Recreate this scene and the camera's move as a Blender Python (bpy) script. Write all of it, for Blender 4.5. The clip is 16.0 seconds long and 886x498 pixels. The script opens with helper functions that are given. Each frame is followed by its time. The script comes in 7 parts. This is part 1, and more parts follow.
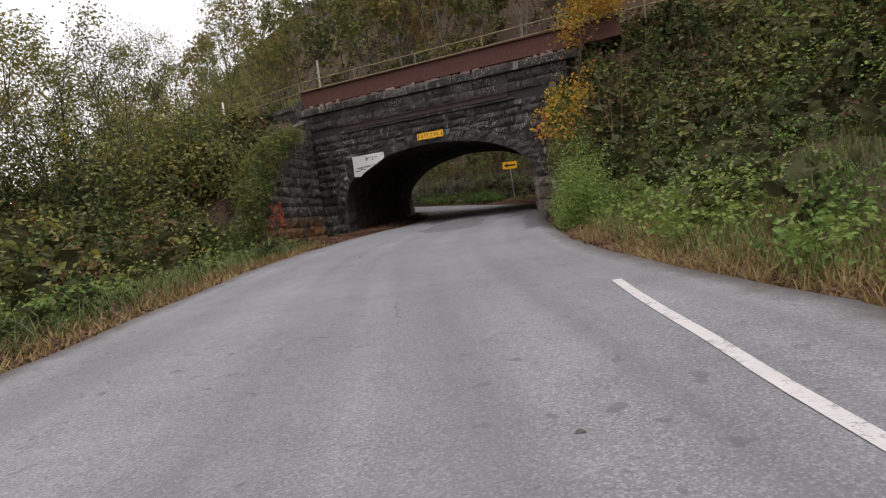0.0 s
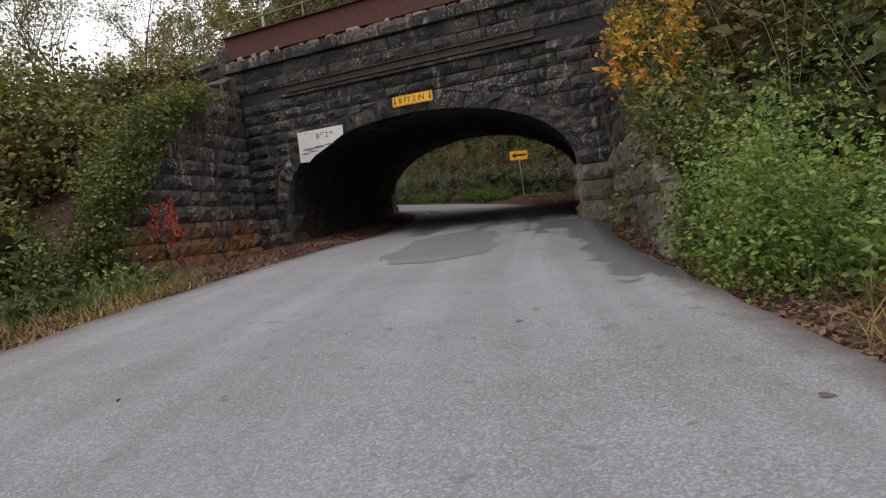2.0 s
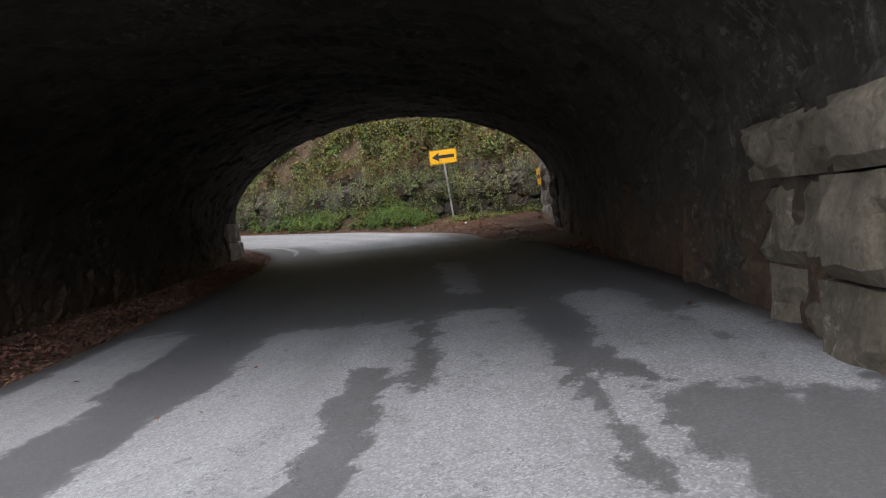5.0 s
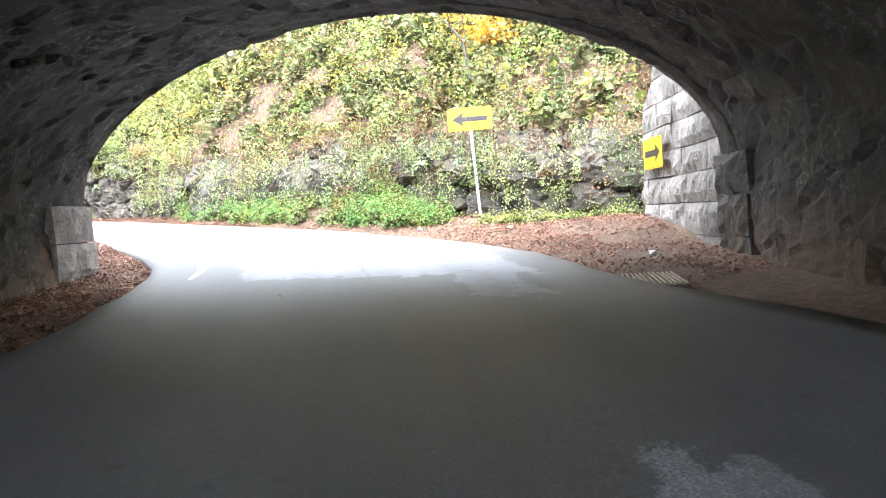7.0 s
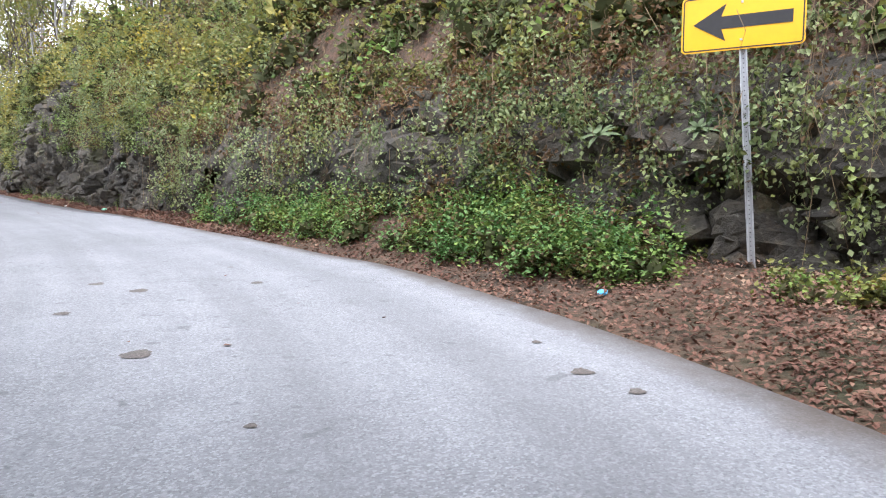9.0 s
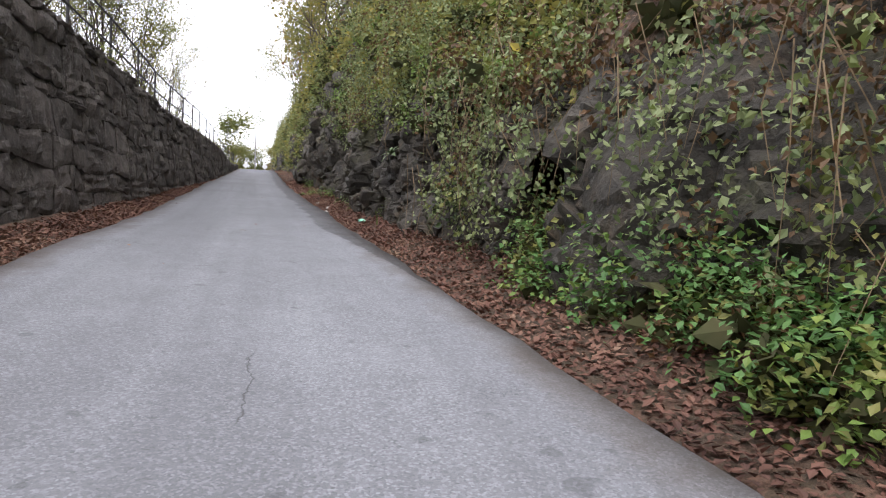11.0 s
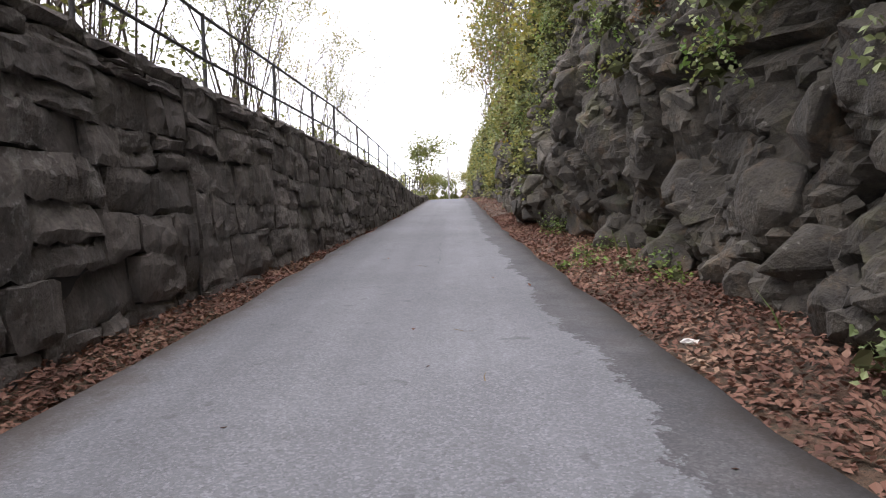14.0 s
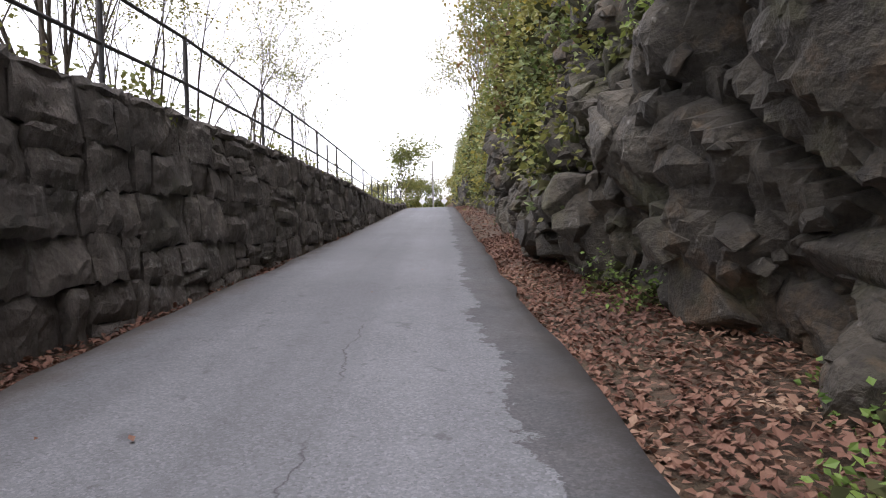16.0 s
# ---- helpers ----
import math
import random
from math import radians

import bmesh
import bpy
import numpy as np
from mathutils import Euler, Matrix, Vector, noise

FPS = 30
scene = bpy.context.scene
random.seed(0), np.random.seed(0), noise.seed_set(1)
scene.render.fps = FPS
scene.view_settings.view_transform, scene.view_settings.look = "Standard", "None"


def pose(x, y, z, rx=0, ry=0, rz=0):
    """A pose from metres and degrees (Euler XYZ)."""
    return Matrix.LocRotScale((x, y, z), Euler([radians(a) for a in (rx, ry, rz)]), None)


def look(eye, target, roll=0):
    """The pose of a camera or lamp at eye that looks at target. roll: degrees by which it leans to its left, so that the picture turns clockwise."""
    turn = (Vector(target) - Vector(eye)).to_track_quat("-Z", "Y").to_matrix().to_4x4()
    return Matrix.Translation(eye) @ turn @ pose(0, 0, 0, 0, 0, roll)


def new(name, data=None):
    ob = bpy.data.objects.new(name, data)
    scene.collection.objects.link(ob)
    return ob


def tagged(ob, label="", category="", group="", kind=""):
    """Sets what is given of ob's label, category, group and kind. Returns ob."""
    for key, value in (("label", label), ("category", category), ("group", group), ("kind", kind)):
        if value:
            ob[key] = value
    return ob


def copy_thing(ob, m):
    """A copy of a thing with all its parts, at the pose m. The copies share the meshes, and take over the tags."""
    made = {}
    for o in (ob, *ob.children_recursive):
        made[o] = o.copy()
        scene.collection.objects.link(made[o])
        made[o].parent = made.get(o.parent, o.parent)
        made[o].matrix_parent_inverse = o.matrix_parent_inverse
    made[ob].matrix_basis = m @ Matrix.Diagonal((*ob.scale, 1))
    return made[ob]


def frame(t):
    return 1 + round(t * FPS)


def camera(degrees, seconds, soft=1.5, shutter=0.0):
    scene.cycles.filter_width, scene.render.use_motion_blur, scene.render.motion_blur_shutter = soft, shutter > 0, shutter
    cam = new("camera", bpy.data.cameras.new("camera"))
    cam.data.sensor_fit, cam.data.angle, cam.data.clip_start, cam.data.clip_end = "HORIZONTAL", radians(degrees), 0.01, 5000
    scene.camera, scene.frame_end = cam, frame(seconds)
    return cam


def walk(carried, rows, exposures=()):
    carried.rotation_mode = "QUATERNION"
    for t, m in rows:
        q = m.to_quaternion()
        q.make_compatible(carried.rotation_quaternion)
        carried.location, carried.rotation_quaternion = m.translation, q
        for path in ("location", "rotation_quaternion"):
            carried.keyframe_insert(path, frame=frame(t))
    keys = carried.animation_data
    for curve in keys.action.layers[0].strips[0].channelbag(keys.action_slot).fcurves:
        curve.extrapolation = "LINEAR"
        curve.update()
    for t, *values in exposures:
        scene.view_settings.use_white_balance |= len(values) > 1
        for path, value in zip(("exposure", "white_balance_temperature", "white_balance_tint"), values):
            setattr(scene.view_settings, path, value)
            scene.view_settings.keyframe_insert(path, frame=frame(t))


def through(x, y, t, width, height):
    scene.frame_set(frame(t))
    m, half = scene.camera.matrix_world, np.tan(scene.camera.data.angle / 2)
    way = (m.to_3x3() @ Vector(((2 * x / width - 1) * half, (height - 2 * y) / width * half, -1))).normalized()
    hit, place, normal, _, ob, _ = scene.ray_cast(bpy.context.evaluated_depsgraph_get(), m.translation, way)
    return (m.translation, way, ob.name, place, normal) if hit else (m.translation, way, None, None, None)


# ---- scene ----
PATH = [
    (0, (15.671, -25.615, 0.366), (11.268, -16.650, -0.130), -6.93),
    (0.5, (14.788, -23.273, 0.447), (10.740, -14.144, -0.076), -6.39),
    (1, (13.789, -21.031, 0.536), (9.565, -11.986, -0.061), -3.98),
    (1.5, (12.473, -18.929, 0.630), (7.539, -10.251, 0.037), -3.95),
    (2, (11.658, -16.650, 0.717), (7.316, -7.661, 0.142), -6.08),
    (2.5, (10.752, -14.506, 0.796), (6.211, -5.617, 0.186), -7.03),
    (3, (9.835, -12.339, 0.868), (5.604, -3.297, 0.284), -6.72),
    (3.5, (8.894, -10.159, 0.947), (5.166, -0.894, 0.435), -7.25),
    (4, (8.208, -7.952, 1.040), (4.417, 1.289, 0.560), -6.95),
    (4.5, (7.492, -5.810, 1.137), (3.936, 3.523, 0.646), -7.51),
    (5, (6.586, -3.097, 1.229), (3.513, 6.408, 0.768), -7.61),
    (5.2, (6.283, -2.118, 1.261), (3.130, 7.358, 0.744), -6.21),
    (7.3, (2.172, 7.344, 1.496), (-0.589, 16.937, 0.904), -4.31),
    (7.5, (1.949, 8.304, 1.523), (-0.985, 17.846, 0.938), -3.85),
    (8, (1.252, 10.708, 1.596), (-2.231, 20.065, 1.040), -2.35),
    (8.5, (0.280, 12.972, 1.683), (-3.809, 22.082, 1.143), -1.88),
    (9, (-0.898, 15.082, 1.807), (-5.547, 23.923, 1.326), -0.84),
    (9.5, (-2.152, 16.946, 1.960), (-7.595, 25.322, 1.504), 1.33),
    (10, (-3.781, 18.761, 2.105), (-10.244, 26.372, 1.557), 2.01),
    (10.2, (-4.528, 19.290, 2.171), (-11.349, 26.580, 1.597), 2.09),
    (12.3, (-15.904, 24.341, 3.081), (-24.847, 28.788, 2.579), 3.31),
    (12.5, (-16.773, 24.658, 3.133), (-25.815, 28.900, 2.637), 2.83),
    (13, (-18.889, 25.449, 3.246), (-28.176, 29.127, 2.777), 1.18),
    (13.5, (-20.887, 26.170, 3.358), (-30.289, 29.554, 2.956), -0.61),
    (14, (-22.740, 26.914, 3.475), (-32.156, 30.265, 3.149), -2.10),
    (14.5, (-24.500, 27.673, 3.584), (-33.917, 31.025, 3.289), -1.22),
    (15, (-26.139, 28.381, 3.703), (-35.655, 31.436, 3.384), -0.54),
    (15.5, (-27.634, 28.999, 3.813), (-37.090, 32.240, 3.555), -2.82),
    (16, (-29.030, 29.693, 3.934), (-38.371, 33.254, 3.701), -1.27),
]
cam = camera(70.46, 16.0, soft=1.1)
EXPOSURES = [
    (0.0, -0.05, 6950, 15), (3.5, 0.25, 6850, 14), (4.5, 0.75, 6700, 12), (5.2, 1.45, 6700, 11), (7.3, 4.25, 6050, 10), (7.6, 4.1, 6050, 10), (8.0, 3.35, 6050, 12),
    (8.5, 2.6, 6050, 13), (9.0, 1.95, 6150, 13), (9.5, 1.5, 6200, 14), (10.2, 1.15, 6250, 14), (12.3, 1.2, 6550, 17), (14.0, 1.3, 6500, 17), (16.0, 1.1, 6450, 17),
]
walk(cam, [(t, look(e, g, r)) for t, e, g, r in PATH], exposures=EXPOSURES)

from mathutils.bvhtree import BVHTree

# ---- world and sun ----
world = bpy.data.worlds.new("overcast_sky")
scene.world = world
world.use_nodes = True
wn, wl = world.node_tree.nodes, world.node_tree.links
bg = wn["Background"]
sky = wn.new("ShaderNodeTexSky")
sky.sky_type, sky.sun_disc = "NISHITA", False
sky.sun_elevation, sky.sun_rotation = radians(71), radians(144)
veil = wn.new("ShaderNodeMix")
veil.data_type = "RGBA"
veil.inputs[0].default_value = 0.75
veil.inputs[7].default_value = (9.6, 9.6, 9.8, 1)
wl.new(sky.outputs[0], veil.inputs[6])
wl.new(veil.outputs[2], bg.inputs[0])
bg.inputs[1].default_value = 0.15
sun = new("sun", bpy.data.lights.new("sun", "SUN"))
sun.data.energy, sun.data.angle, sun.data.color = 0.8, radians(40), (1.0, 0.96, 0.9)
sun.matrix_world = look((0, 0, 50), (-10, 14, 0))


# ---- materials ----
class Nodes:
    """Short names for building a node material."""

    def __init__(self, name):
        self.m = bpy.data.materials.new(name)
        self.m.use_nodes = True
        self.t = self.m.node_tree
        self.b = self.t.nodes["Principled BSDF"]
        self.pos = self.add("ShaderNodeNewGeometry")

    def add(self, kind, feature="", operation="", use_clamp=False, data_type="", blend_type=""):
        n = self.t.nodes.new(kind)
        if feature:
            n.feature = feature
        if operation:
            n.operation, n.use_clamp = operation, use_clamp
        if data_type:
            n.data_type = data_type
        if blend_type:
            n.blend_type = blend_type
        return n

    def link(self, a, b):
        self.t.links.new(a, b)

    def noise(self, scale, detail=4.0, rough=0.6, stretch=None):
        n = self.add("ShaderNodeTexNoise")
        n.inputs["Scale"].default_value, n.inputs["Detail"].default_value, n.inputs["Roughness"].default_value = scale, detail, rough
        self.place(n, stretch)
        return n.outputs[0]

    def cells(self, scale, feature="F1", out=0, stretch=None):
        n = self.add("ShaderNodeTexVoronoi", feature=feature)
        n.inputs["Scale"].default_value = scale
        self.place(n, stretch)
        return n.outputs[out]

    def place(self, n, stretch):
        src = self.pos.outputs["Position"]
        if stretch:
            mp = self.add("ShaderNodeMapping")
            mp.inputs["Scale"].default_value = stretch
            self.link(src, mp.inputs[0])
            src = mp.outputs[0]
        self.link(src, n.inputs["Vector"])

    def ramp(self, fac, stops, smooth=False):
        n = self.add("ShaderNodeValToRGB")
        r = n.color_ramp
        if smooth:
            r.interpolation = "EASE"
        while len(r.elements) < len(stops):
            r.elements.new(0.5)
        for e, (p, c) in zip(r.elements, stops):
            e.position, e.color = p, (*c, 1) if hasattr(c, "__len__") else (c, c, c, 1)
        self.link(fac, n.inputs[0])
        return n.outputs[0]

    def mix(self, fac, a, b, kind="MIX"):
        n = self.add("ShaderNodeMix", data_type="RGBA", blend_type=kind)
        for socket, v in ((n.inputs[0], fac), (n.inputs[6], a), (n.inputs[7], b)):
            if hasattr(v, "links"):
                self.link(v, socket)
            elif hasattr(v, "__len__"):
                socket.default_value = (*v, 1)
            else:
                socket.default_value = v if socket == n.inputs[0] else (v, v, v, 1)
        return n.outputs[2]

    def math(self, kind, a, b=0.0, clamp=False):
        n = self.add("ShaderNodeMath", operation=kind, use_clamp=clamp)
        for socket, v in ((n.inputs[0], a), (n.inputs[1], b)):
            if hasattr(v, "links"):
                self.link(v, socket)
            else:
                socket.default_value = v
        return n.outputs[0]

    def axis(self, k):
        n = self.add("ShaderNodeSeparateXYZ")
        self.link(self.pos.outputs["Position"], n.inputs[0])
        return n.outputs[k]

    def object_random(self):
        return self.add("ShaderNodeObjectInfo").outputs["Random"]

    def island(self):
        return self.pos.outputs["Random Per Island"]

    def bump(self, height, strength=0.5, distance=0.02):
        n = self.add("ShaderNodeBump")
        n.inputs["Strength"].default_value, n.inputs["Distance"].default_value = strength, distance
        self.link(height, n.inputs["Height"])
        self.link(n.outputs[0], self.b.inputs["Normal"])

    def done(self, color, rough=0.8, metal=0.0):
        for socket, v in ((self.b.inputs["Base Color"], color), (self.b.inputs["Roughness"], rough)):
            if hasattr(v, "links"):
                self.link(v, socket)
            elif hasattr(v, "__len__"):
                socket.default_value = (*v, 1)
            else:
                socket.default_value = v
        self.b.inputs["Metallic"].default_value = metal
        return self.m


def plain(name, color, rough=0.7, metal=0.0, vary=0.25):
    n = Nodes(name)
    d = n.noise(9.0, 5.0)
    c = n.mix(n.ramp(d, [(0.3, 0.0), (0.7, 1.0)]), tuple(v * (1 - vary) for v in color), tuple(min(1, v * (1 + vary)) for v in color))
    n.bump(n.noise(60.0), 0.2, 0.004)
    return n.done(c, rough, metal)


def leaf_material(name, stops, rough=0.5, patch=0.35, through=0.24, by_tree=0.0):
    """Leaf colours by leaf and by drifts of some metres."""
    n = Nodes(name)
    drift = n.math("ADD", n.math("MULTIPLY", n.noise(patch * 3.2, 2.0), 0.9), n.math("MULTIPLY", n.noise(patch * 0.5, 2.0), 0.7))
    f = n.math("ADD", n.math("MULTIPLY", n.island(), 0.2), n.math("SUBTRACT", drift, 0.38), True)
    if by_tree:
        f = n.math("ADD", f, n.math("MULTIPLY", n.math("SUBTRACT", n.object_random(), 0.5), by_tree), True)
    c = n.ramp(f, stops)
    tr = n.add("ShaderNodeBsdfTranslucent")
    n.link(c, tr.inputs[0])
    mx = n.add("ShaderNodeMixShader")
    mx.inputs[0].default_value = through
    n.done(c, rough)
    n.b.inputs["Specular IOR Level"].default_value = 0.3
    n.link(n.b.outputs[0], mx.inputs[1])
    n.link(tr.outputs[0], mx.inputs[2])
    n.link(mx.outputs[0], n.t.nodes["Material Output"].inputs[0])
    return n.m


def asphalt_material(name, low, high, wet=False, grain=80.0):
    n = Nodes(name)
    big = n.noise(0.35, 5.0, 0.65)
    mid = n.noise(2.5, 6.0, 0.7)
    grit = n.cells(grain, "F1", 1)
    fine = n.noise(160.0, 3.0)
    c = n.mix(n.ramp(big, [(0.3, 0.0), (0.72, 1.0)]), low, high)
    c = n.mix(n.ramp(mid, [(0.35, 0.0), (0.75, 0.35)]), c, tuple(v * 0.62 for v in low))
    c = n.mix(n.ramp(grit, [(0.0, 0.0), (0.5, 0.0), (1.0, 0.5)]), c, tuple(min(1, v * 1.8) for v in high))
    c = n.mix(n.ramp(grit, [(0.0, 0.6), (0.3, 0.0)]), c, tuple(v * 0.5 for v in low))
    c = n.mix(n.ramp(fine, [(0.25, 0.6), (0.48, 0.0)]), c, tuple(v * 0.4 for v in low))
    spots = n.ramp(n.noise(5.5, 2.0, 0.4), [(0.69, 0.0), (0.73, 1.0)])
    c = n.mix(n.math("MULTIPLY", spots, 0.45), c, tuple(v * 0.4 for v in low))
    wig = n.math("ABSOLUTE", n.math("SUBTRACT", n.noise(0.9, 6.0, 0.62), 0.5))
    gate = n.ramp(n.noise(0.3, 2.0), [(0.56, 0.0), (0.60, 1.0)])
    crack = n.ramp(wig, [(0.0, 1.0), (0.0028, 0.0)])
    c = n.mix(n.math("MULTIPLY", n.math("MULTIPLY", crack, gate), 0.6), c, 0.03)
    rough = 0.82
    if wet:
        # wear along the lanes: the map runs across and along the road in metres
        uv = n.add("ShaderNodeUVMap")
        sep = n.add("ShaderNodeSeparateXYZ")
        n.link(uv.outputs[0], sep.inputs[0])
        lanes = n.add("ShaderNodeTexNoise")
        mp = n.add("ShaderNodeMapping")
        mp.inputs["Scale"].default_value = (1.5, 0.05, 1.0)
        n.link(uv.outputs[0], mp.inputs[0])
        n.link(mp.outputs[0], lanes.inputs["Vector"])
        lanes.inputs["Scale"].default_value, lanes.inputs["Detail"].default_value = 1.0, 4.0
        c = n.mix(n.ramp(lanes.outputs[0], [(0.35, 0.42), (0.6, 0.0)]), c, tuple(v * 0.66 for v in low))
        seam = n.math("ADD", sep.outputs[0], n.math("MULTIPLY", n.noise(1.3, 5.0, 0.7), 0.35))
        seam = n.math("ABSOLUTE", n.math("SUBTRACT", seam, 0.42))
        broken = n.ramp(n.noise(0.45, 3.0), [(0.57, 0.0), (0.63, 1.0)])
        c = n.mix(n.math("MULTIPLY", n.math("MULTIPLY", n.ramp(seam, [(0.0, 1.0), (0.009, 0.0)]), broken), 0.75), c, 0.035)
        side = n.add("ShaderNodeSeparateXYZ")
        half = n.add("ShaderNodeUVMap")
        half.uv_map = "edge"
        n.link(half.outputs[0], side.inputs[0])
        near_edge = n.math("ADD", side.outputs[0], n.math("MULTIPLY", n.noise(2.2, 6.0, 0.7), 0.8))
        c = n.mix(n.ramp(near_edge, [(0.40, 0.75), (0.78, 0.0)]), c, (0.085, 0.062, 0.045))
        # the surface grows darker and smoother up the hill
        hill = n.math("ADD", n.math("MULTIPLY", n.math("SUBTRACT", 0.0, n.axis(0)), 1 / 40.0), n.math("MULTIPLY", n.math("SUBTRACT", n.noise(0.25, 4.0), 0.5), 0.25))
        c = n.mix(1.0, c, n.ramp(hill, [(0.0, 1.0), (0.2, 0.88), (0.55, 0.76), (0.85, 0.58)]), "MULTIPLY")
        # strip of dark newer asphalt with a broken edge, along the cliff side past the corner
        x_, right = n.axis(0), n.math("GREATER_THAN", sep.outputs[0], 0.0)
        start = n.ramp(n.math("MULTIPLY", n.math("ADD", x_, 80.0), 1 / 68.0), [(0.0, 0.0), (0.05, 1.0), (0.90, 1.0), (0.985, 0.0)])
        wob = n.math("ADD", n.math("MULTIPLY", n.noise(0.9, 3.0), 0.5), n.math("MULTIPLY", n.noise(6.0, 7.0, 0.75), 0.55))
        reach = n.math("MULTIPLY", n.math("ADD", n.math("SUBTRACT", wob, 0.525), 0.50), start)
        strip = n.math("MULTIPLY", n.ramp(n.math("SUBTRACT", reach, side.outputs[0]), [(0.0, 0.0), (0.012, 1.0)]), right)
        c = n.mix(n.math("MULTIPLY", strip, 0.95), c, n.mix(n.ramp(n.noise(1.7, 5.0), [(0.35, 0.0), (0.7, 1.0)]), (0.34, 0.335, 0.34), (0.56, 0.53, 0.51)), "MULTIPLY")
        # seepage: the vault's floor is damp, with dry tongues running in from its mouths and damp edges running out
        y, a = n.axis(1), sep.outputs[0]

        def box(a0, a1, y0, y1, k=0.5):
            """Metres inside a stretch of the road, across and along it; below 0 outside."""
            across_ = n.math("MINIMUM", n.math("SUBTRACT", a, a0), n.math("SUBTRACT", a1, a))
            along_ = n.math("MINIMUM", n.math("SUBTRACT", y, y0), n.math("SUBTRACT", y1, y))
            return n.math("MINIMUM", across_, n.math("MULTIPLY", along_, k))

        wet_m = n.math("MULTIPLY", n.math("MINIMUM", n.math("SUBTRACT", y, 0.6), n.math("SUBTRACT", 14.2, y)), 0.5)
        for dry in ((-0.95, 0.6, -12, 2.7), (0.85, 1.66, -12, 2.9), (2.15, 2.8, 0.1, 3.6), (-3.2, -2.15, -20, 3.2), (2.9, 3.6, 0.2, 2.4), (1.0, 1.4, 4.5, 8.5), (1.4, 2.1, 12.6, 20)):
            wet_m = n.math("MINIMUM", wet_m, n.math("SUBTRACT", 0.0, box(*dry)))
        for damp_ in ((1.68, 1.86, -2.6, 1.5), (2.45, 3.6, -5.4, 0.3, 0.3), (2.95, 3.7, -10.0, -4.0, 0.3), (2.0, 2.7, -3.5, 0.4), (-1.9, -1.1, -1.2, 1.0), (0.1, 0.5, -1.6, 1.2), (-3.0, -1.5, 13.5, 17.0)):
            wet_m = n.math("MAXIMUM", wet_m, box(*damp_))
        for dry in ((2.3, 2.75, -3.7, -2.7), (2.2, 2.75, -5.1, -3.9)):
            wet_m = n.math("MINIMUM", wet_m, n.math("SUBTRACT", 0.0, box(*dry)))
        brink = n.math("MULTIPLY", n.math("MINIMUM", n.math("SUBTRACT", 0.7, side.outputs[0]), n.math("MULTIPLY", n.math("MINIMUM", n.math("SUBTRACT", y, 11.0), n.math("SUBTRACT", 17.4, y)), 0.3)), right)
        wet_m = n.math("MAXIMUM", wet_m, n.math("SUBTRACT", brink, n.math("MULTIPLY", n.math("SUBTRACT", 1.0, right), 2.0)))
        ragged = n.math("ADD", n.math("MULTIPLY", n.math("SUBTRACT", n.noise(1.1, 3.0), 0.5), 0.4), n.math("MULTIPLY", n.math("SUBTRACT", n.noise(4.5, 7.0, 0.7, (1.0, 0.7, 1.0)), 0.5), 0.7))
        soft = n.ramp(n.math("ADD", wet_m, ragged), [(0.0, 0.0), (0.045, 1.0)])
        c = n.mix(n.math("MULTIPLY", soft, 0.72), c, tuple(v * 0.28 for v in low))
        rough = n.ramp(soft, [(0.0, 0.82), (1.0, 0.6)])
    n.bump(n.mix(0.5, grit, fine), 0.6, 0.008)
    return n.done(c, rough)


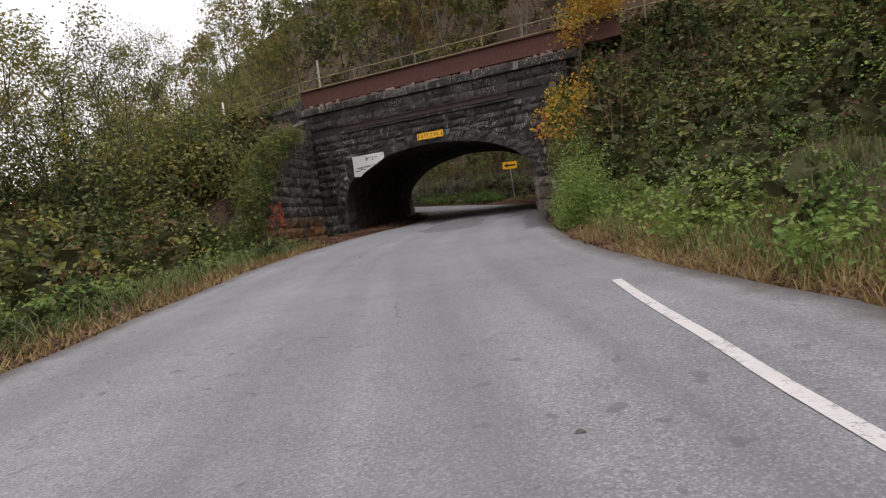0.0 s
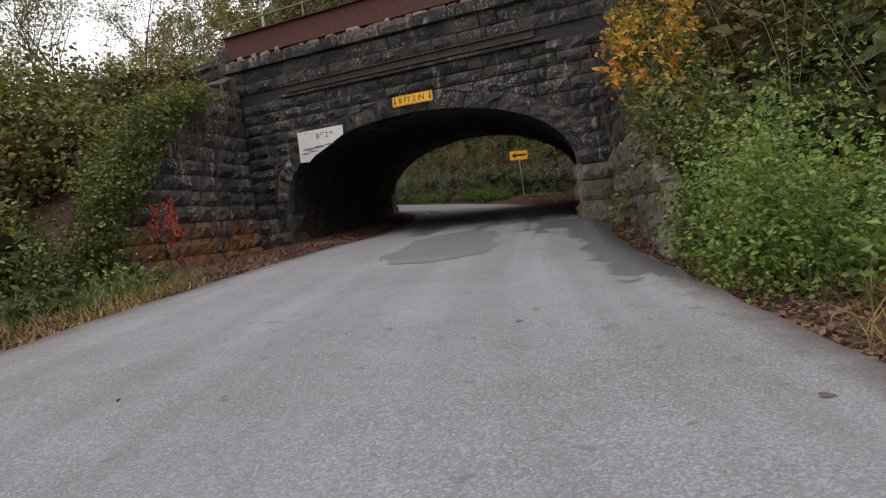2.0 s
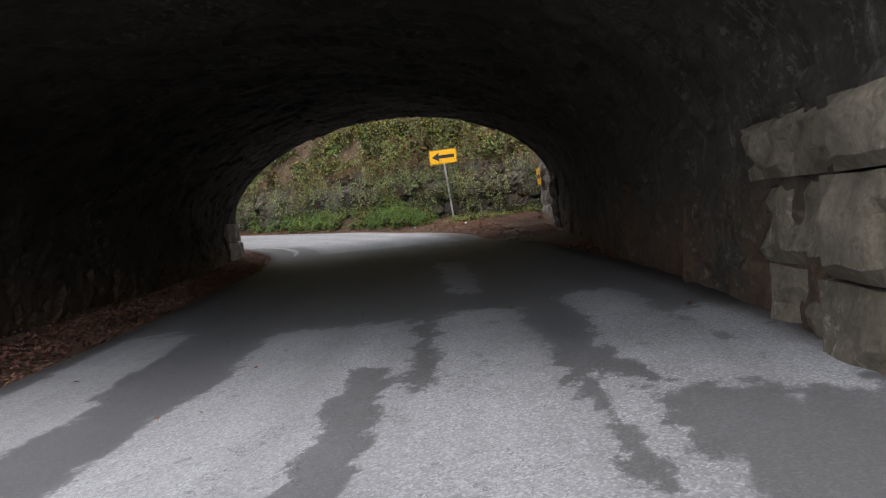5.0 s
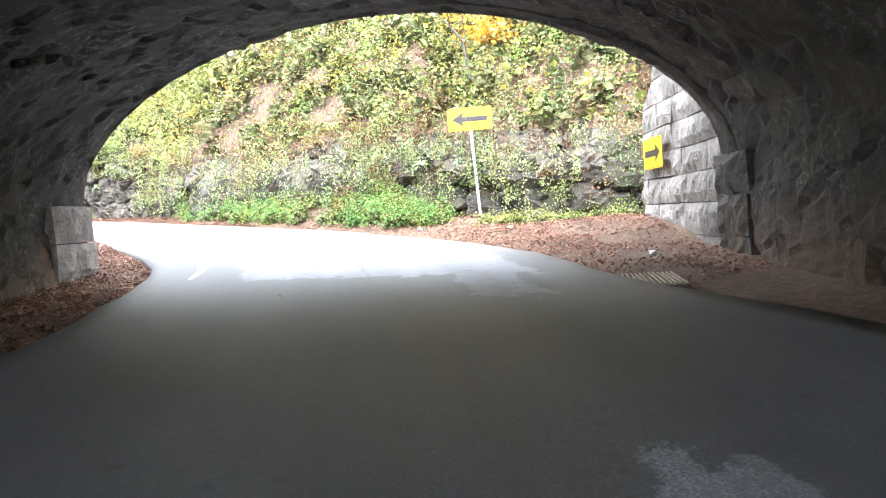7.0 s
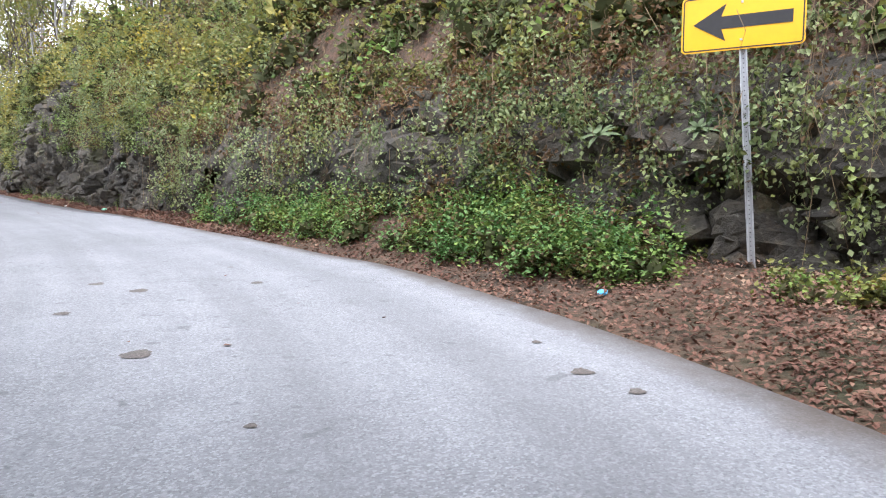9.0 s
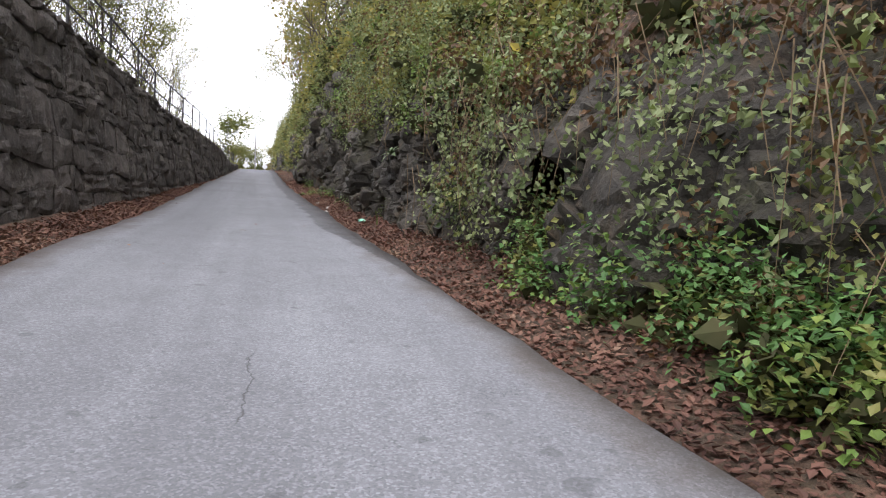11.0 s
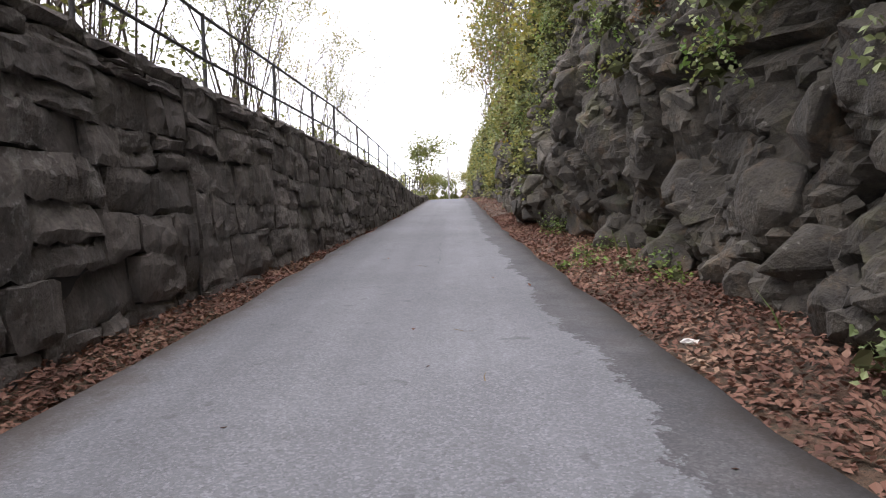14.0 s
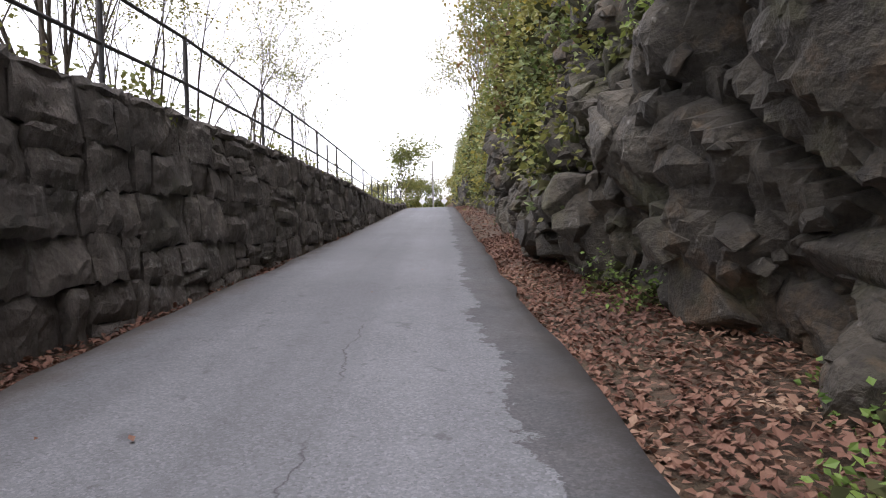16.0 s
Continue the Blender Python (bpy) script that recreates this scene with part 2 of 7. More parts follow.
def stone_material(name, dark, light, streak=0.5, rust=0.0):
    n = Nodes(name)
    r = n.math("FRACT", n.math("ADD", n.object_random(), n.island()))
    base = n.mix(n.math("ADD", n.math("MULTIPLY", r, 0.7), n.math("MULTIPLY", n.math("SUBTRACT", n.noise(0.45, 3.0), 0.35), 1.2), True), dark, light)
    big = n.noise(1.1, 6.0, 0.7)
    c = n.mix(n.ramp(big, [(0.35, 0.75), (0.62, 0.0)]), base, tuple(v * 0.3 for v in dark))
    lime = n.noise(1.6, 5.0, 0.65, (2.2, 2.2, 0.35))
    c = n.mix(n.math("MULTIPLY", n.ramp(lime, [(0.60, 0.0), (0.70, 0.9)]), streak), c, (0.42, 0.40, 0.37))
    fine = n.noise(22.0, 6.0, 0.7)
    c = n.mix(n.ramp(fine, [(0.3, 0.55), (0.6, 0.0)]), c, tuple(v * 0.45 for v in dark))
    c = n.mix(0.85, c, n.ramp(n.noise(4.0, 8.0, 0.75, (1.6, 1.6, 0.7)), [(0.32, 0.42), (0.55, 0.95), (0.7, 1.25)]), "MULTIPLY")
    gate = n.ramp(n.noise(0.9, 4.0, 0.6), [(0.48, 0.0), (0.6, 1.0)])
    specks = n.ramp(n.noise(13.0, 4.0, 0.7), [(0.54, 0.0), (0.62, 1.0)])
    c = n.mix(n.math("MULTIPLY", n.math("MULTIPLY", gate, specks), 0.75 * streak), c, (0.40, 0.385, 0.36))
    moss = n.ramp(n.noise(0.8, 4.0), [(0.58, 0.0), (0.7, 0.5)])
    c = n.mix(n.math("MULTIPLY", moss, 0.5), c, (0.075, 0.08, 0.045))
    if rust:
        z = n.axis(2)
        low = n.ramp(n.math("MULTIPLY", n.math("ADD", z, 0.7), 0.4), [(0.0, 1.0), (0.55, 0.8), (0.85, 0.0)])
        rn = n.ramp(n.noise(0.9, 5.0, 0.7, (1.6, 1.6, 1.0)), [(0.36, 0.0), (0.52, 1.0)])
        c = n.mix(n.math("MULTIPLY", n.math("MULTIPLY", low, rn), rust), c, n.mix(n.noise(3.0, 5.0), (0.16, 0.075, 0.035), (0.34, 0.15, 0.05)))
    n.bump(n.mix(0.35, n.noise(6.0, 9.0, 0.7), fine), 1.0, 0.09)
    return n.done(c, 0.88)


def rock_material():
    n = Nodes("cliff_rock")
    big = n.noise(0.7, 6.0, 0.65)
    c = n.ramp(big, [(0.32, (0.024, 0.021, 0.016)), (0.5, (0.060, 0.052, 0.039)), (0.7, (0.125, 0.110, 0.087))])
    veins = n.noise(3.0, 7.0, 0.7)
    c = n.mix(n.ramp(veins, [(0.3, 0.7), (0.55, 0.0)]), c, (0.035, 0.032, 0.03))
    moss = n.ramp(n.noise(1.3, 5.0), [(0.55, 0.0), (0.68, 0.6)])
    c = n.mix(moss, c, (0.085, 0.085, 0.038))
    c = n.mix(n.ramp(n.noise(2.2, 6.0, 0.7), [(0.54, 0.0), (0.66, 0.7)]), c, (0.115, 0.080, 0.048))
    lichen = n.ramp(n.noise(9.0, 3.0), [(0.66, 0.0), (0.72, 0.5)])
    c = n.mix(lichen, c, (0.27, 0.26, 0.23))
    facet = n.cells(5.0, "F1", 1)
    c = n.mix(0.5, c, n.ramp(facet, [(0.2, 0.72), (0.8, 1.25)]), "MULTIPLY")
    c = n.mix(0.6, c, n.ramp(n.math("FRACT", n.math("ADD", n.object_random(), n.island())), [(0.0, 0.7), (1.0, 1.25)]), "MULTIPLY")
    fine = n.noise(14.0, 7.0, 0.72)
    c = n.mix(n.ramp(fine, [(0.34, 0.75), (0.52, 0.0)]), c, (0.016, 0.014, 0.011))
    n.bump(n.mix(0.4, n.noise(5.0, 5.0, 0.62), n.noise(24.0, 4.0, 0.62)), 1.0, 0.06)
    return n.done(c, 0.9)


def earth_material():
    n = Nodes("leafy_soil")
    big = n.noise(0.5, 5.0)
    c = n.ramp(big, [(0.3, (0.036, 0.026, 0.017)), (0.5, (0.066, 0.044, 0.027)), (0.7, (0.046, 0.046, 0.021))])
    bits = n.cells(16.0, "F1", 1)
    c = n.mix(n.ramp(bits, [(0.3, 0.0), (0.9, 0.75)]), c, (0.16, 0.085, 0.056))
    fine = n.noise(60.0, 5.0)
    c = n.mix(n.ramp(fine, [(0.3, 0.7), (0.55, 0.0)]), c, (0.02, 0.016, 0.01))
    n.bump(n.mix(0.5, bits, fine), 0.8, 0.04)
    return n.done(c, 0.95)


M_ASPHALT = asphalt_material("worn_asphalt", (0.180, 0.185, 0.198), (0.283, 0.292, 0.315), wet=True)
M_PATCH = asphalt_material("patch_asphalt", (0.11, 0.112, 0.118), (0.18, 0.184, 0.195), grain=48.0)
M_SPOT = asphalt_material("dirt_filled_hole", (0.075, 0.064, 0.058), (0.13, 0.115, 0.105))
M_EARTH = earth_material()
M_STONE = stone_material("sooty_stone", (0.038, 0.035, 0.032), (0.135, 0.125, 0.113), 0.95)
M_STONE_L = stone_material("stained_wing_stone", (0.045, 0.041, 0.038), (0.20, 0.185, 0.17), 1.5, rust=0.95)
M_STONE_R = stone_material("pale_wing_stone", (0.165, 0.142, 0.104), (0.30, 0.265, 0.205), 0.8)
M_STONE_W = stone_material("wall_stone", (0.105, 0.087, 0.074), (0.215, 0.184, 0.160), 0.4)
M_STONE_F = stone_material("pale_far_stone", (0.21, 0.19, 0.17), (0.42, 0.39, 0.35), 0.45)
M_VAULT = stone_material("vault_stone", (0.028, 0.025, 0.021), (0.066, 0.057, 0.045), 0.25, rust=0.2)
M_STONE_B = stone_material("brown_wing_stone", (0.055, 0.045, 0.036), (0.12, 0.10, 0.08), 0.3)
M_MORTAR = plain("dark_mortar", (0.035, 0.033, 0.031), 0.95)
M_ROCK = rock_material()


def paint_material(name, share, tone=1.0):
    n = Nodes(name)
    worn = n.ramp(n.math("ADD", n.math("MULTIPLY", n.noise(9.0, 8.0, 0.75), 0.7), n.math("MULTIPLY", n.noise(70.0, 3.0), 0.3)), [(share, 1.0), (share + 0.07, 0.0)])
    n.bump(n.noise(90.0), 0.3, 0.004)
    return n.done(n.mix(n.math("MULTIPLY", worn, 0.8), n.mix(n.noise(3.0), (0.52 * tone, 0.51 * tone, 0.50 * tone), (0.66 * tone, 0.65 * tone, 0.64 * tone)), (0.22, 0.22, 0.23)), 0.75)


M_PAINT = paint_material("worn_white_paint", 0.40)
M_FADED = paint_material("faded_white_paint", 0.50, 0.62)
M_RUST = plain("red_rusted_steel", (0.088, 0.030, 0.021), 0.75, vary=0.3)
M_DARKRUST = plain("dark_rusted_steel", (0.055, 0.035, 0.03), 0.8, vary=0.4)
M_RAIL = plain("ochre_painted_steel", (0.22, 0.17, 0.085), 0.6)
M_RAILDARK = plain("dark_railing_steel", (0.045, 0.042, 0.042), 0.6)
M_YELLOW = plain("yellow_sign_sheeting", (0.86, 0.45, 0.008), 0.4, vary=0.04)
M_BLACK = plain("black_sign_paint", (0.018, 0.017, 0.017), 0.5)
M_WHITE = plain("white_sign_paint", (0.72, 0.72, 0.70), 0.5, vary=0.06)
M_GALV = plain("galvanised_steel", (0.46, 0.47, 0.48), 0.5, 0.5, vary=0.15)
M_BARK = plain("grey_brown_bark", (0.085, 0.070, 0.055), 0.95, vary=0.4)
M_BARK_PALE = plain("pale_bark", (0.26, 0.25, 0.23), 0.9, vary=0.3)
M_STEM = plain("dry_stems", (0.17, 0.12, 0.065), 0.9, vary=0.4)
M_SPRAY_RED = plain("red_spray_paint", (0.42, 0.085, 0.065), 0.8, vary=0.45)
M_SPRAY_ORANGE = plain("orange_spray_paint", (0.50, 0.16, 0.07), 0.8, vary=0.45)

GREEN, DGREEN, LIME, OLIVE = (0.075, 0.135, 0.03), (0.035, 0.07, 0.018), (0.19, 0.24, 0.05), (0.11, 0.115, 0.035)
YELLOW, ORANGE, BROWN, RUSSET, TAN = (0.40, 0.30, 0.03), (0.42, 0.15, 0.025), (0.12, 0.07, 0.03), (0.19, 0.07, 0.03), (0.30, 0.22, 0.11)
L_SHRUB = leaf_material("autumn_shrub_leaves", [(0.05, DGREEN), (0.28, OLIVE), (0.45, GREEN), (0.56, (0.10, 0.075, 0.035)), (0.66, LIME), (0.78, (0.24, 0.19, 0.04)), (0.9, RUSSET)], patch=0.55)
L_WEED = leaf_material("green_weed_leaves", [(0.05, DGREEN), (0.25, (0.085, 0.15, 0.035)), (0.5, (0.165, 0.26, 0.060)), (0.72, (0.23, 0.30, 0.070)), (0.95, (0.32, 0.30, 0.09))], patch=0.5)
L_NETTLE = leaf_material("bright_green_leaves", [(0.05, (0.05, 0.12, 0.035)), (0.5, (0.10, 0.21, 0.06)), (0.9, (0.19, 0.30, 0.095))], patch=0.8)
L_VINE = leaf_material("grey_green_vine_leaves", [(0.05, (0.08, 0.11, 0.04)), (0.35, (0.15, 0.20, 0.08)), (0.6, (0.25, 0.29, 0.13)), (0.76, LIME), (0.86, (0.2, 0.15, 0.07)), (0.97, BROWN)], patch=0.6)
L_FOREST = leaf_material("autumn_forest_leaves", [(0.08, (0.06, 0.075, 0.025)), (0.35, (0.12, 0.135, 0.04)), (0.52, (0.18, 0.195, 0.05)), (0.68, (0.26, 0.23, 0.06)), (0.85, (0.24, 0.13, 0.05))], patch=0.09, by_tree=0.75)
L_LIGHT = leaf_material("yellow_green_leaves", [(0.1, OLIVE), (0.4, (0.155, 0.18, 0.05)), (0.7, (0.25, 0.235, 0.065)), (0.92, YELLOW)], patch=0.3, by_tree=0.3)
L_GOLD = leaf_material("yellow_orange_leaves", [(0.1, (0.16, 0.15, 0.03)), (0.4, (0.40, 0.28, 0.03)), (0.65, (0.46, 0.22, 0.03)), (0.9, (0.36, 0.09, 0.03))], patch=0.6)
L_BROWN = leaf_material("brown_dry_leaves", [(0.1, (0.06, 0.040, 0.020)), (0.5, (0.125, 0.070, 0.030)), (0.9, (0.19, 0.10, 0.042))], patch=0.5, through=0.2)
L_LITTER = leaf_material("fallen_leaves", [(0.05, (0.035, 0.020, 0.016)), (0.3, (0.095, 0.047, 0.034)), (0.5, (0.17, 0.085, 0.060)), (0.68, (0.23, 0.130, 0.090)), (0.9, (0.40, 0.29, 0.20))], 0.75, 0.9, 0.1)
# dark leaf colour that paints the shade inside a clump
L_INNER = leaf_material("shade_coloured_twigs_and_leaves", [(0.1, (0.032, 0.040, 0.015)), (0.5, (0.060, 0.066, 0.025)), (0.9, (0.095, 0.084, 0.038))], 0.9, 1.6, 0.1)
L_GRASS = leaf_material("green_grass", [(0.1, (0.06, 0.095, 0.025)), (0.5, (0.11, 0.155, 0.045)), (0.9, (0.24, 0.23, 0.09))], patch=0.6)
L_DARK = leaf_material("dark_green_leaves", [(0.1, (0.022, 0.042, 0.014)), (0.5, (0.042, 0.072, 0.022)), (0.9, (0.075, 0.10, 0.03))], patch=0.5)
L_DRY = leaf_material("dry_grass", [(0.1, (0.16, 0.12, 0.045)), (0.5, (0.30, 0.215, 0.085)), (0.9, (0.40, 0.29, 0.13))], patch=0.7)


# ---- shared helpers ----
def lerp(a, b, u):
    return a + (b - a) * u


def mesh_of(name, verts, faces, material=None, smooth=False):
    me = bpy.data.meshes.new(name)
    me.from_pydata([tuple(map(float, v)) for v in verts], [], [tuple(map(int, f)) for f in faces])
    if material:
        me.materials.append(material)
    if smooth:
        me.polygons.foreach_set("use_smooth", [True] * len(me.polygons))
    me.update()
    return me


def quad_mesh(name, verts, quads, material, smooth=False):
    """A mesh of four-sided faces from arrays, quick for large ones."""
    verts, quads = np.asarray(verts, np.float32), np.asarray(quads, np.int32)
    me = bpy.data.meshes.new(name)
    me.vertices.add(len(verts))
    me.vertices.foreach_set("co", verts.ravel())
    me.loops.add(quads.size)
    me.loops.foreach_set("vertex_index", quads.ravel())
    me.polygons.add(len(quads))
    me.polygons.foreach_set("loop_start", np.arange(0, quads.size, 4, dtype=np.int32))
    me.polygons.foreach_set("loop_total", np.full(len(quads), 4, np.int32))
    me.polygons.foreach_set("use_smooth", np.full(len(quads), smooth))
    me.materials.append(material)
    me.update(calc_edges=True)
    return me


def child(name, me, parent, label=""):
    ob = new(name, me)
    ob.parent = parent
    return tagged(ob, label)


def part(name, bm, material, parent, label=""):
    me = bpy.data.meshes.new(name)
    bm.to_mesh(me)
    bm.free()
    me.materials.append(material)
    return child(name, me, parent, label)


def box_bm(x, y, z, at=(0, 0, 0), bevel=0.0, turn=None):
    bm = bmesh.new()
    bmesh.ops.create_cube(bm, size=1.0)
    bmesh.ops.scale(bm, vec=(x, y, z), verts=bm.verts)
    if bevel:
        bmesh.ops.bevel(bm, geom=bm.edges[:], offset=bevel, segments=2, affect="EDGES", profile=0.6)
    if turn:
        bmesh.ops.transform(bm, matrix=turn, verts=bm.verts)
    bmesh.ops.translate(bm, vec=at, verts=bm.verts)
    return bm


def tube(points, radii, sides=6):
    """Vertices and four-sided faces of a round bar along points; the ends are closed to a point."""
    pts, vs, fs = [Vector(p) for p in points], [], []
    for i, p in enumerate(pts):
        d = (pts[min(i + 1, len(pts) - 1)] - pts[max(i - 1, 0)]).normalized()
        a = d.orthogonal().normalized()
        b = d.cross(a)
        for k in range(sides):
            w = 2 * math.pi * k / sides
            vs.append(p + (a * math.cos(w) + b * math.sin(w)) * radii[i])
        if i:
            o = (i - 1) * sides
            fs += [(o + k, o + (k + 1) % sides, o + sides + (k + 1) % sides, o + sides + k) for k in range(sides)]
    return vs, fs


def tubes_mesh(name, bars, material, sides=6):
    vs, fs = [], []
    for pts, radii in bars:
        v, f = tube(pts, radii, sides)
        fs += [tuple(i + len(vs) for i in q) for q in f]
        vs += v
    return quad_mesh(name, [tuple(v) for v in vs], fs, material, True)


def spline(points, step):
    """A smooth line through rows of numbers, sampled about every step metres (of the first two)."""
    p = np.array(points, float)
    p = np.vstack([2 * p[0] - p[1], p, 2 * p[-1] - p[-2]])
    out = []
    for i in range(1, len(p) - 2):
        n = max(2, int(np.linalg.norm(p[i + 1][:2] - p[i][:2]) / step))
        for u in np.arange(n) / n:
            a, b, c, d = p[i - 1 : i + 3]
            out.append(0.5 * (2 * b + (c - a) * u + (2 * a - 5 * b + 4 * c - d) * u * u + (3 * b - 3 * c + d - a) * u**3))
    out.append(p[-2])
    return np.array(out)


RNG = np.random.default_rng(7)
LATTICE = RNG.random((256, 256))


def vnoise(x, y, scale, seed=0):
    """Smooth noise between 0 and 1 on the plane, for arrays."""
    x, y = np.asarray(x, float) * scale + seed * 17.3 + 500, np.asarray(y, float) * scale + seed * 9.1 + 500
    i, j = np.floor(x).astype(int), np.floor(y).astype(int)
    u, v = x - i, y - j
    u, v = u * u * (3 - 2 * u), v * v * (3 - 2 * v)
    at = lambda a, b: LATTICE[a % 256, b % 256]  # noqa: E731
    return lerp(lerp(at(i, j), at(i + 1, j), u), lerp(at(i, j + 1), at(i + 1, j + 1), u), v)


def fnoise(x, y, scale, seed=0):
    return (vnoise(x, y, scale, seed) + 0.5 * vnoise(x, y, 2.1 * scale, seed + 1) + 0.25 * vnoise(x, y, 4.3 * scale, seed + 2)) / 1.75


def step01(x, a, b):
    u = np.clip((np.asarray(x, float) - a) / (b - a), 0, 1)
    return u * u * (3 - 2 * u)


# ---- plan: the road by its left edge, right edge and height ----
ROAD = [
    ((24, -52), (32, -50), -0.95), ((16.5, -37), (24.0, -35), -0.88), ((11.3, -26.5), (18.8, -24.8), -0.76), ((9.1, -22.2), (16.6, -20.8), -0.62),
    ((7.3, -18.6), (14.6, -17.6), -0.48), ((5.9, -15.9), (13.1, -14.9), -0.37), ((4.5, -13.0), (11.9, -11.8), -0.27), ((3.7, -10.6), (11.0, -9.4), -0.18),
    ((2.7, -7.3), (9.9, -6.3), -0.06), ((1.7, -3.1), (8.9, -2.5), 0.09), ((0.9, 0.4), (8.0, 0.4), 0.18), ((-0.8, 5.0), (6.3, 6.0), 0.32),
    ((-2.6, 9.6), (4.5, 10.6), 0.44), ((-3.5, 11.7), (2.8, 13.2), 0.53), ((-4.3, 13.4), (1.2, 16.3), 0.67), ((-5.0, 14.6), (-0.5, 18.6), 0.78),
    ((-6.0, 15.7), (-2.6, 20.5), 0.92), ((-8.0, 17.2), (-5.2, 22.1), 1.15), ((-10.0, 18.7), (-7.8, 23.1), 1.35), ((-12.7, 20.5), (-11.2, 24.3), 1.62),
    ((-17.2, 22.4), (-15.7, 25.8), 1.98), ((-20.9, 23.9), (-19.5, 27.2), 2.2), ((-24.5, 25.2), (-23.1, 28.6), 2.42), ((-30.0, 27.3), (-28.6, 30.5), 2.82),
    ((-35.5, 29.4), (-34.2, 32.5), 3.25), ((-42.0, 32.0), (-40.8, 35.0), 3.75), ((-57.0, 37.9), (-55.9, 40.8), 4.9), ((-66.0, 41.3), (-64.9, 44.2), 5.55),
    ((-76.0, 45.0), (-74.9, 47.9), 6.05), ((-95.0, 51.4), (-94.0, 54.4), 6.5), ((-114.0, 58.0), (-113.0, 61.0), 6.7), ((-150.0, 69.5), (-149.0, 72.5), 6.2), ((-260.0, 104.0), (-259.0, 107.0), 3.0),
]
RS = spline([(*l, *r, z) for l, r, z in ROAD], 0.6)
RL, RR, RZ = RS[:, :2], RS[:, 2:4], RS[:, 4]
RC = (RL + RR) / 2
RT = np.gradient(RC, axis=0)
RUN = np.linalg.norm(RT, axis=1)
RT /= RUN[:, None]
RG = np.gradient(RZ) / RUN  # slope along the road

# foot of the cliff beyond the road, and the railway's edge towards the road
CLIFF = spline([(40, 34), (18, 26), (8, 22.5), (3.2, 21.8), (1.0, 22.1), (-0.5, 22.9), (-2.0, 23.4), (-5.0, 24.3), (-8.5, 25.2), (-12.0, 25.9), (-15.0, 26.8), (-19.5, 28.5), (-24.0, 30.2), (-28.5, 31.8), (-33.5, 33.6), (-42.0, 36.8), (-56.0, 42.4), (-66.0, 45.8), (-76.0, 49.6), (-95.0, 57.0), (-160.0, 85.0)], 0.5)
RAILSIDE = spline([(60, 27), (30, 21.5), (12, 17.8), (4.1, 16.3), (-6.05, 14.45), (-8.0, 15.5), (-12.0, 18.15), (-17.0, 21.05), (-24.0, 24.35), (-30.0, 26.75), (-36.0, 29.35), (-39.5, 30.85), (-57.0, 37.65), (-75.0, 44.3), (-100.0, 51.6), (-160.0, 70.0)], 0.5)


WALL_TOP = ([-200, -80, -75, -66, -61, -55, -45, -36, -30, -25, -14, -8, 0], [6.8, 6.45, 6.25, 5.75, 5.45, 5.3, 5.38, 5.25, 5.1, 5.12, 5.4, 6.0, 6.0])


def side_of(line, x, y):
    """Signed distance to a line, positive on its right as it runs, and the index of the nearest point."""
    x, y = np.ravel(x), np.ravel(y)
    d = np.full(len(x), 1e9)
    k = np.zeros(len(x), int)
    for a in range(0, len(x), 20000):
        dd = (line[None, :, 0] - x[a : a + 20000, None]) ** 2 + (line[None, :, 1] - y[a : a + 20000, None]) ** 2
        k[a : a + 20000] = dd.argmin(1)
        d[a : a + 20000] = np.sqrt(dd.min(1))
    t = np.gradient(line[:, :2], axis=0)[k]
    side = (x - line[k, 0]) * t[:, 1] - (y - line[k, 1]) * t[:, 0]
    return np.where(side >= 0, d, -d), k


def left_wing_x(y):
    return -3.2 + np.clip(-y, 0, 20) * 0.235


def right_wing_x(y):
    return 8.6 + np.clip(-y, -1, 20) * 0.262


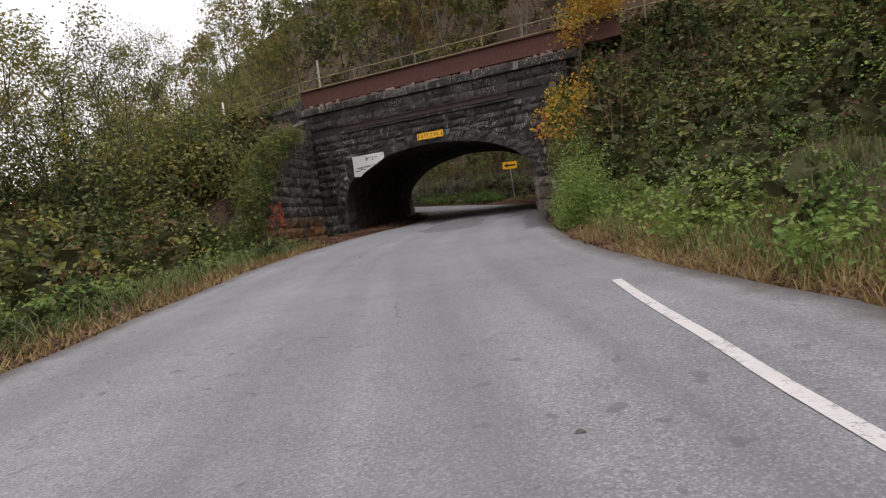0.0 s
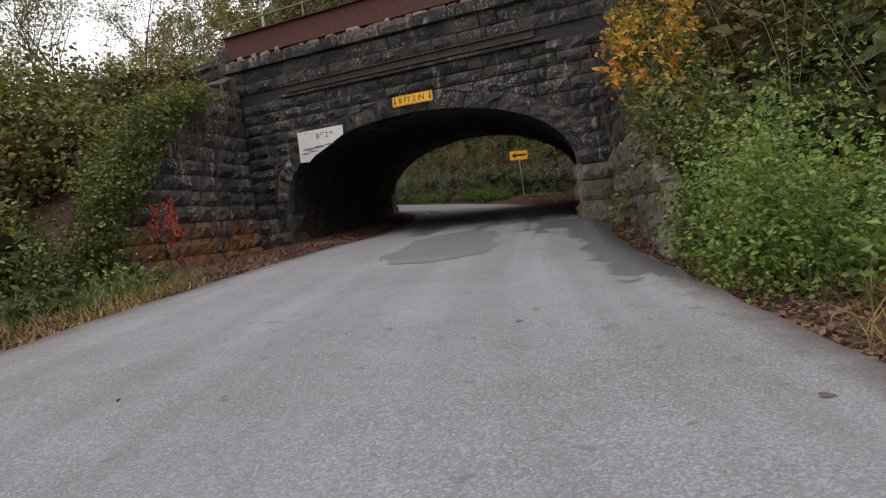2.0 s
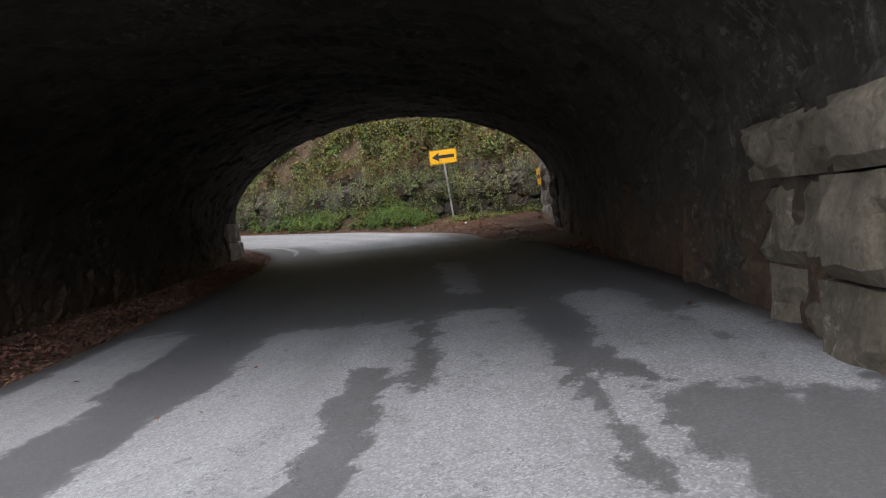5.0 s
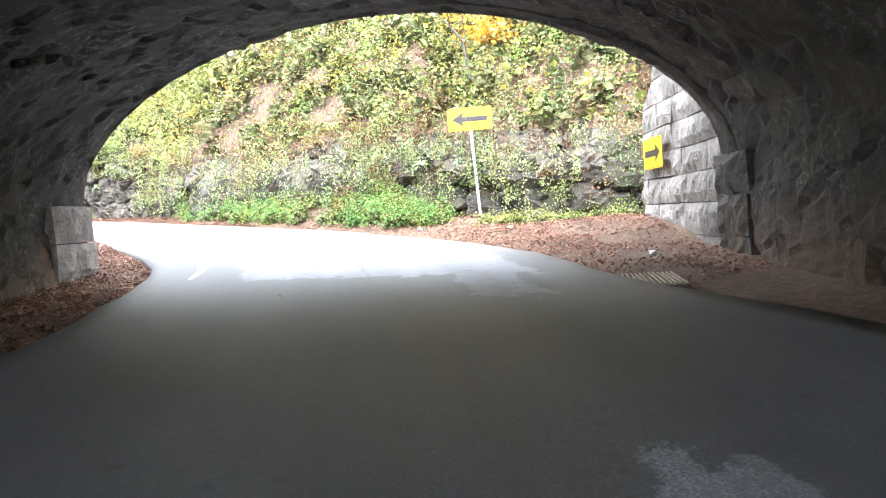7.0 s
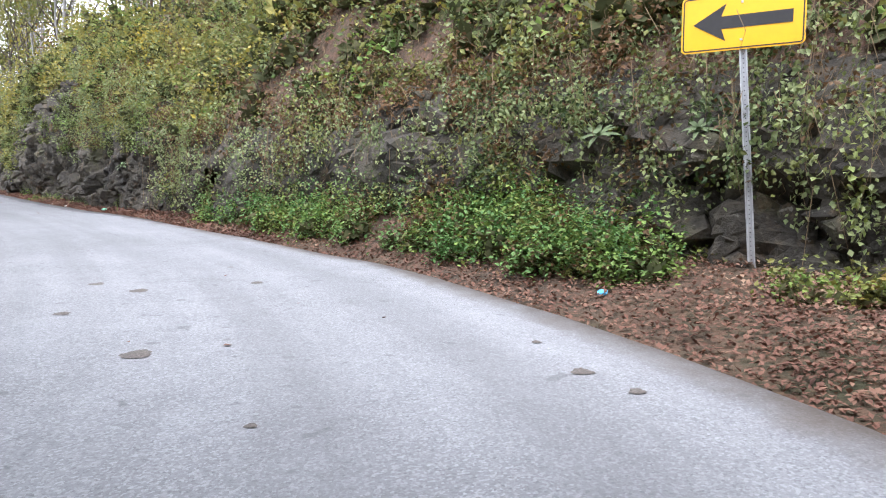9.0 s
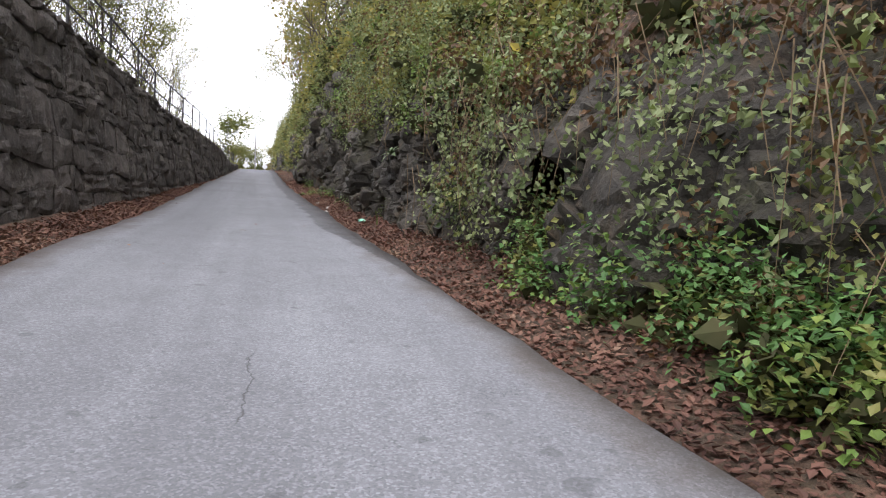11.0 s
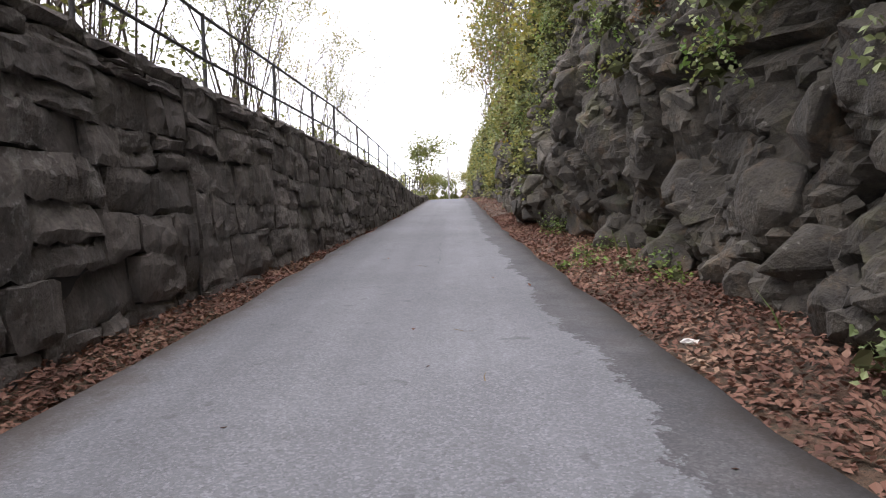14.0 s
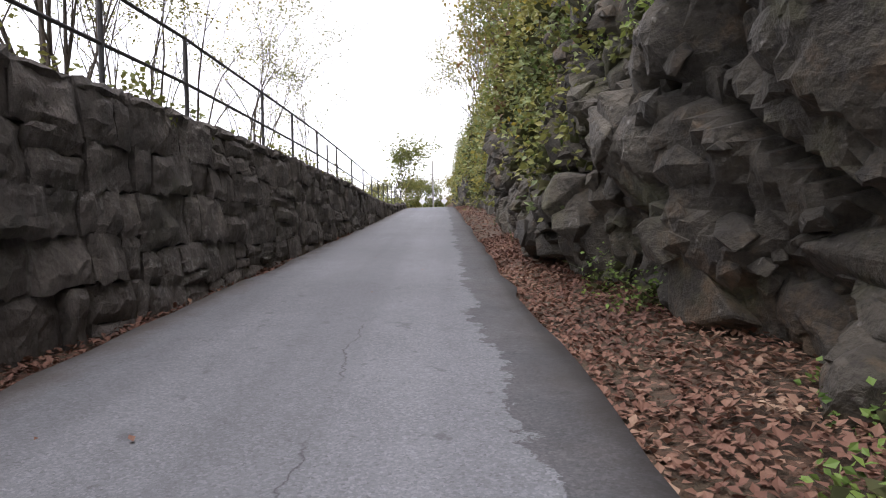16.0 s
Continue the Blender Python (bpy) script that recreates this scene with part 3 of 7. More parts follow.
def ground_at(x, y):
    """Height of the ground, for arrays."""
    shape = np.shape(x)
    x, y = np.ravel(np.asarray(x, float)), np.ravel(np.asarray(y, float))
    _, k = side_of(RC, x, y)
    across = RR[k] - RL[k]
    width = np.linalg.norm(across, axis=1)
    u = ((x - RL[k, 0]) * across[:, 0] + (y - RL[k, 1]) * across[:, 1]) / width**2
    dl, dr = np.clip(-u, 0, None) * width, np.clip(u - 1, 0, None) * width
    zr = RZ[k] + ((x - RC[k, 0]) * RT[k, 0] + (y - RC[k, 1]) * RT[k, 1]).clip(-2, 2) * RG[k]
    bumps = (fnoise(x, y, 0.45, 3) - 0.5) * 0.5
    cs, ck = side_of(CLIFF, x, y)
    rs, _ = side_of(RAILSIDE, x, y)
    n_cliff, s_rail = cs, -rs
    d = dr + dl
    z = zr - 0.13 + 0.12 * np.clip(d / 0.7, 0, 1)
    # south of the railway: verges and the embankment's slope
    ys = np.where(x < -10, 0.38 * (-10 - x), 0.0)
    slope = np.where(x > 4, 3.9 + 0.45 * y + 2.4 * step01(y, -1.6, 1.0), np.clip(6.0 + 0.65 * (y - ys), -30, 6.3))
    behind = (x < left_wing_x(y) - 1.15) | (x > right_wing_x(y) + 1.2)
    verge_l = z - 0.06 * np.clip(dl - 0.5, 0, 4.5) + 0.10 * np.clip(dl - 5.0, 0, 40) * (y < -4)
    verge_r = z + 0.48 * np.clip(dr - 1.0, 0, 12) * step01(-y, -2, 3)
    zs = np.where(dl > 0, verge_l, np.where(x > right_wing_x(y) + 1.2, verge_r, z + 0.05 * dr))
    zs = np.where(behind & (d > 0.8), np.maximum(zs, slope), zs)
    is_south = (y < 0.9) & (x > -60)
    z = np.where(is_south | (y < ys), zs, z)
    # railway bed
    bed = (s_rail > 0.95) & (y >= np.maximum(ys, 0.9))
    lip = np.interp(x, *WALL_TOP) - 0.12
    z = np.where(bed, np.where(x < -8, lerp(lip, 6.25, step01(s_rail, 2.5, 9.0)), 6.25), z)
    # the vault runs through the bed
    lx, rx = -1.8 - 0.294 * y, 7.8 - 0.231 * y
    inside = (y > -0.2) & (y < 17.4) & (x > lx - 0.75) & (x < rx + 0.75)
    z = np.where(inside & (s_rail > -3.0), zr - 0.13 + 0.12 * np.clip(d / 0.7, 0, 1), z)
    # north: strip, cliff and hillside
    north = (s_rail <= 0.95) & ~inside & (y > 8)
    rise = 3.6 * step01(n_cliff, 0.5, 2.8) + (0.72 + 0.2 * step01(n_cliff, 8, 30)) * np.clip(n_cliff - 1.2, 0, 75) * (1 - 0.7 * step01(-x, 95, 150))
    talus = step01(-x, 1.8, 4.5) * (1 - step01(-x, 12.0, 15.0))
    strip = z + 0.10 * np.clip(dr - 0.3, 0, 2.0) + 0.42 * talus * np.clip(dr - 0.7, 0, 2.4)
    z = np.where(north, np.where(dl > 0, z + 0.06 * np.clip(dl, 0, 3), np.where(dr > 0, strip, z)) + np.where(n_cliff > 0, rise, 0), z)
    east = north & (x > 4.9 - 0.256 * (y - 16.3)) & (y < 21.0) & (n_cliff < 0.6)
    z = np.where(east, 4.2 + 0.15 * (x - 3), z)
    off = (d > 0.8) & ~inside & ~bed
    return (z + np.where(off, bumps * np.clip((dl + dr) / 4, 0, 1), 0)).reshape(shape)


# ---- ground and road ----
gx = np.concatenate([[-900, -600, -400, -280, -200, -160, -130], np.arange(-110, 46, 0.7), [50, 60, 80, 120, 200, 350, 600, 900]])
gy = np.concatenate([[-900, -600, -350, -200, -120, -80], np.arange(-60, 76, 0.7), [80, 90, 110, 150, 250, 450, 900]])
GX, GY = np.meshgrid(gx, gy)
GZ = ground_at(GX, GY)
gv = np.column_stack([GX.ravel(), GY.ravel(), GZ.ravel()])
gi = np.arange(gv.shape[0]).reshape(GX.shape)
gq = np.stack([gi[:-1, :-1], gi[:-1, 1:], gi[1:, 1:], gi[1:, :-1]], -1).reshape(-1, 4)
tagged(new("ground", quad_mesh("ground", gv, gq, M_EARTH, True)), "brown leaf-strewn soil of the banks and hillside", "ground", kind="structure")

GROUND_TREE = BVHTree.FromPolygons([tuple(map(float, v)) for v in gv], [tuple(map(int, q)) for q in gq])

nx = 20
rows = []
for i in range(len(RS)):
    k = np.linspace(0, 1, nx + 1)
    wob = (vnoise(RL[i, 0] * 2.2, RL[i, 1] * 2.2, 1.0, 5) - 0.5) * 0.13, (vnoise(RR[i, 0] * 2.2, RR[i, 1] * 2.2, 1.0, 8) - 0.5) * 0.13
    w = np.linalg.norm(RR[i] - RL[i])
    kk = k.copy()
    kk[0], kk[-1] = wob[0] / w, 1 + wob[1] / w
    p = RL[i] + (RR[i] - RL[i]) * kk[:, None]
    rows.append(np.column_stack([p, np.full(nx + 1, RZ[i])]))
rv = np.concatenate(rows)
rv[:, 2] += (fnoise(rv[:, 0], rv[:, 1], 0.5, 11) - 0.5) * 0.03
skirt = [np.array(r)[[0, -1]] - (0, 0, 0.12) for r in rows]
ri = np.arange(len(rv)).reshape(len(RS), nx + 1)
rq = np.stack([ri[:-1, :-1], ri[:-1, 1:], ri[1:, 1:], ri[1:, :-1]], -1).reshape(-1, 4)
n0 = len(rv)
rv = np.concatenate([rv, np.concatenate(skirt)])
si = np.arange(n0, len(rv)).reshape(-1, 2)
rq = np.concatenate([rq, np.stack([si[:-1, 0], ri[:-1, 0], ri[1:, 0], si[1:, 0]], -1), np.stack([ri[:-1, -1], si[:-1, 1], si[1:, 1], ri[1:, -1]], -1)])
road_mesh = quad_mesh("road", rv, rq, M_ASPHALT, True)
half_w = np.linalg.norm(RR - RL, axis=1) / 2
run = np.concatenate([[0], np.cumsum(np.linalg.norm(np.diff(RC, axis=0), axis=1))])
across = np.linspace(-1, 1, nx + 1)[None, :] * half_w[:, None]
uv_main = np.stack([across, np.repeat(run[:, None], nx + 1, 1)], -1).reshape(-1, 2)
uv_edge = np.stack([half_w[:, None] - np.abs(across), np.repeat(run[:, None], nx + 1, 1)], -1).reshape(-1, 2)
tail = np.zeros((len(rv) - n0, 2))
for label, uvs in (("UVMap", uv_main), ("edge", uv_edge)):
    layer = road_mesh.uv_layers.new(name=label)
    layer.data.foreach_set("uv", np.concatenate([uvs, tail])[rq.ravel()].astype(np.float32).ravel())
tagged(new("road", road_mesh), "worn grey asphalt road with damp stains and cracks", "road", kind="structure")


ROAD_TREE = BVHTree.FromPolygons([tuple(map(float, v)) for v in rv], [tuple(map(int, q)) for q in rq])


def road_z(x, y):
    """Height of the road's surface; beside the road, of the nearest part of it."""
    x, y = np.atleast_1d(np.asarray(x, float)), np.atleast_1d(np.asarray(y, float))
    _, k = side_of(RC, x, y)
    z = RZ[k] + ((x - RC[k, 0]) * RT[k, 0] + (y - RC[k, 1]) * RT[k, 1]).clip(-2, 2) * RG[k]
    for i in range(len(x)):
        hit = ROAD_TREE.ray_cast(Vector((x[i], y[i], 60.0)), Vector((0, 0, -1)))[0]
        if hit:
            z[i] = hit.z
    return z


def strip_on_road(name, left, right, material, lift, label, category):
    """A thin layer on the road between two lines of equal length."""
    left, right = np.array(left), np.array(right)
    n = 4
    v = np.concatenate([left + (right - left) * k for k in np.linspace(0, 1, n + 1)])
    z = road_z(v[:, 0], v[:, 1]) + lift
    i = np.arange(len(v)).reshape(n + 1, -1)
    q = np.stack([i[:-1, :-1], i[1:, :-1], i[1:, 1:], i[:-1, 1:]], -1).reshape(-1, 4)
    return tagged(new(name, quad_mesh(name, np.column_stack([v, z]), q, material)), label, category, kind="structure")


def blob(cx, cy, pts, rough=0.08, n=72):
    """A closed ragged outline from polar radii."""
    a = np.linspace(0, 2 * math.pi, n, endpoint=False)
    r = np.interp(a, np.linspace(0, 2 * math.pi, len(pts) + 1), [*pts, pts[0]])
    r = r * (1 + rough * (fnoise(np.cos(a) * 3 + cx, np.sin(a) * 3 + cy, 1.6, 2) - 0.5) * 2)
    return np.column_stack([cx + r * np.cos(a), cy + r * np.sin(a)])


def flat_patch(name, outline, material, lift, label, category="road"):
    c = outline.mean(0)
    rings = [c + (outline - c) * f for f in (1.0, 0.66, 0.33, 0.02)]
    v = np.concatenate(rings)
    z = road_z(v[:, 0], v[:, 1]) + lift
    n = len(outline)
    q = [(r * n + k, r * n + (k + 1) % n, (r + 1) * n + (k + 1) % n, (r + 1) * n + k) for r in range(3) for k in range(n)]
    return tagged(new(name, quad_mesh(name, np.column_stack([v, z]), q, material)), label, category, kind="structure")


oval = blob(0, 0, [3.3, 2.4, 1.4, 1.1, 1.0, 1.1, 1.5, 2.6, 3.75, 2.6, 1.5, 1.1, 1.0, 1.1, 1.4, 2.3], 0.14, 160)
ca, sa = math.cos(radians(107.7)), math.sin(radians(107.7))
oval = np.column_stack([5.75 + ca * oval[:, 0] - sa * oval[:, 1], -4.1 + sa * oval[:, 0] + ca * oval[:, 1]])
flat_patch("asphalt_patch", oval, M_PATCH, 0.007, "long oval patch of coarse darker asphalt")

# tar spots and shallow holes in the asphalt
for k, (hx, hy, rr) in enumerate([(-4.65, 17.81, 0.16), (-5.95, 20.25, 0.11), (-7.19, 19.21, 0.12), (-6.54, 19.23, 0.14), (-6.16, 18.22, 0.10), (-2.44, 19.49, 0.06), (-1.94, 18.91, 0.11), (-1.56, 18.67, 0.08), (-3.11, 17.28, 0.05), (-7.01, 20.88, 0.06), (-23.0, 26.6, 0.04), (14.89, -22.82, 0.04), (11.95, -13.33, 0.06), (9.9, -11.68, 0.05)]):
    flat_patch("tar_spot", blob(hx, hy, [0.65 * rr * f for f in (1.0, 0.75, 1.2, 0.9, 1.1, 0.7)], 0.3, 28), M_SPOT, 0.005, "small dark spot in the worn asphalt")

# painted lines
line = spline([(14.33, -18.75), (14.61, -19.46), (15.02, -20.43), (15.35, -21.16), (16.0, -22.63), (17.6, -26.0), (20.0, -31.0)], 0.3)
t = np.gradient(line, axis=0)
nrm = np.column_stack([t[:, 1], -t[:, 0]]) / np.linalg.norm(t, axis=1)[:, None]
strip_on_road("edge_line", line - nrm * 0.055, line + nrm * 0.055, M_PAINT, 0.006, "worn white painted edge line", "road marking")
line = spline([(-3.9, 14.2), (-4.35, 15.1), (-4.95, 15.9), (-5.85, 16.7), (-6.8, 17.1), (-7.5, 17.3)], 0.15)
t = np.gradient(line, axis=0)
nrm = np.column_stack([t[:, 1], -t[:, 0]]) / np.linalg.norm(t, axis=1)[:, None]
wd = np.interp(np.arange(len(line)), [0, len(line) * 0.4, len(line)], [0.04, 0.12, 0.05])[:, None]
strip_on_road("corner_line", line - nrm * wd, line + nrm * wd, M_FADED, 0.006, "faded white line round the inner corner", "road marking")



# ---- masonry ----
class Face:
    """An upright surface to lay stones on: u along it, w out of it, z up; batter leans it back."""

    def __init__(self, a, b, out, batter=0.0, z0=0.0):
        self.a, b = np.array(a, float), np.array(b, float)
        self.length = float(np.linalg.norm(b - self.a))
        self.d = (b - self.a) / self.length
        n = np.array([self.d[1], -self.d[0]])
        self.n = n if n @ np.array(out) > 0 else -n
        self.batter, self.z0 = batter, z0
        self.flip = self.d[0] * self.n[1] - self.d[1] * self.n[0] > 0

    def at(self, u, w, z):
        p = self.a + self.d * u + self.n * (w - self.batter * (z - self.z0))
        return (float(p[0]), float(p[1]), float(z))


SRNG = random.Random(11)


def stone_data(face, quad, depth=0.18, bulge=0.05, nx=3, nz=2, gap=0.012, proud=0.02, grain=0.13, hewn=0.0, ragged=0.0):
    """Vertices and faces of a rough-faced stone whose front is the quad ((u, z) from bottom left, anticlockwise)."""
    (ua, za), (ub, zb), (uc, zc), (ud, zd) = quad
    g = gap
    ua, ud, ub, uc = ua + g, ud + g, ub - g, uc - g
    za, zb, zc, zd = za + g, zb + g, zc - g, zd - g
    wide, tall = max(ub - ua, uc - ud), max(zc - zb, zd - za)
    nx, nz = int(min(11, max(nx, wide / grain))), int(min(8, max(nz, tall / grain)))
    tilt_u, tilt_z, lift, seed = SRNG.uniform(-0.5, 0.5) * bulge, SRNG.uniform(-0.4, 0.6) * bulge, SRNG.uniform(-0.3, 0.7) * bulge, SRNG.randrange(40)
    S, T = np.meshgrid(np.linspace(0, 1, nx + 1), np.linspace(0, 1, nz + 1))
    rimmed = np.maximum(np.abs(2 * S - 1), np.abs(2 * T - 1)) > 0.999
    U = lerp(lerp(ua, ub, S), lerp(ud, uc, S), T)
    Zs = lerp(lerp(za, zb, S), lerp(zd, zc, S), T)
    pillow = (1 - np.abs(2 * S - 1) ** 7) * (1 - np.abs(2 * T - 1) ** 7)
    rough = (vnoise(U, Zs, 3.4, seed) - 0.35) * 1.5 + (vnoise(U, Zs, 9.0, seed + 3) - 0.5) * 1.3
    W = proud + lift * 0.5 + tilt_u * (S - 0.5) + tilt_z * (T - 0.5) + pillow * bulge * (0.25 + 1.5 * rough) - np.where(rimmed, 0.35 * bulge, 0)
    if hewn:
        # a split face: a few slanting planes meet in ridges
        planes = [SRNG.uniform(0.1, 0.9) + SRNG.uniform(-1.7, 1.7) * (S - SRNG.uniform(0.2, 0.8)) + SRNG.uniform(-1.7, 1.7) * (T - SRNG.uniform(0.2, 0.8)) for _ in range(4)]
        split = np.maximum(np.minimum(planes[0], planes[1]), np.minimum(planes[2], planes[3]))
        W = W + np.clip(split, -0.6, 1.3) * hewn * np.where(rimmed, 0.9 if ragged else 0.45, 1.0) + SRNG.uniform(-0.5, 0.5) * hewn
    jit = np.array([[SRNG.uniform(-1, 1), SRNG.uniform(-1, 1)] for _ in range(S.size)]).reshape(*S.shape, 2)
    U = U + jit[..., 0] * np.where(rimmed, 0.6 * g + ragged * 0.7, 0.22 * wide / nx)
    Zs = Zs + jit[..., 1] * np.where(rimmed, 0.6 * g + ragged, 0.22 * tall / nz)
    fs = []
    vs = [face.at(u, w, z) for u, w, z in zip(U.ravel(), W.ravel(), Zs.ravel())]
    k = nx + 1
    fs += [(j * k + i, j * k + i + 1, (j + 1) * k + i + 1, (j + 1) * k + i) for j in range(nz) for i in range(nx)]
    ring = [*range(0, k), *[j * k + nx for j in range(1, nz + 1)], *[nz * k + i for i in range(nx - 1, -1, -1)], *[j * k for j in range(nz - 1, 0, -1)]]
    o = len(vs)
    for (u, z) in ((ua, za), (ub, zb), (uc, zc), (ud, zd)):
        vs.append(face.at(u, -depth, z))
    # side faces go back to the four rear corners
    corners = [0, nx, nz * k + nx, nz * k]
    for c in range(4):
        a, b = ring.index(corners[c]), ring.index(corners[(c + 1) % 4])
        run = ring[a : b + 1] if b > a else ring[a:] + ring[: b + 1]
        fs.append((o + c, o + (c + 1) % 4, *reversed(run)))
    if face.flip:
        fs = [tuple(reversed(f)) for f in fs]
    return vs, fs


class Heap:
    """Collects stones: single objects under a parent, or joined into one mesh."""

    def __init__(self, parent, material, name="stone"):
        self.parent, self.material, self.name, self.vs, self.fs, self.count = parent, material, name, [], [], 0

    def add(self, data, single=True):
        if single:
            self.count += 1
            child(self.name, mesh_of(self.name, *data, self.material), self.parent)
        else:
            o = len(self.vs)
            self.vs += data[0]
            self.fs += [tuple(i + o for i in f) for f in data[1]]

    def close(self, name, label):
        if self.vs:
            ob = child(name, mesh_of(name, self.vs, self.fs, self.material), self.parent, label)
            tagged(ob, kind="stuff")


def lay(heap, face, levels, span, lengths, single=lambda u, z: True, wave=0.0, **how):
    """Courses of stones between the levels; span(z) gives stretches (u0, u1) at a height."""
    for z0, z1 in zip(levels, levels[1:]):
        low, high = span(z0 + 0.001), span(z1 - 0.001)
        for (a0, a1), (b0, b1) in zip(low, high):
            m0, m1 = (a0 + b0) / 2, (a1 + b1) / 2
            if m1 - m0 < 0.12:
                continue
            cuts, u = [m0], m0
            while m1 - u > lengths[0] * 1.3:
                u += SRNG.uniform(*lengths)
                if m1 - u > lengths[0] * 0.5:
                    cuts.append(u)
            cuts.append(m1)
            for k, (c0, c1) in enumerate(zip(cuts, cuts[1:])):
                first, last = k == 0, k == len(cuts) - 2
                quad = ((a0 if first else c0, z0), (a1 if last else c1, z0), (b1 if last else c1, z1), (b0 if first else c0, z1))
                if quad[1][0] - quad[0][0] < 0.03 and quad[2][0] - quad[3][0] < 0.03:
                    continue
                if not wave:
                    quad = tuple((a + 0.07 * (float(vnoise(a, b * 2.7, 1.7, 19)) - 0.5), b + 0.055 * (float(vnoise(a, b * 3.0, 0.8, 17)) - 0.5)) for a, b in quad)
                else:
                    # courses that wander, as in rubble
                    quad = tuple((a, b + wave * (float(vnoise(a + face.a[0], b * 3.0, 0.9, 13)) - 0.5)) for a, b in quad)
                    if c1 - c0 > 0.42 and SRNG.random() < 0.3:
                        (qa, qb, qc, qd), f = quad, SRNG.uniform(0.35, 0.65)
                        ml, mr = (lerp(qa[0], qd[0], f), lerp(qa[1], qd[1], f)), (lerp(qb[0], qc[0], f), lerp(qb[1], qc[1], f))
                        heap.add(stone_data(face, (qa, qb, mr, ml), **how), single((c0 + c1) / 2, z0))
                        quad = (ml, mr, qc, qd)
                heap.add(stone_data(face, quad, **how), single((c0 + c1) / 2, (z0 + z1) / 2))


def levels_between(z0, z1, low, high):
    out = [z0]
    while z1 - out[-1] > high * 1.2:
        out.append(out[-1] + SRNG.uniform(low, high))
    return [*out, z1]


def cell_relief(s, h, size, seed, tilt=0.34, warp=0.5, turn=0.0, long=1.0):
    """Broken rock: for each place the offset of its block, and how near its crack is. turn: degrees by which the joints lean."""
    r = np.random.default_rng(seed)
    c, q = math.cos(radians(turn)), math.sin(radians(turn))
    s, h = (c * s - q * h) / long, q * s + c * h
    w, g = s.max() - s.min(), h.max() - h.min()
    n = int(w * g / size**2)
    p = np.column_stack([r.uniform(s.min() - 1, s.max() + 1, n), r.uniform(h.min() - 1, h.max() + 1, n)])
    off, ta, tb = r.uniform(-1, 1, n), r.uniform(-tilt, tilt, n), r.uniform(-tilt * 1.2, tilt * 0.6, n)
    out, edge = np.empty(s.size), np.empty(s.size)
    fs, fh = s.ravel() + (vnoise(s.ravel(), h.ravel(), 1.1 / size, seed) - 0.5) * size * warp, h.ravel() + (vnoise(s.ravel(), h.ravel(), 1.3 / size, seed + 5) - 0.5) * size * warp
    order = np.argsort(p[:, 0])
    p, off, ta, tb = p[order], off[order], ta[order], tb[order]
    rank = np.argsort(fs)
    reach = 3.5 * size
    for a in range(0, s.size, 2000):
        j = rank[a : a + 2000]
        lo, hi = np.searchsorted(p[:, 0], fs[j[0]] - reach), np.searchsorted(p[:, 0], fs[j[-1]] + reach)
        pp = p[lo:hi]
        ds, dh = fs[j, None] - pp[None, :, 0], fh[j, None] - pp[None, :, 1]
        d = ds**2 + dh**2
        two = np.argpartition(d, 1, axis=1)[:, :2]
        rr = np.arange(len(d))
        i = np.where(d[rr, two[:, 0]] < d[rr, two[:, 1]], two[:, 0], two[:, 1])
        k = np.where(i == two[:, 0], two[:, 1], two[:, 0])
        out[j] = off[lo + i] + ta[lo + i] * ds[rr, i] / size * 2 + tb[lo + i] * dh[rr, i] / size * 2
        edge[j] = np.sqrt(d[rr, k]) - np.sqrt(d[rr, i])
    return out.reshape(s.shape), edge.reshape(s.shape)


# ---- the railway bridge ----
X0, X1, ZS, ZC = -1.8, 7.8, 1.6, 3.75  # near arch: feet, springing, crown
FL, FR = np.array((-6.05, 14.45)), np.array((4.1, 16.3))  # far arch: its feet on the plan


def arch_points(n, zb, zs, zc, power):
    """Points of an arch over 0..1 from its left foot to its right one, by even steps of angle."""
    pts = [(0.0, zb), (0.0, lerp(zb, zs, 0.5))]
    for k in range(n + 1):
        a = math.pi * (1 - k / n)
        pts.append((0.5 + 0.5 * math.cos(a), zs + (zc - zs) * max(0.0, math.sin(a)) ** power))
    return [*pts, (1.0, lerp(zb, zs, 0.5)), (1.0, zb)]


NSEG = 26
near_arch = [(lerp(X0, X1, u), z) for u, z in arch_points(NSEG, -0.3, ZS, ZC, 0.9)]
far_arch = [(*(FL + (FR - FL) * u), z) for u, z in arch_points(NSEG, 0.3, 2.0, 4.6, 1.1)]

bridge = tagged(new("railway_bridge"), "sooty stone arch railway bridge with a red rusted girder on top", "bridge")

# vault: rows of blocks from mouth to mouth, each standing a little proud
near_ring = np.array([(x, 0.25, z) for x, z in near_arch])
far_ring = np.array(far_arch)
nr = len(near_ring)
centre = np.array([(3.0, 0.25, 1.0), (-1.0, 15.4, 1.2)])


def pushed(ring, c, by):
    d = c - ring
    d[:, 1] = 0
    return ring - d / np.linalg.norm(d, axis=1)[:, None] * by


outer = np.concatenate([pushed(near_ring, centre[0], 0.12), pushed(far_ring, centre[1], 0.12)])
child("vault_backing", mesh_of("vault_backing", outer, [(i, i + 1, nr + i + 1, nr + i) for i in range(nr - 1)], M_MORTAR), bridge)
arc = np.concatenate([[0], np.cumsum(np.linalg.norm(np.diff(near_ring, axis=0), axis=1))])
fine = np.arange(0, arc[-1], 0.10)
skin = [np.column_stack([np.interp(fine, arc, ring[:, k]) for k in range(3)]) for ring in (near_ring, far_ring)]
along = np.linspace(0, 1, 130)
V, S = np.meshgrid(along, fine, indexing="ij")
block, crack = cell_relief(S, V * 15.5, 0.55, 61, 0.25)
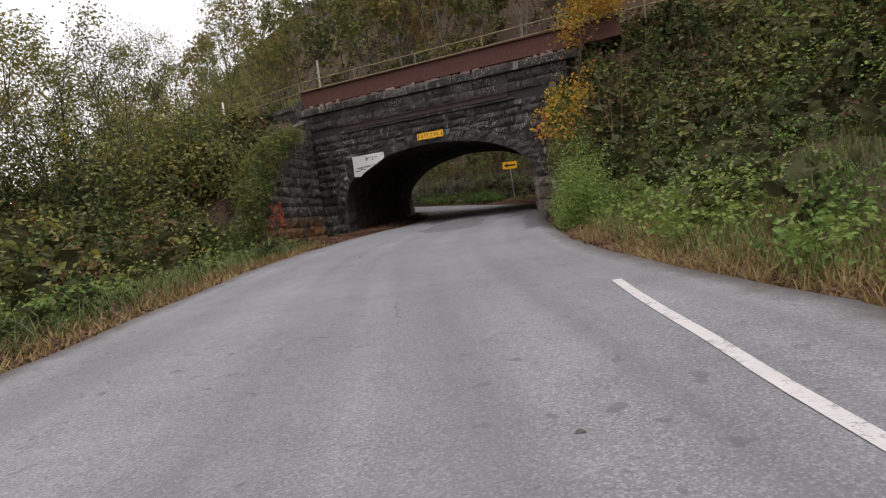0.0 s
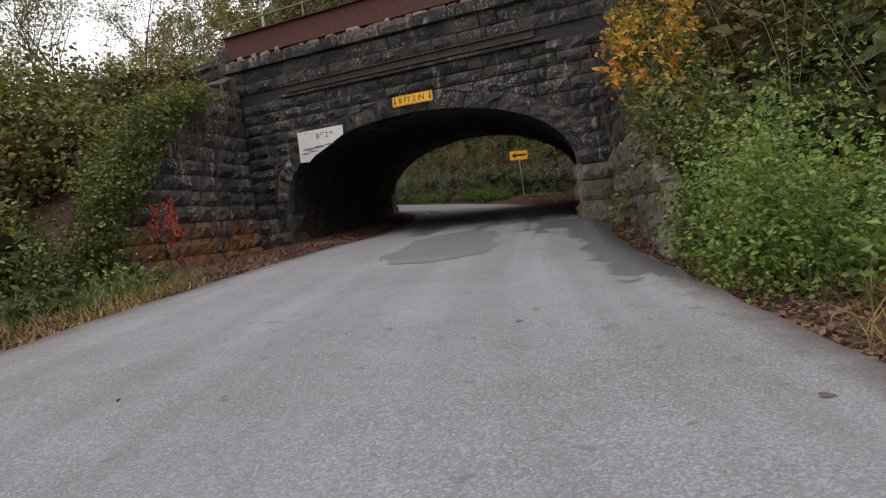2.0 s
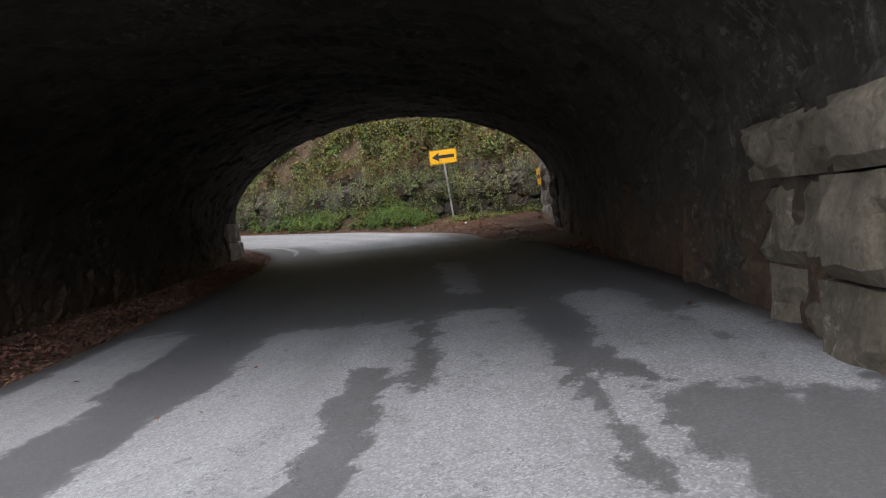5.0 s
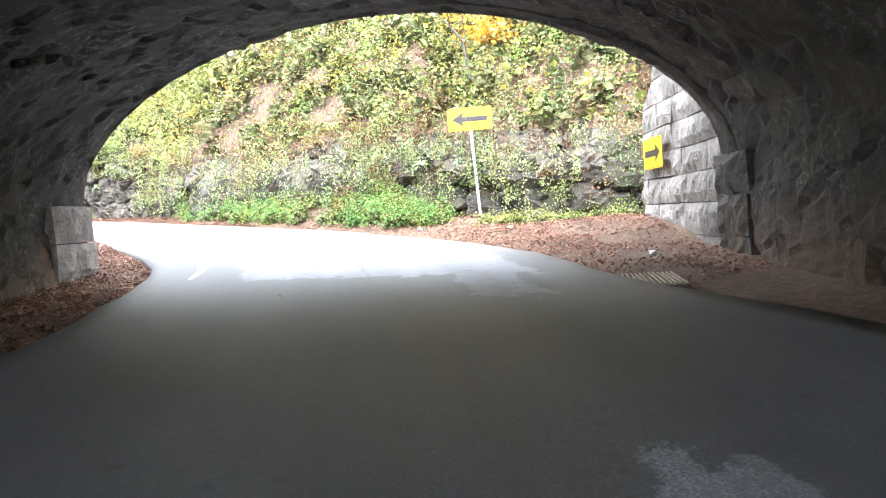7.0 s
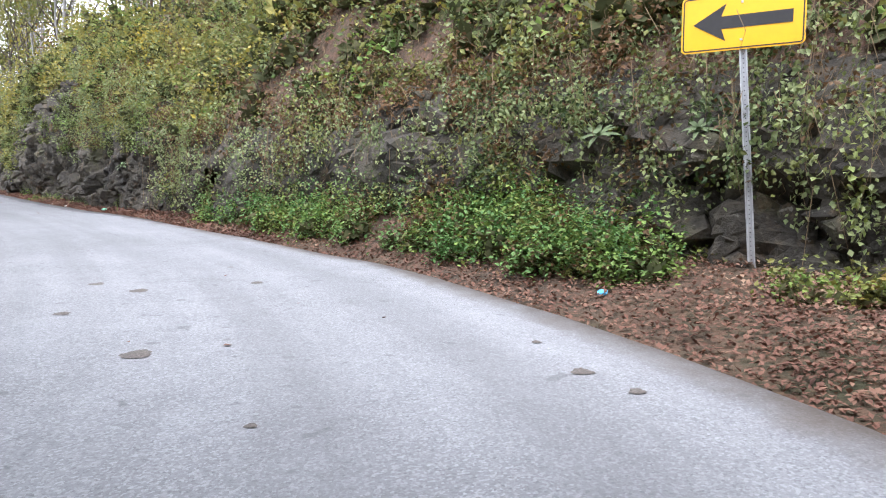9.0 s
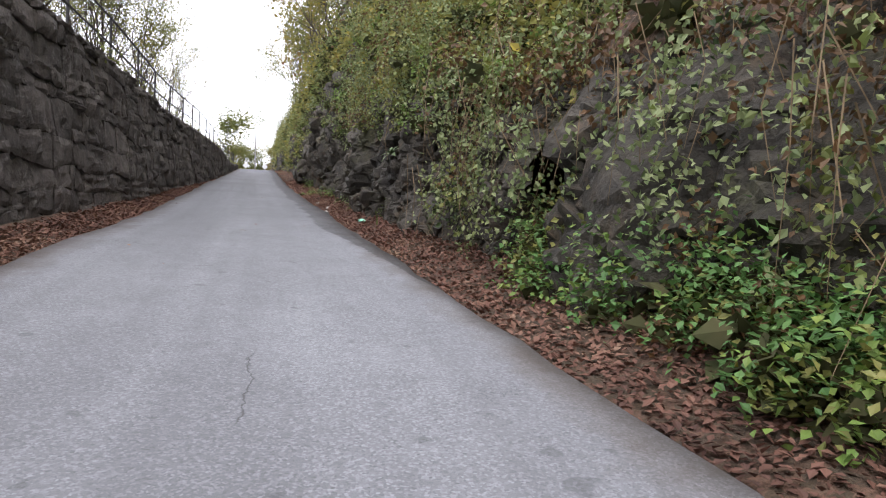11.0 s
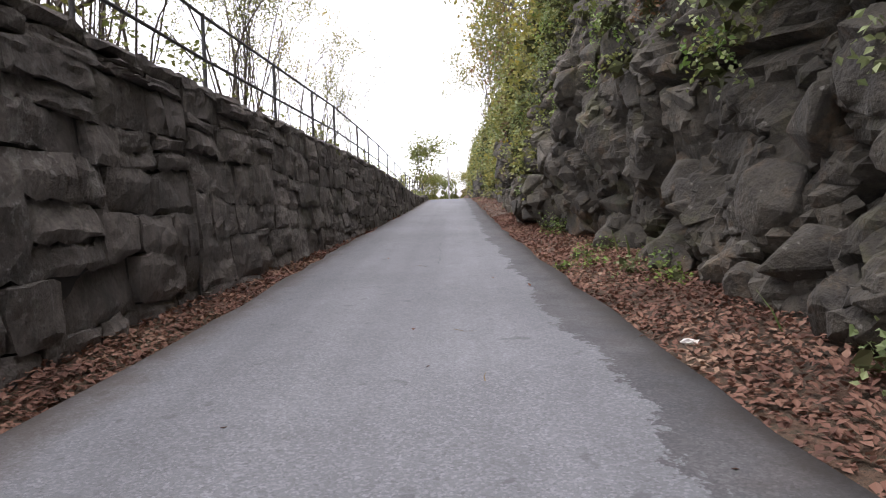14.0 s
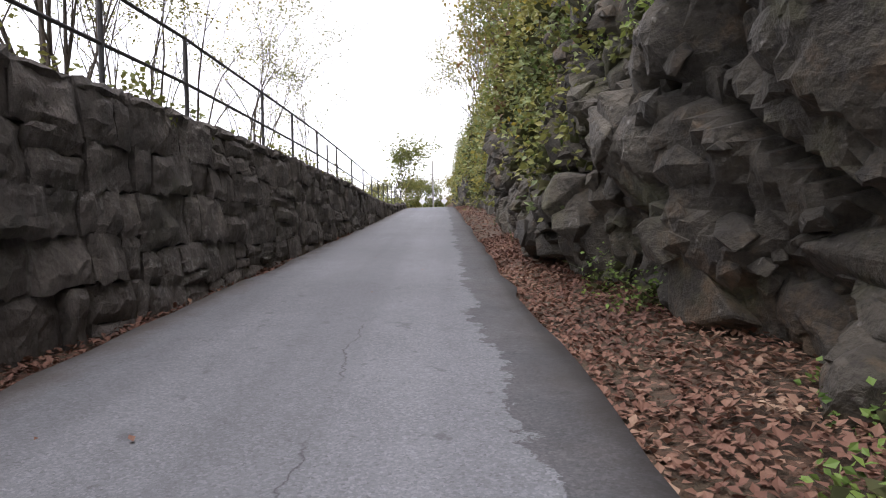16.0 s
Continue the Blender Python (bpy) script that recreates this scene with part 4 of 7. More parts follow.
chip, _ = cell_relief(S, V * 15.5, 0.24, 62, 0.3)
relief = 0.045 * block + 0.02 * chip - 0.06 * (1 - step01(crack, 0.0, 0.07)) + (fnoise(S, V * 15.5, 0.6, 63) - 0.5) * 0.12
P = skin[0][None] + (skin[1] - skin[0])[None] * along[:, None, None]
mids = centre[0] + (centre[1] - centre[0]) * along[:, None]
inn = (mids[:, None, :] - P) * (1, 0, 1)
inn /= np.linalg.norm(inn, axis=2)[..., None]
P = P + inn * relief[..., None]
gi_ = np.arange(P.shape[0] * P.shape[1]).reshape(P.shape[:2])
gq_ = np.stack([gi_[:-1, :-1], gi_[1:, :-1], gi_[1:, 1:], gi_[:-1, 1:]], -1).reshape(-1, 4)
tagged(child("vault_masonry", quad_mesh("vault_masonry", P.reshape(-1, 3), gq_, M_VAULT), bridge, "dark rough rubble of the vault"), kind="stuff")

# near facade: backing with the arch cut out, then stones
XL, XR, ZT = -3.75, 9.6, 6.35
outline_top = [(XL, -0.4), (XL, 1.0)] + [(lerp(XL, XR, k / NSEG), ZT) for k in range(NSEG + 1)] + [(XR, 1.0), (XR, -0.4)]
fv = [(x, 0.06, z) for x, z in near_arch] + [(x, 0.06, z) for x, z in outline_top] + [(x, 0.5, z) for x, z in outline_top]
m = len(near_arch)
ff = [(i, i + 1, m + i + 1, m + i) for i in range(m - 1)] + [(m + i, m + i + 1, 2 * m + i + 1, 2 * m + i) for i in range(m - 1)]
facade = child("facade", mesh_of("facade", fv, ff, M_MORTAR), bridge, "facade of soot-black stone with lime streaks")
front = Face((0, 0), (1, 0), (0, -1))
heap = Heap(facade, M_STONE)
XM, HW, RISE, RING = (X0 + X1) / 2, (X1 - X0) / 2, ZC - ZS, 0.52


def facade_span(z):
    zz = (z - ZS) / (RISE + RING)
    if z < ZS:
        return [(-3.3, X0), (X1, 8.75)]
    if zz >= 1:
        return [(XL if z > 5.6 else -3.3, XM), (XM, XR if z > 4 else 8.75)]
    c = math.cos(math.asin(min(1, zz ** (1 / 0.9)))) * (HW + RING * 0.9)
    return [(-3.3, XM - c), (XM + c, 8.75)]


pale = Heap(facade, M_STONE_R)
lay(pale, front, [-0.35, 0.62, 1.15, 1.6], lambda z: [(X1, 8.75)], (0.9, 1.2), bulge=0.045, depth=0.2, nx=4, nz=3)
lay(heap, front, [-0.35, 0.12, 0.62, 1.12, 1.6], lambda z: [(-3.3, X0)], (0.45, 1.1), bulge=0.08, depth=0.2, nx=4, nz=3, hewn=0.03)
lay(heap, front, [1.6, 2.0, 2.38, 2.78, 3.16, 3.55, 3.92, 4.28, 4.62, 4.95], facade_span, (0.4, 1.2), bulge=0.06, depth=0.2, nx=4, nz=3, hewn=0.03)
lay(heap, front, [5.33, 5.7, 6.1], facade_span, (0.5, 1.25), bulge=0.05, depth=0.2, nx=4, nz=3, hewn=0.03)
# voussoirs
for k in range(NSEG):
    (xa, za), (xb, zb) = near_arch[k + 2], near_arch[k + 3]

    def out(x, z):
        d = Vector((x - XM, (z - ZS) * 1.9 + 0.6))
        d.normalize()
        return x + d.x * RING, z + d.y * RING

    (xc, zc), (xd, zd) = out(xb, zb), out(xa, za)
    quad = ((xa, za), (xb, zb), (xc, zc), (xd, zd))
    heap.add(stone_data(front, quad, depth=0.22, bulge=0.05, gap=0.006, proud=0.05, nx=2, nz=3))
# jamb cheeks at the near mouth, rounded blocks
for x, s in ((X0, 1), (X1, -1)):
    side = Face((x, -0.04), (x - (0.66 if s > 0 else 0.52), 2.25), (s, 0))
    for k, (z0, z1) in enumerate(((-0.35, 0.6), (0.6, 1.2), (1.2, 1.62))):
        for u0, u1 in ((0, 1.15 - 0.15 * k), (1.15 - 0.15 * k, 2.1 + 0.1 * k)):
            (heap if s > 0 else pale).add(stone_data(side, ((u0, z0), (u1, z0), (u1, z1), (u0, z1)), bulge=0.06, depth=0.12, proud=0.04 if u0 == 0 else -0.09, nx=6, nz=5, gap=0.01, hewn=0.035))
# string course: stone ledge with a rusted beam along it
bm = box_bm(8.9, 0.22, 0.10, (2.85, -0.06, 5.0), 0.02)
part("string_course", bm, M_STONE, facade, "projecting stone ledge")
bm = bmesh.new()
for z, h, d in ((5.08, 0.03, 0.20), (5.19, 0.20, 0.05), (5.3, 0.03, 0.20)):
    b2 = box_bm(8.3, d, h, (2.85, -0.12, z))
    me = bpy.data.meshes.new("tmp")
    b2.to_mesh(me)
    b2.free()
    bm.from_mesh(me)
    bpy.data.meshes.remove(me)
part("beam", bm, M_DARKRUST, bridge, "dark rusted steel beam along the facade")
# coping
u = XL - 0.1
while u < XR:
    w = SRNG.uniform(0.7, 1.3)
    heap.add(stone_data(front, ((u, 6.1), (u + w, 6.1), (u + w, 6.42), (u, 6.42)), depth=0.45, bulge=0.03, proud=0.22, nx=4, nz=2))
    u += w
# broken bedding under the girder
bed_heap = Heap(bridge, plain("pale_crumbling_mortar", (0.30, 0.22, 0.20), 0.95, vary=0.3), "mortar_lump")
u = XL
while u < XR:
    w = SRNG.uniform(0.15, 0.6)
    z1 = 6.5 + SRNG.uniform(0.0, 0.12)
    bed_heap.add(stone_data(front, ((u, 6.42), (u + w, 6.42), (u + w * SRNG.uniform(0.7, 1.0), z1), (u + w * SRNG.uniform(0, 0.25), z1)), depth=0.3, bulge=0.04, proud=SRNG.uniform(0.0, 0.16), nx=2, nz=2))
    u += w * SRNG.uniform(0.8, 1.5)
# girder
girder = part("girder", box_bm(15.6, 0.05, 0.74, (4.05, 0.02, 6.93), 0.006), M_RUST, bridge, "long plate girder of red rusted steel")
part("girder_flange", box_bm(15.6, 0.22, 0.03, (4.05, -0.02, 7.315), 0.004), M_RUST, girder)
part("girder_flange", box_bm(15.6, 0.22, 0.03, (4.05, -0.02, 6.56), 0.004), M_RUST, girder)
part("deck", box_bm(16.0, 15.0, 0.3, (1.5, 8.2, 6.4)), M_MORTAR, bridge, "ballast-covered deck")
# parapet stub to the left of the girder
stub = Face((-9.2, 1.0), (-3.75, 0.3), (0, -1))
child("parapet", mesh_of("parapet", [stub.at(u, w, z) for w in (-0.3, 0.0) for u, z in ((0, 5.4), (stub.length, 5.4), (stub.length, 6.95), (0, 6.75))], [(4, 5, 6, 7), (7, 6, 2, 3), (0, 3, 2, 1), (5, 1, 2, 6), (4, 7, 3, 0)], M_STONE), bridge, "low dark parapet wall")
ph = Heap(bridge, M_STONE, "parapet_stone")
lay(ph, stub, [5.4, 5.8, 6.2, 6.55, 6.8], lambda z: [(0.0, stub.length)], (0.5, 1.1), bulge=0.05, proud=0.03)
part("pier_cap", box_bm(0.5, 0.5, 1.3, (-3.85, 0.18, 6.35), 0.04), M_STONE, bridge)

# far facade, its back to the road through the vault
ro = [(FL[0] - 1.5, 0.2), (FL[0] - 1.5, 1.5)] + [(lerp(FL[0] - 1.5, FR[0] + 1.5, k / NSEG), 6.4) for k in range(NSEG + 1)] + [(FR[0] + 1.5, 1.5), (FR[0] + 1.5, 0.2)]


def far_y(x):
    return FL[1] + (x - FL[0]) / (FR[0] - FL[0]) * (FR[1] - FL[1])


fv = [(x, y + 0.0, z) for x, y, z in far_arch] + [(x, far_y(x), z) for x, z in ro] + [(x, y - 0.5, z) for x, y, z in far_arch] + [(x, far_y(x) - 0.5, z) for x, z in ro]
ff = []
for o in (0, 2 * m):
    ff += [(o + i, o + i + 1, o + m + i + 1, o + m + i) for i in range(m - 1)]
child("far_facade", mesh_of("far_facade", fv, ff, M_STONE_F), bridge, "paler stone facade at the far mouth")
# the right jamb takes the dark vault stone to paint the vault's shade on it
far_cheeks, shade_cheeks = Heap(bridge, M_STONE_F, "jamb_stone"), Heap(bridge, M_VAULT, "jamb_stone")
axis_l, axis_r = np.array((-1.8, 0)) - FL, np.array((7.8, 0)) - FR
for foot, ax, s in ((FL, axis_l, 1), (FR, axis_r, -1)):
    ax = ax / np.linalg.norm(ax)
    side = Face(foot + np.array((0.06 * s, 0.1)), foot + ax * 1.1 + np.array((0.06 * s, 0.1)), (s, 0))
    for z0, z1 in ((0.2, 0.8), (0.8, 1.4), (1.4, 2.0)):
        (far_cheeks if s > 0 else shade_cheeks).add(stone_data(side, ((0, z0), (1.1, z0), (1.1, z1), (0, z1)), bulge=0.06, depth=0.15))

# ---- wing walls ----


def wall_body(name, face, top, base, thick, material, parent):
    """The wall behind the stones: top(u) and base(u) over its length."""
    us = np.linspace(0, face.length, 24)
    vs = [face.at(u, -0.05, base(u)) for u in us] + [face.at(u, -0.05, top(u) - 0.03) for u in us] + [face.at(u, -thick, top(u) - 0.03) for u in us] + [face.at(u, -thick, base(u)) for u in us]
    n = len(us)
    fs = [(r * n + i, r * n + i + 1, (r + 1) * n + i + 1, (r + 1) * n + i) for r in range(3) for i in range(n - 1)] + [(0, n, 2 * n, 3 * n), (n - 1, 4 * n - 1, 3 * n - 1, 2 * n - 1)]
    return child(name, mesh_of(name, vs, fs, material), parent)


def wing(label, a, b, out, top, base, levels, lengths, material, bulge, batter=0.03, upper=None):
    thing = tagged(new("wing_wall"), label, "wall")
    face = Face(a, b, out, batter, base(0))
    core_ob = wall_body("core", face, lambda u: max(base(u) + 0.1, top(u) - 0.55), base, 0.7, M_MORTAR, thing)
    us = np.linspace(0, face.length, 200)

    def span(z):
        ok = us[np.array([top(u) for u in us]) >= z - 0.06]
        lo = us[np.array([base(u) for u in us]) <= z + 0.5]
        return [(0.0, float(min(ok.max(), lo.max())))] if len(ok) and len(lo) else []

    low = [z for z in levels if not upper or z <= upper[1]]
    lay(Heap(thing, material), face, low, span, lengths, bulge=bulge, depth=0.2, nx=4, nz=3, hewn=0.03)
    if upper:
        lay(Heap(thing, upper[0]), face, [z for z in levels if z >= upper[1]], span, lengths, bulge=bulge, depth=0.2, nx=4, nz=3, hewn=0.04)
    return thing, face, core_ob


left_top = lambda u: float(np.interp(u, [0, 0.8, 2.5, 5.5, 8.4], [6.0, 5.7, 5.1, 3.7, 0.5]))  # noqa: E731
left_wing, left_face, _ = wing("dark stone wing wall stained orange at its foot, with spray paint", (-3.2, 0.0), (-1.25, -8.25), (1, 0), left_top, lambda u: -0.65, [-0.62, -0.2, 0.25, 0.72, 1.2, 1.66, 2.1, 2.55, 3.0, 3.45, 3.9, 4.4, 4.9, 5.4, 5.9], (0.5, 1.2), M_STONE_L, 0.07)
right_top = lambda u: float(np.interp(u, [0, 0.5, 1.0, 1.6, 3.4, 5.6, 8, 10], [5.7, 5.4, 5.1, 4.7, 3.6, 2.4, 1.1, -0.2]))  # noqa: E731
wing("pale weathered wing wall of large stone blocks", (8.55, 0.6), (10.9, -8.3), (-1, 0), right_top, lambda u: -0.4, [-0.4, 0.68, 1.22, 1.88, 2.4, 2.9, 3.4, 3.9, 4.4, 4.9, 5.4], (0.9, 1.9), M_STONE_R, 0.06, upper=(M_STONE_B, 1.88))
far_top = lambda u: float(np.interp(u, [0, 1.2, 3.3, 4.2], [6.4, 5.9, 3.9, 3.3]))  # noqa: E731
far_wing, far_face, _ = wing("pale grey wing wall of large squared stones", (4.1, 16.3), (3.08, 20.4), (-1, 0), far_top, lambda u: 0.2, [0.2, 0.75, 1.28, 1.8, 2.3, 2.8, 3.3, 3.8, 4.3, 4.8, 5.3, 5.8, 6.3], (0.6, 1.6), M_STONE_F, 0.04)

# spray paint on the left wing: thin overlapping strokes
prng = random.Random(5)
for k in range(34):
    u0, z0 = prng.gauss(4.95, 0.35), prng.gauss(1.15, 0.25)
    du, dz, bend, w = prng.uniform(-0.25, 0.25), prng.uniform(-0.35, 0.35), prng.uniform(-0.2, 0.2), prng.uniform(0.012, 0.04)
    n, rim_a, rim_b = 9, [], []
    for i in range(n):
        f = i / (n - 1)
        u, z = u0 + du * f + bend * math.sin(math.pi * f), z0 + dz * f - bend * 0.6 * math.sin(2.2 * math.pi * f)
        ww = w * (0.5 + 0.9 * float(vnoise(f * 6, k * 3.7, 1.0, 2)))
        rim_a.append((u - ww * 0.7, z + ww))
        rim_b.append((u + ww * 0.7, z - ww))
    vs = [left_face.at(u, 0.098, z) for u, z in rim_a + rim_b] + [left_face.at(u, 0.02, z) for u, z in rim_a + rim_b]
    fs = [(i, i + 1, n + i + 1, n + i) for i in range(n - 1)] + [(2 * n + i, 3 * n + i, 3 * n + i + 1, 2 * n + i + 1) for i in range(n - 1)] + [(i, 2 * n + i, 2 * n + i + 1, i + 1) for i in range(n - 1)] + [(n + i, n + i + 1, 3 * n + i + 1, 3 * n + i) for i in range(n - 1)]
    child("spray_paint", mesh_of("spray_paint", vs, fs, M_SPRAY_RED if k % 3 else M_SPRAY_ORANGE), left_wing, "stroke of red spray paint on the stones")

# ---- the retaining wall under the railway ----
wall_line = RAILSIDE[(RAILSIDE[:, 0] < -7.5) & (RAILSIDE[:, 0] > -78)]
ret = tagged(new("retaining_wall"), "long retaining wall of rough dark stone blocks", "wall", kind="structure")
rheap = Heap(ret, M_STONE_W)
pts = [wall_line[i] for i in range(0, len(wall_line), 12)]
for a, b in zip(pts, pts[1:]):
    face = Face(a, b, (0.4, 1.0), 0.07, float(road_z(*a)[0]))
    za, zb = float(road_z(*a)[0]) - 0.25, float(road_z(*b)[0]) - 0.25
    base = lambda u, a=za, b=zb, L=face.length: lerp(a, b, u / L)  # noqa: E731
    top = lambda u, f=face: float(np.interp(f.at(u, 0, 0)[0], *WALL_TOP))  # noqa: E731
    wall_body("wall_core", face, top, base, 0.8, M_MORTAR, ret)
    z0 = min(za, zb)
    zt = top(face.length / 2)
    near_one = -37.5 < (a[0] + b[0]) / 2 < -22
    lay(rheap, face, levels_between(z0, zt, 0.28, 0.52), lambda z, L=face.length: [(0.0, L)], (0.3, 1.05), single=lambda u, z, ok=near_one: ok and rheap.count < 300, wave=0.22, bulge=0.025, depth=0.2, nx=5, nz=4, grain=0.085, gap=0.004, proud=0.0, hewn=0.06, ragged=0.028)
    n = 8
    for k in range(n):
        u0, u1 = face.length * k / n, face.length * (k + 1) / n
        rheap.add(stone_data(face, ((u0, top(u0) - 0.02), (u1, top(u1) - 0.02), (u1, top(u1) + 0.12), (u0, top(u0) + 0.12)), depth=0.7, bulge=0.04, proud=0.0, hewn=0.05, ragged=0.02), False)
rheap.close("rubble_masonry", "rough dark wall stones farther along")
# ---- cliff ----


def cliff_piece(name, x_from, x_to, ds, dv, height, label, rough):
    line = CLIFF[(CLIFF[:, 0] <= x_from) & (CLIFF[:, 0] >= x_to)]
    L = np.concatenate([[0], np.cumsum(np.linalg.norm(np.diff(line, axis=0), axis=1))])
    ss = np.arange(0, L[-1], ds)
    px, py = np.interp(ss, L, line[:, 0]), np.interp(ss, L, line[:, 1])
    tx, ty = np.gradient(px), np.gradient(py)
    tl = np.hypot(tx, ty)
    nxv, nyv = -ty / tl, tx / tl  # towards the road
    flip = np.sign(nyv.mean()) > 0
    if flip:
        nxv, nyv = -nxv, -nyv
    hh = np.array([height(x) for x in px])
    base = ground_at(px + nxv * 0.9, py + nyv * 0.9) - 0.35
    vv = np.arange(0, 1.0001, dv / hh.max())
    S, V = np.meshgrid(ss, vv)
    Hh = V * hh[None, :]
    r1, e1 = cell_relief(S, Hh, 1.5, 21, 0.7, 0.2, -28, 1.3)
    r2, e2 = cell_relief(S, Hh, 0.55, 22, 1.1, 0.12, -20, 1.25)
    r3, e3 = cell_relief(S, Hh, 0.24, 23, 1.0, 0.1, -35, 1.2)
    w = 0.17 * r1 + 0.07 * r2 + 0.03 * r3 + (fnoise(S, Hh, 0.38, 9) - 0.5) * np.interp(px, [-32, -24], [1.9, 1.1])[None, :]
    w -= 0.34 * (1 - step01(e1, 0.0, 0.16)) + 0.08 * (1 - step01(e2, 0.0, 0.08)) + 0.02 * (1 - step01(e3, 0.0, 0.04))
    w *= rough * (0.4 + 0.6 * step01(Hh, 0.0, 0.9))
    lean = 0.12 * Hh + 0.55 * np.clip(Hh - hh[None, :] * 0.62, 0, None)
    n = np.minimum(w - lean + 0.38, 0.75 + 0.2 * Hh)
    X = px[None, :] + nxv[None, :] * n
    Y = py[None, :] + nyv[None, :] * n
    Z = base[None, :] + Hh
    # the top runs back into the hillside
    back = []
    for f in (1.6, 3.2, 5.5):
        bx, by = px - nxv * (f + lean[-1]), py - nyv * (f + lean[-1])
        back.append((bx, by, ground_at(bx, by) + 0.1))
    X = np.vstack([X, *[b[0] for b in back]])
    Y = np.vstack([Y, *[b[1] for b in back]])
    Z = np.vstack([Z, *[np.maximum(b[2], Z[-1] * 0 + b[2]) for b in back]])
    i = np.arange(X.size).reshape(X.shape)
    q = np.stack([i[:-1, :-1], i[:-1, 1:], i[1:, 1:], i[1:, :-1]], -1).reshape(-1, 4)
    soil = np.arange(len(q)) >= (len(vv) - 1) * (len(ss) - 1)
    if not flip:
        q = q[:, ::-1]
    me = quad_mesh(name, np.column_stack([X.ravel(), Y.ravel(), Z.ravel()]), q, M_ROCK, False)
    me.materials.append(M_EARTH)
    me.polygons.foreach_set("material_index", soil.astype(np.int32))
    ob = tagged(new(name, me), label, "rock", kind="structure")
    ROCKS.append(BVHTree.FromPolygons([v.co.copy() for v in me.vertices], [tuple(p.vertices) for p in me.polygons]))
    return ob, (px, py, nxv, nyv, base, hh)


ROCKS = [GROUND_TREE]


def slope_z(x, y):
    """Height of the hillside, or of the rock where that is higher, for arrays."""
    z = ground_at(x, y)
    for i in range(len(z)):
        for tree_ in ROCKS:
            hit = tree_.ray_cast(Vector((float(x[i]), float(y[i]), 60.0)), Vector((0, 0, -1)))[0]
            if hit:
                z[i] = max(z[i], hit.z)
    return z


cliff_height = lambda x: float(np.interp(x, [-80, -45, -38, -33, -26, -20, -15, -12, -8, 0, 4], [3.5, 4.5, 7.0, 9.0, 8.5, 5.0, 3.2, 2.8, 3.0, 2.8, 2.6]))  # noqa: E731
rock_face, _ = cliff_piece("rock_face", -13.0, -46.0, 0.085, 0.085, cliff_height, "bare grey-brown fractured rock face beside the road", 1.0)
rock_bank, _ = cliff_piece("rock_bank", 3.4, -13.2, 0.14, 0.14, cliff_height, "mossy broken rock bank under vines", 0.75)
cliff_piece("rock_slope", -45.8, -92.0, 0.25, 0.25, cliff_height, "low rock bank under shrubs", 0.7)


def boulder(x, y, size, seed, label, sink=0.3):
    bm = bmesh.new()
    bmesh.ops.create_icosphere(bm, subdivisions=3, radius=1.0)
    r = random.Random(seed)
    planes = [(Vector((r.uniform(-1, 1), r.uniform(-1, 1), r.uniform(-0.6, 1))).normalized(), r.uniform(0.45, 0.78)) for _ in range(14)]
    for v in bm.verts:
        for nn, d in planes:
            over = v.co.dot(nn) - d
            if over > 0:
                v.co -= nn * over
        v.co *= 1 + 0.06 * noise.noise(v.co * 3 + Vector((seed, 0, 0)))
    bmesh.ops.scale(bm, vec=(size[0], size[1], size[2]), verts=bm.verts)
    me = bpy.data.meshes.new("boulder")
    bm.to_mesh(me)
    bm.free()
    me.materials.append(M_ROCK)
    ob = new("boulder", me)
    ob.matrix_world = pose(x, y, float(ground_at(x, y)) + size[2] * (1 - sink) * 0.8, 0, 0, r.uniform(0, 360))
    return tagged(ob, label, "rock", "rocks at the cliff's foot")


for k, (x, y, s) in enumerate([(-20.9, 28.7, (0.42, 0.34, 0.3)), (-23.6, 29.8, (0.55, 0.4, 0.35)), (-25.6, 30.6, (0.85, 0.6, 0.62)), (-26.8, 31.1, (0.6, 0.5, 0.5)), (-28.6, 31.6, (0.45, 0.35, 0.3)), (-31.0, 32.5, (0.7, 0.5, 0.5)), (-32.9, 33.2, (0.8, 0.5, 0.5)), (-35.0, 33.9, (0.6, 0.5, 0.5)), (-18.6, 28.1, (0.5, 0.4, 0.35)), (-17.0, 27.4, (0.35, 0.3, 0.25)), (1.9, 21.4, (0.45, 0.4, 0.35)), (0.6, 21.5, (0.5, 0.4, 0.5))]):
    boulder(x, y, tuple(0.52 * v for v in s), k + 1, "angular grey-brown boulder at the foot of the cliff")



# angular blocks that stand out of the rock face: single ones of a few shared shapes, and small broken pieces between them
def block_shape(seed, edge=0.035):
    """A sharp-edged lump: the hull of a few points on a rough ball."""
    r = random.Random(seed)
    bm = bmesh.new()
    for _ in range(13):
        d = Vector((r.gauss(0, 1), r.gauss(0, 1), r.gauss(0, 1))).normalized()
        bm.verts.new(d * r.uniform(0.75, 1.0))
    hull = bmesh.ops.convex_hull(bm, input=bm.verts)
    bmesh.ops.delete(bm, geom=[g for g in hull["geom_interior"] if isinstance(g, bmesh.types.BMVert)], context="VERTS")
    if edge:
        bmesh.ops.bevel(bm, geom=bm.edges[:], offset=edge, segments=1, affect="EDGES")
    bmesh.ops.triangulate(bm, faces=bm.faces[:])
    me = bpy.data.meshes.new("rock_block")
    bm.to_mesh(me)
    bm.free()
    me.materials.append(M_ROCK)
    return me


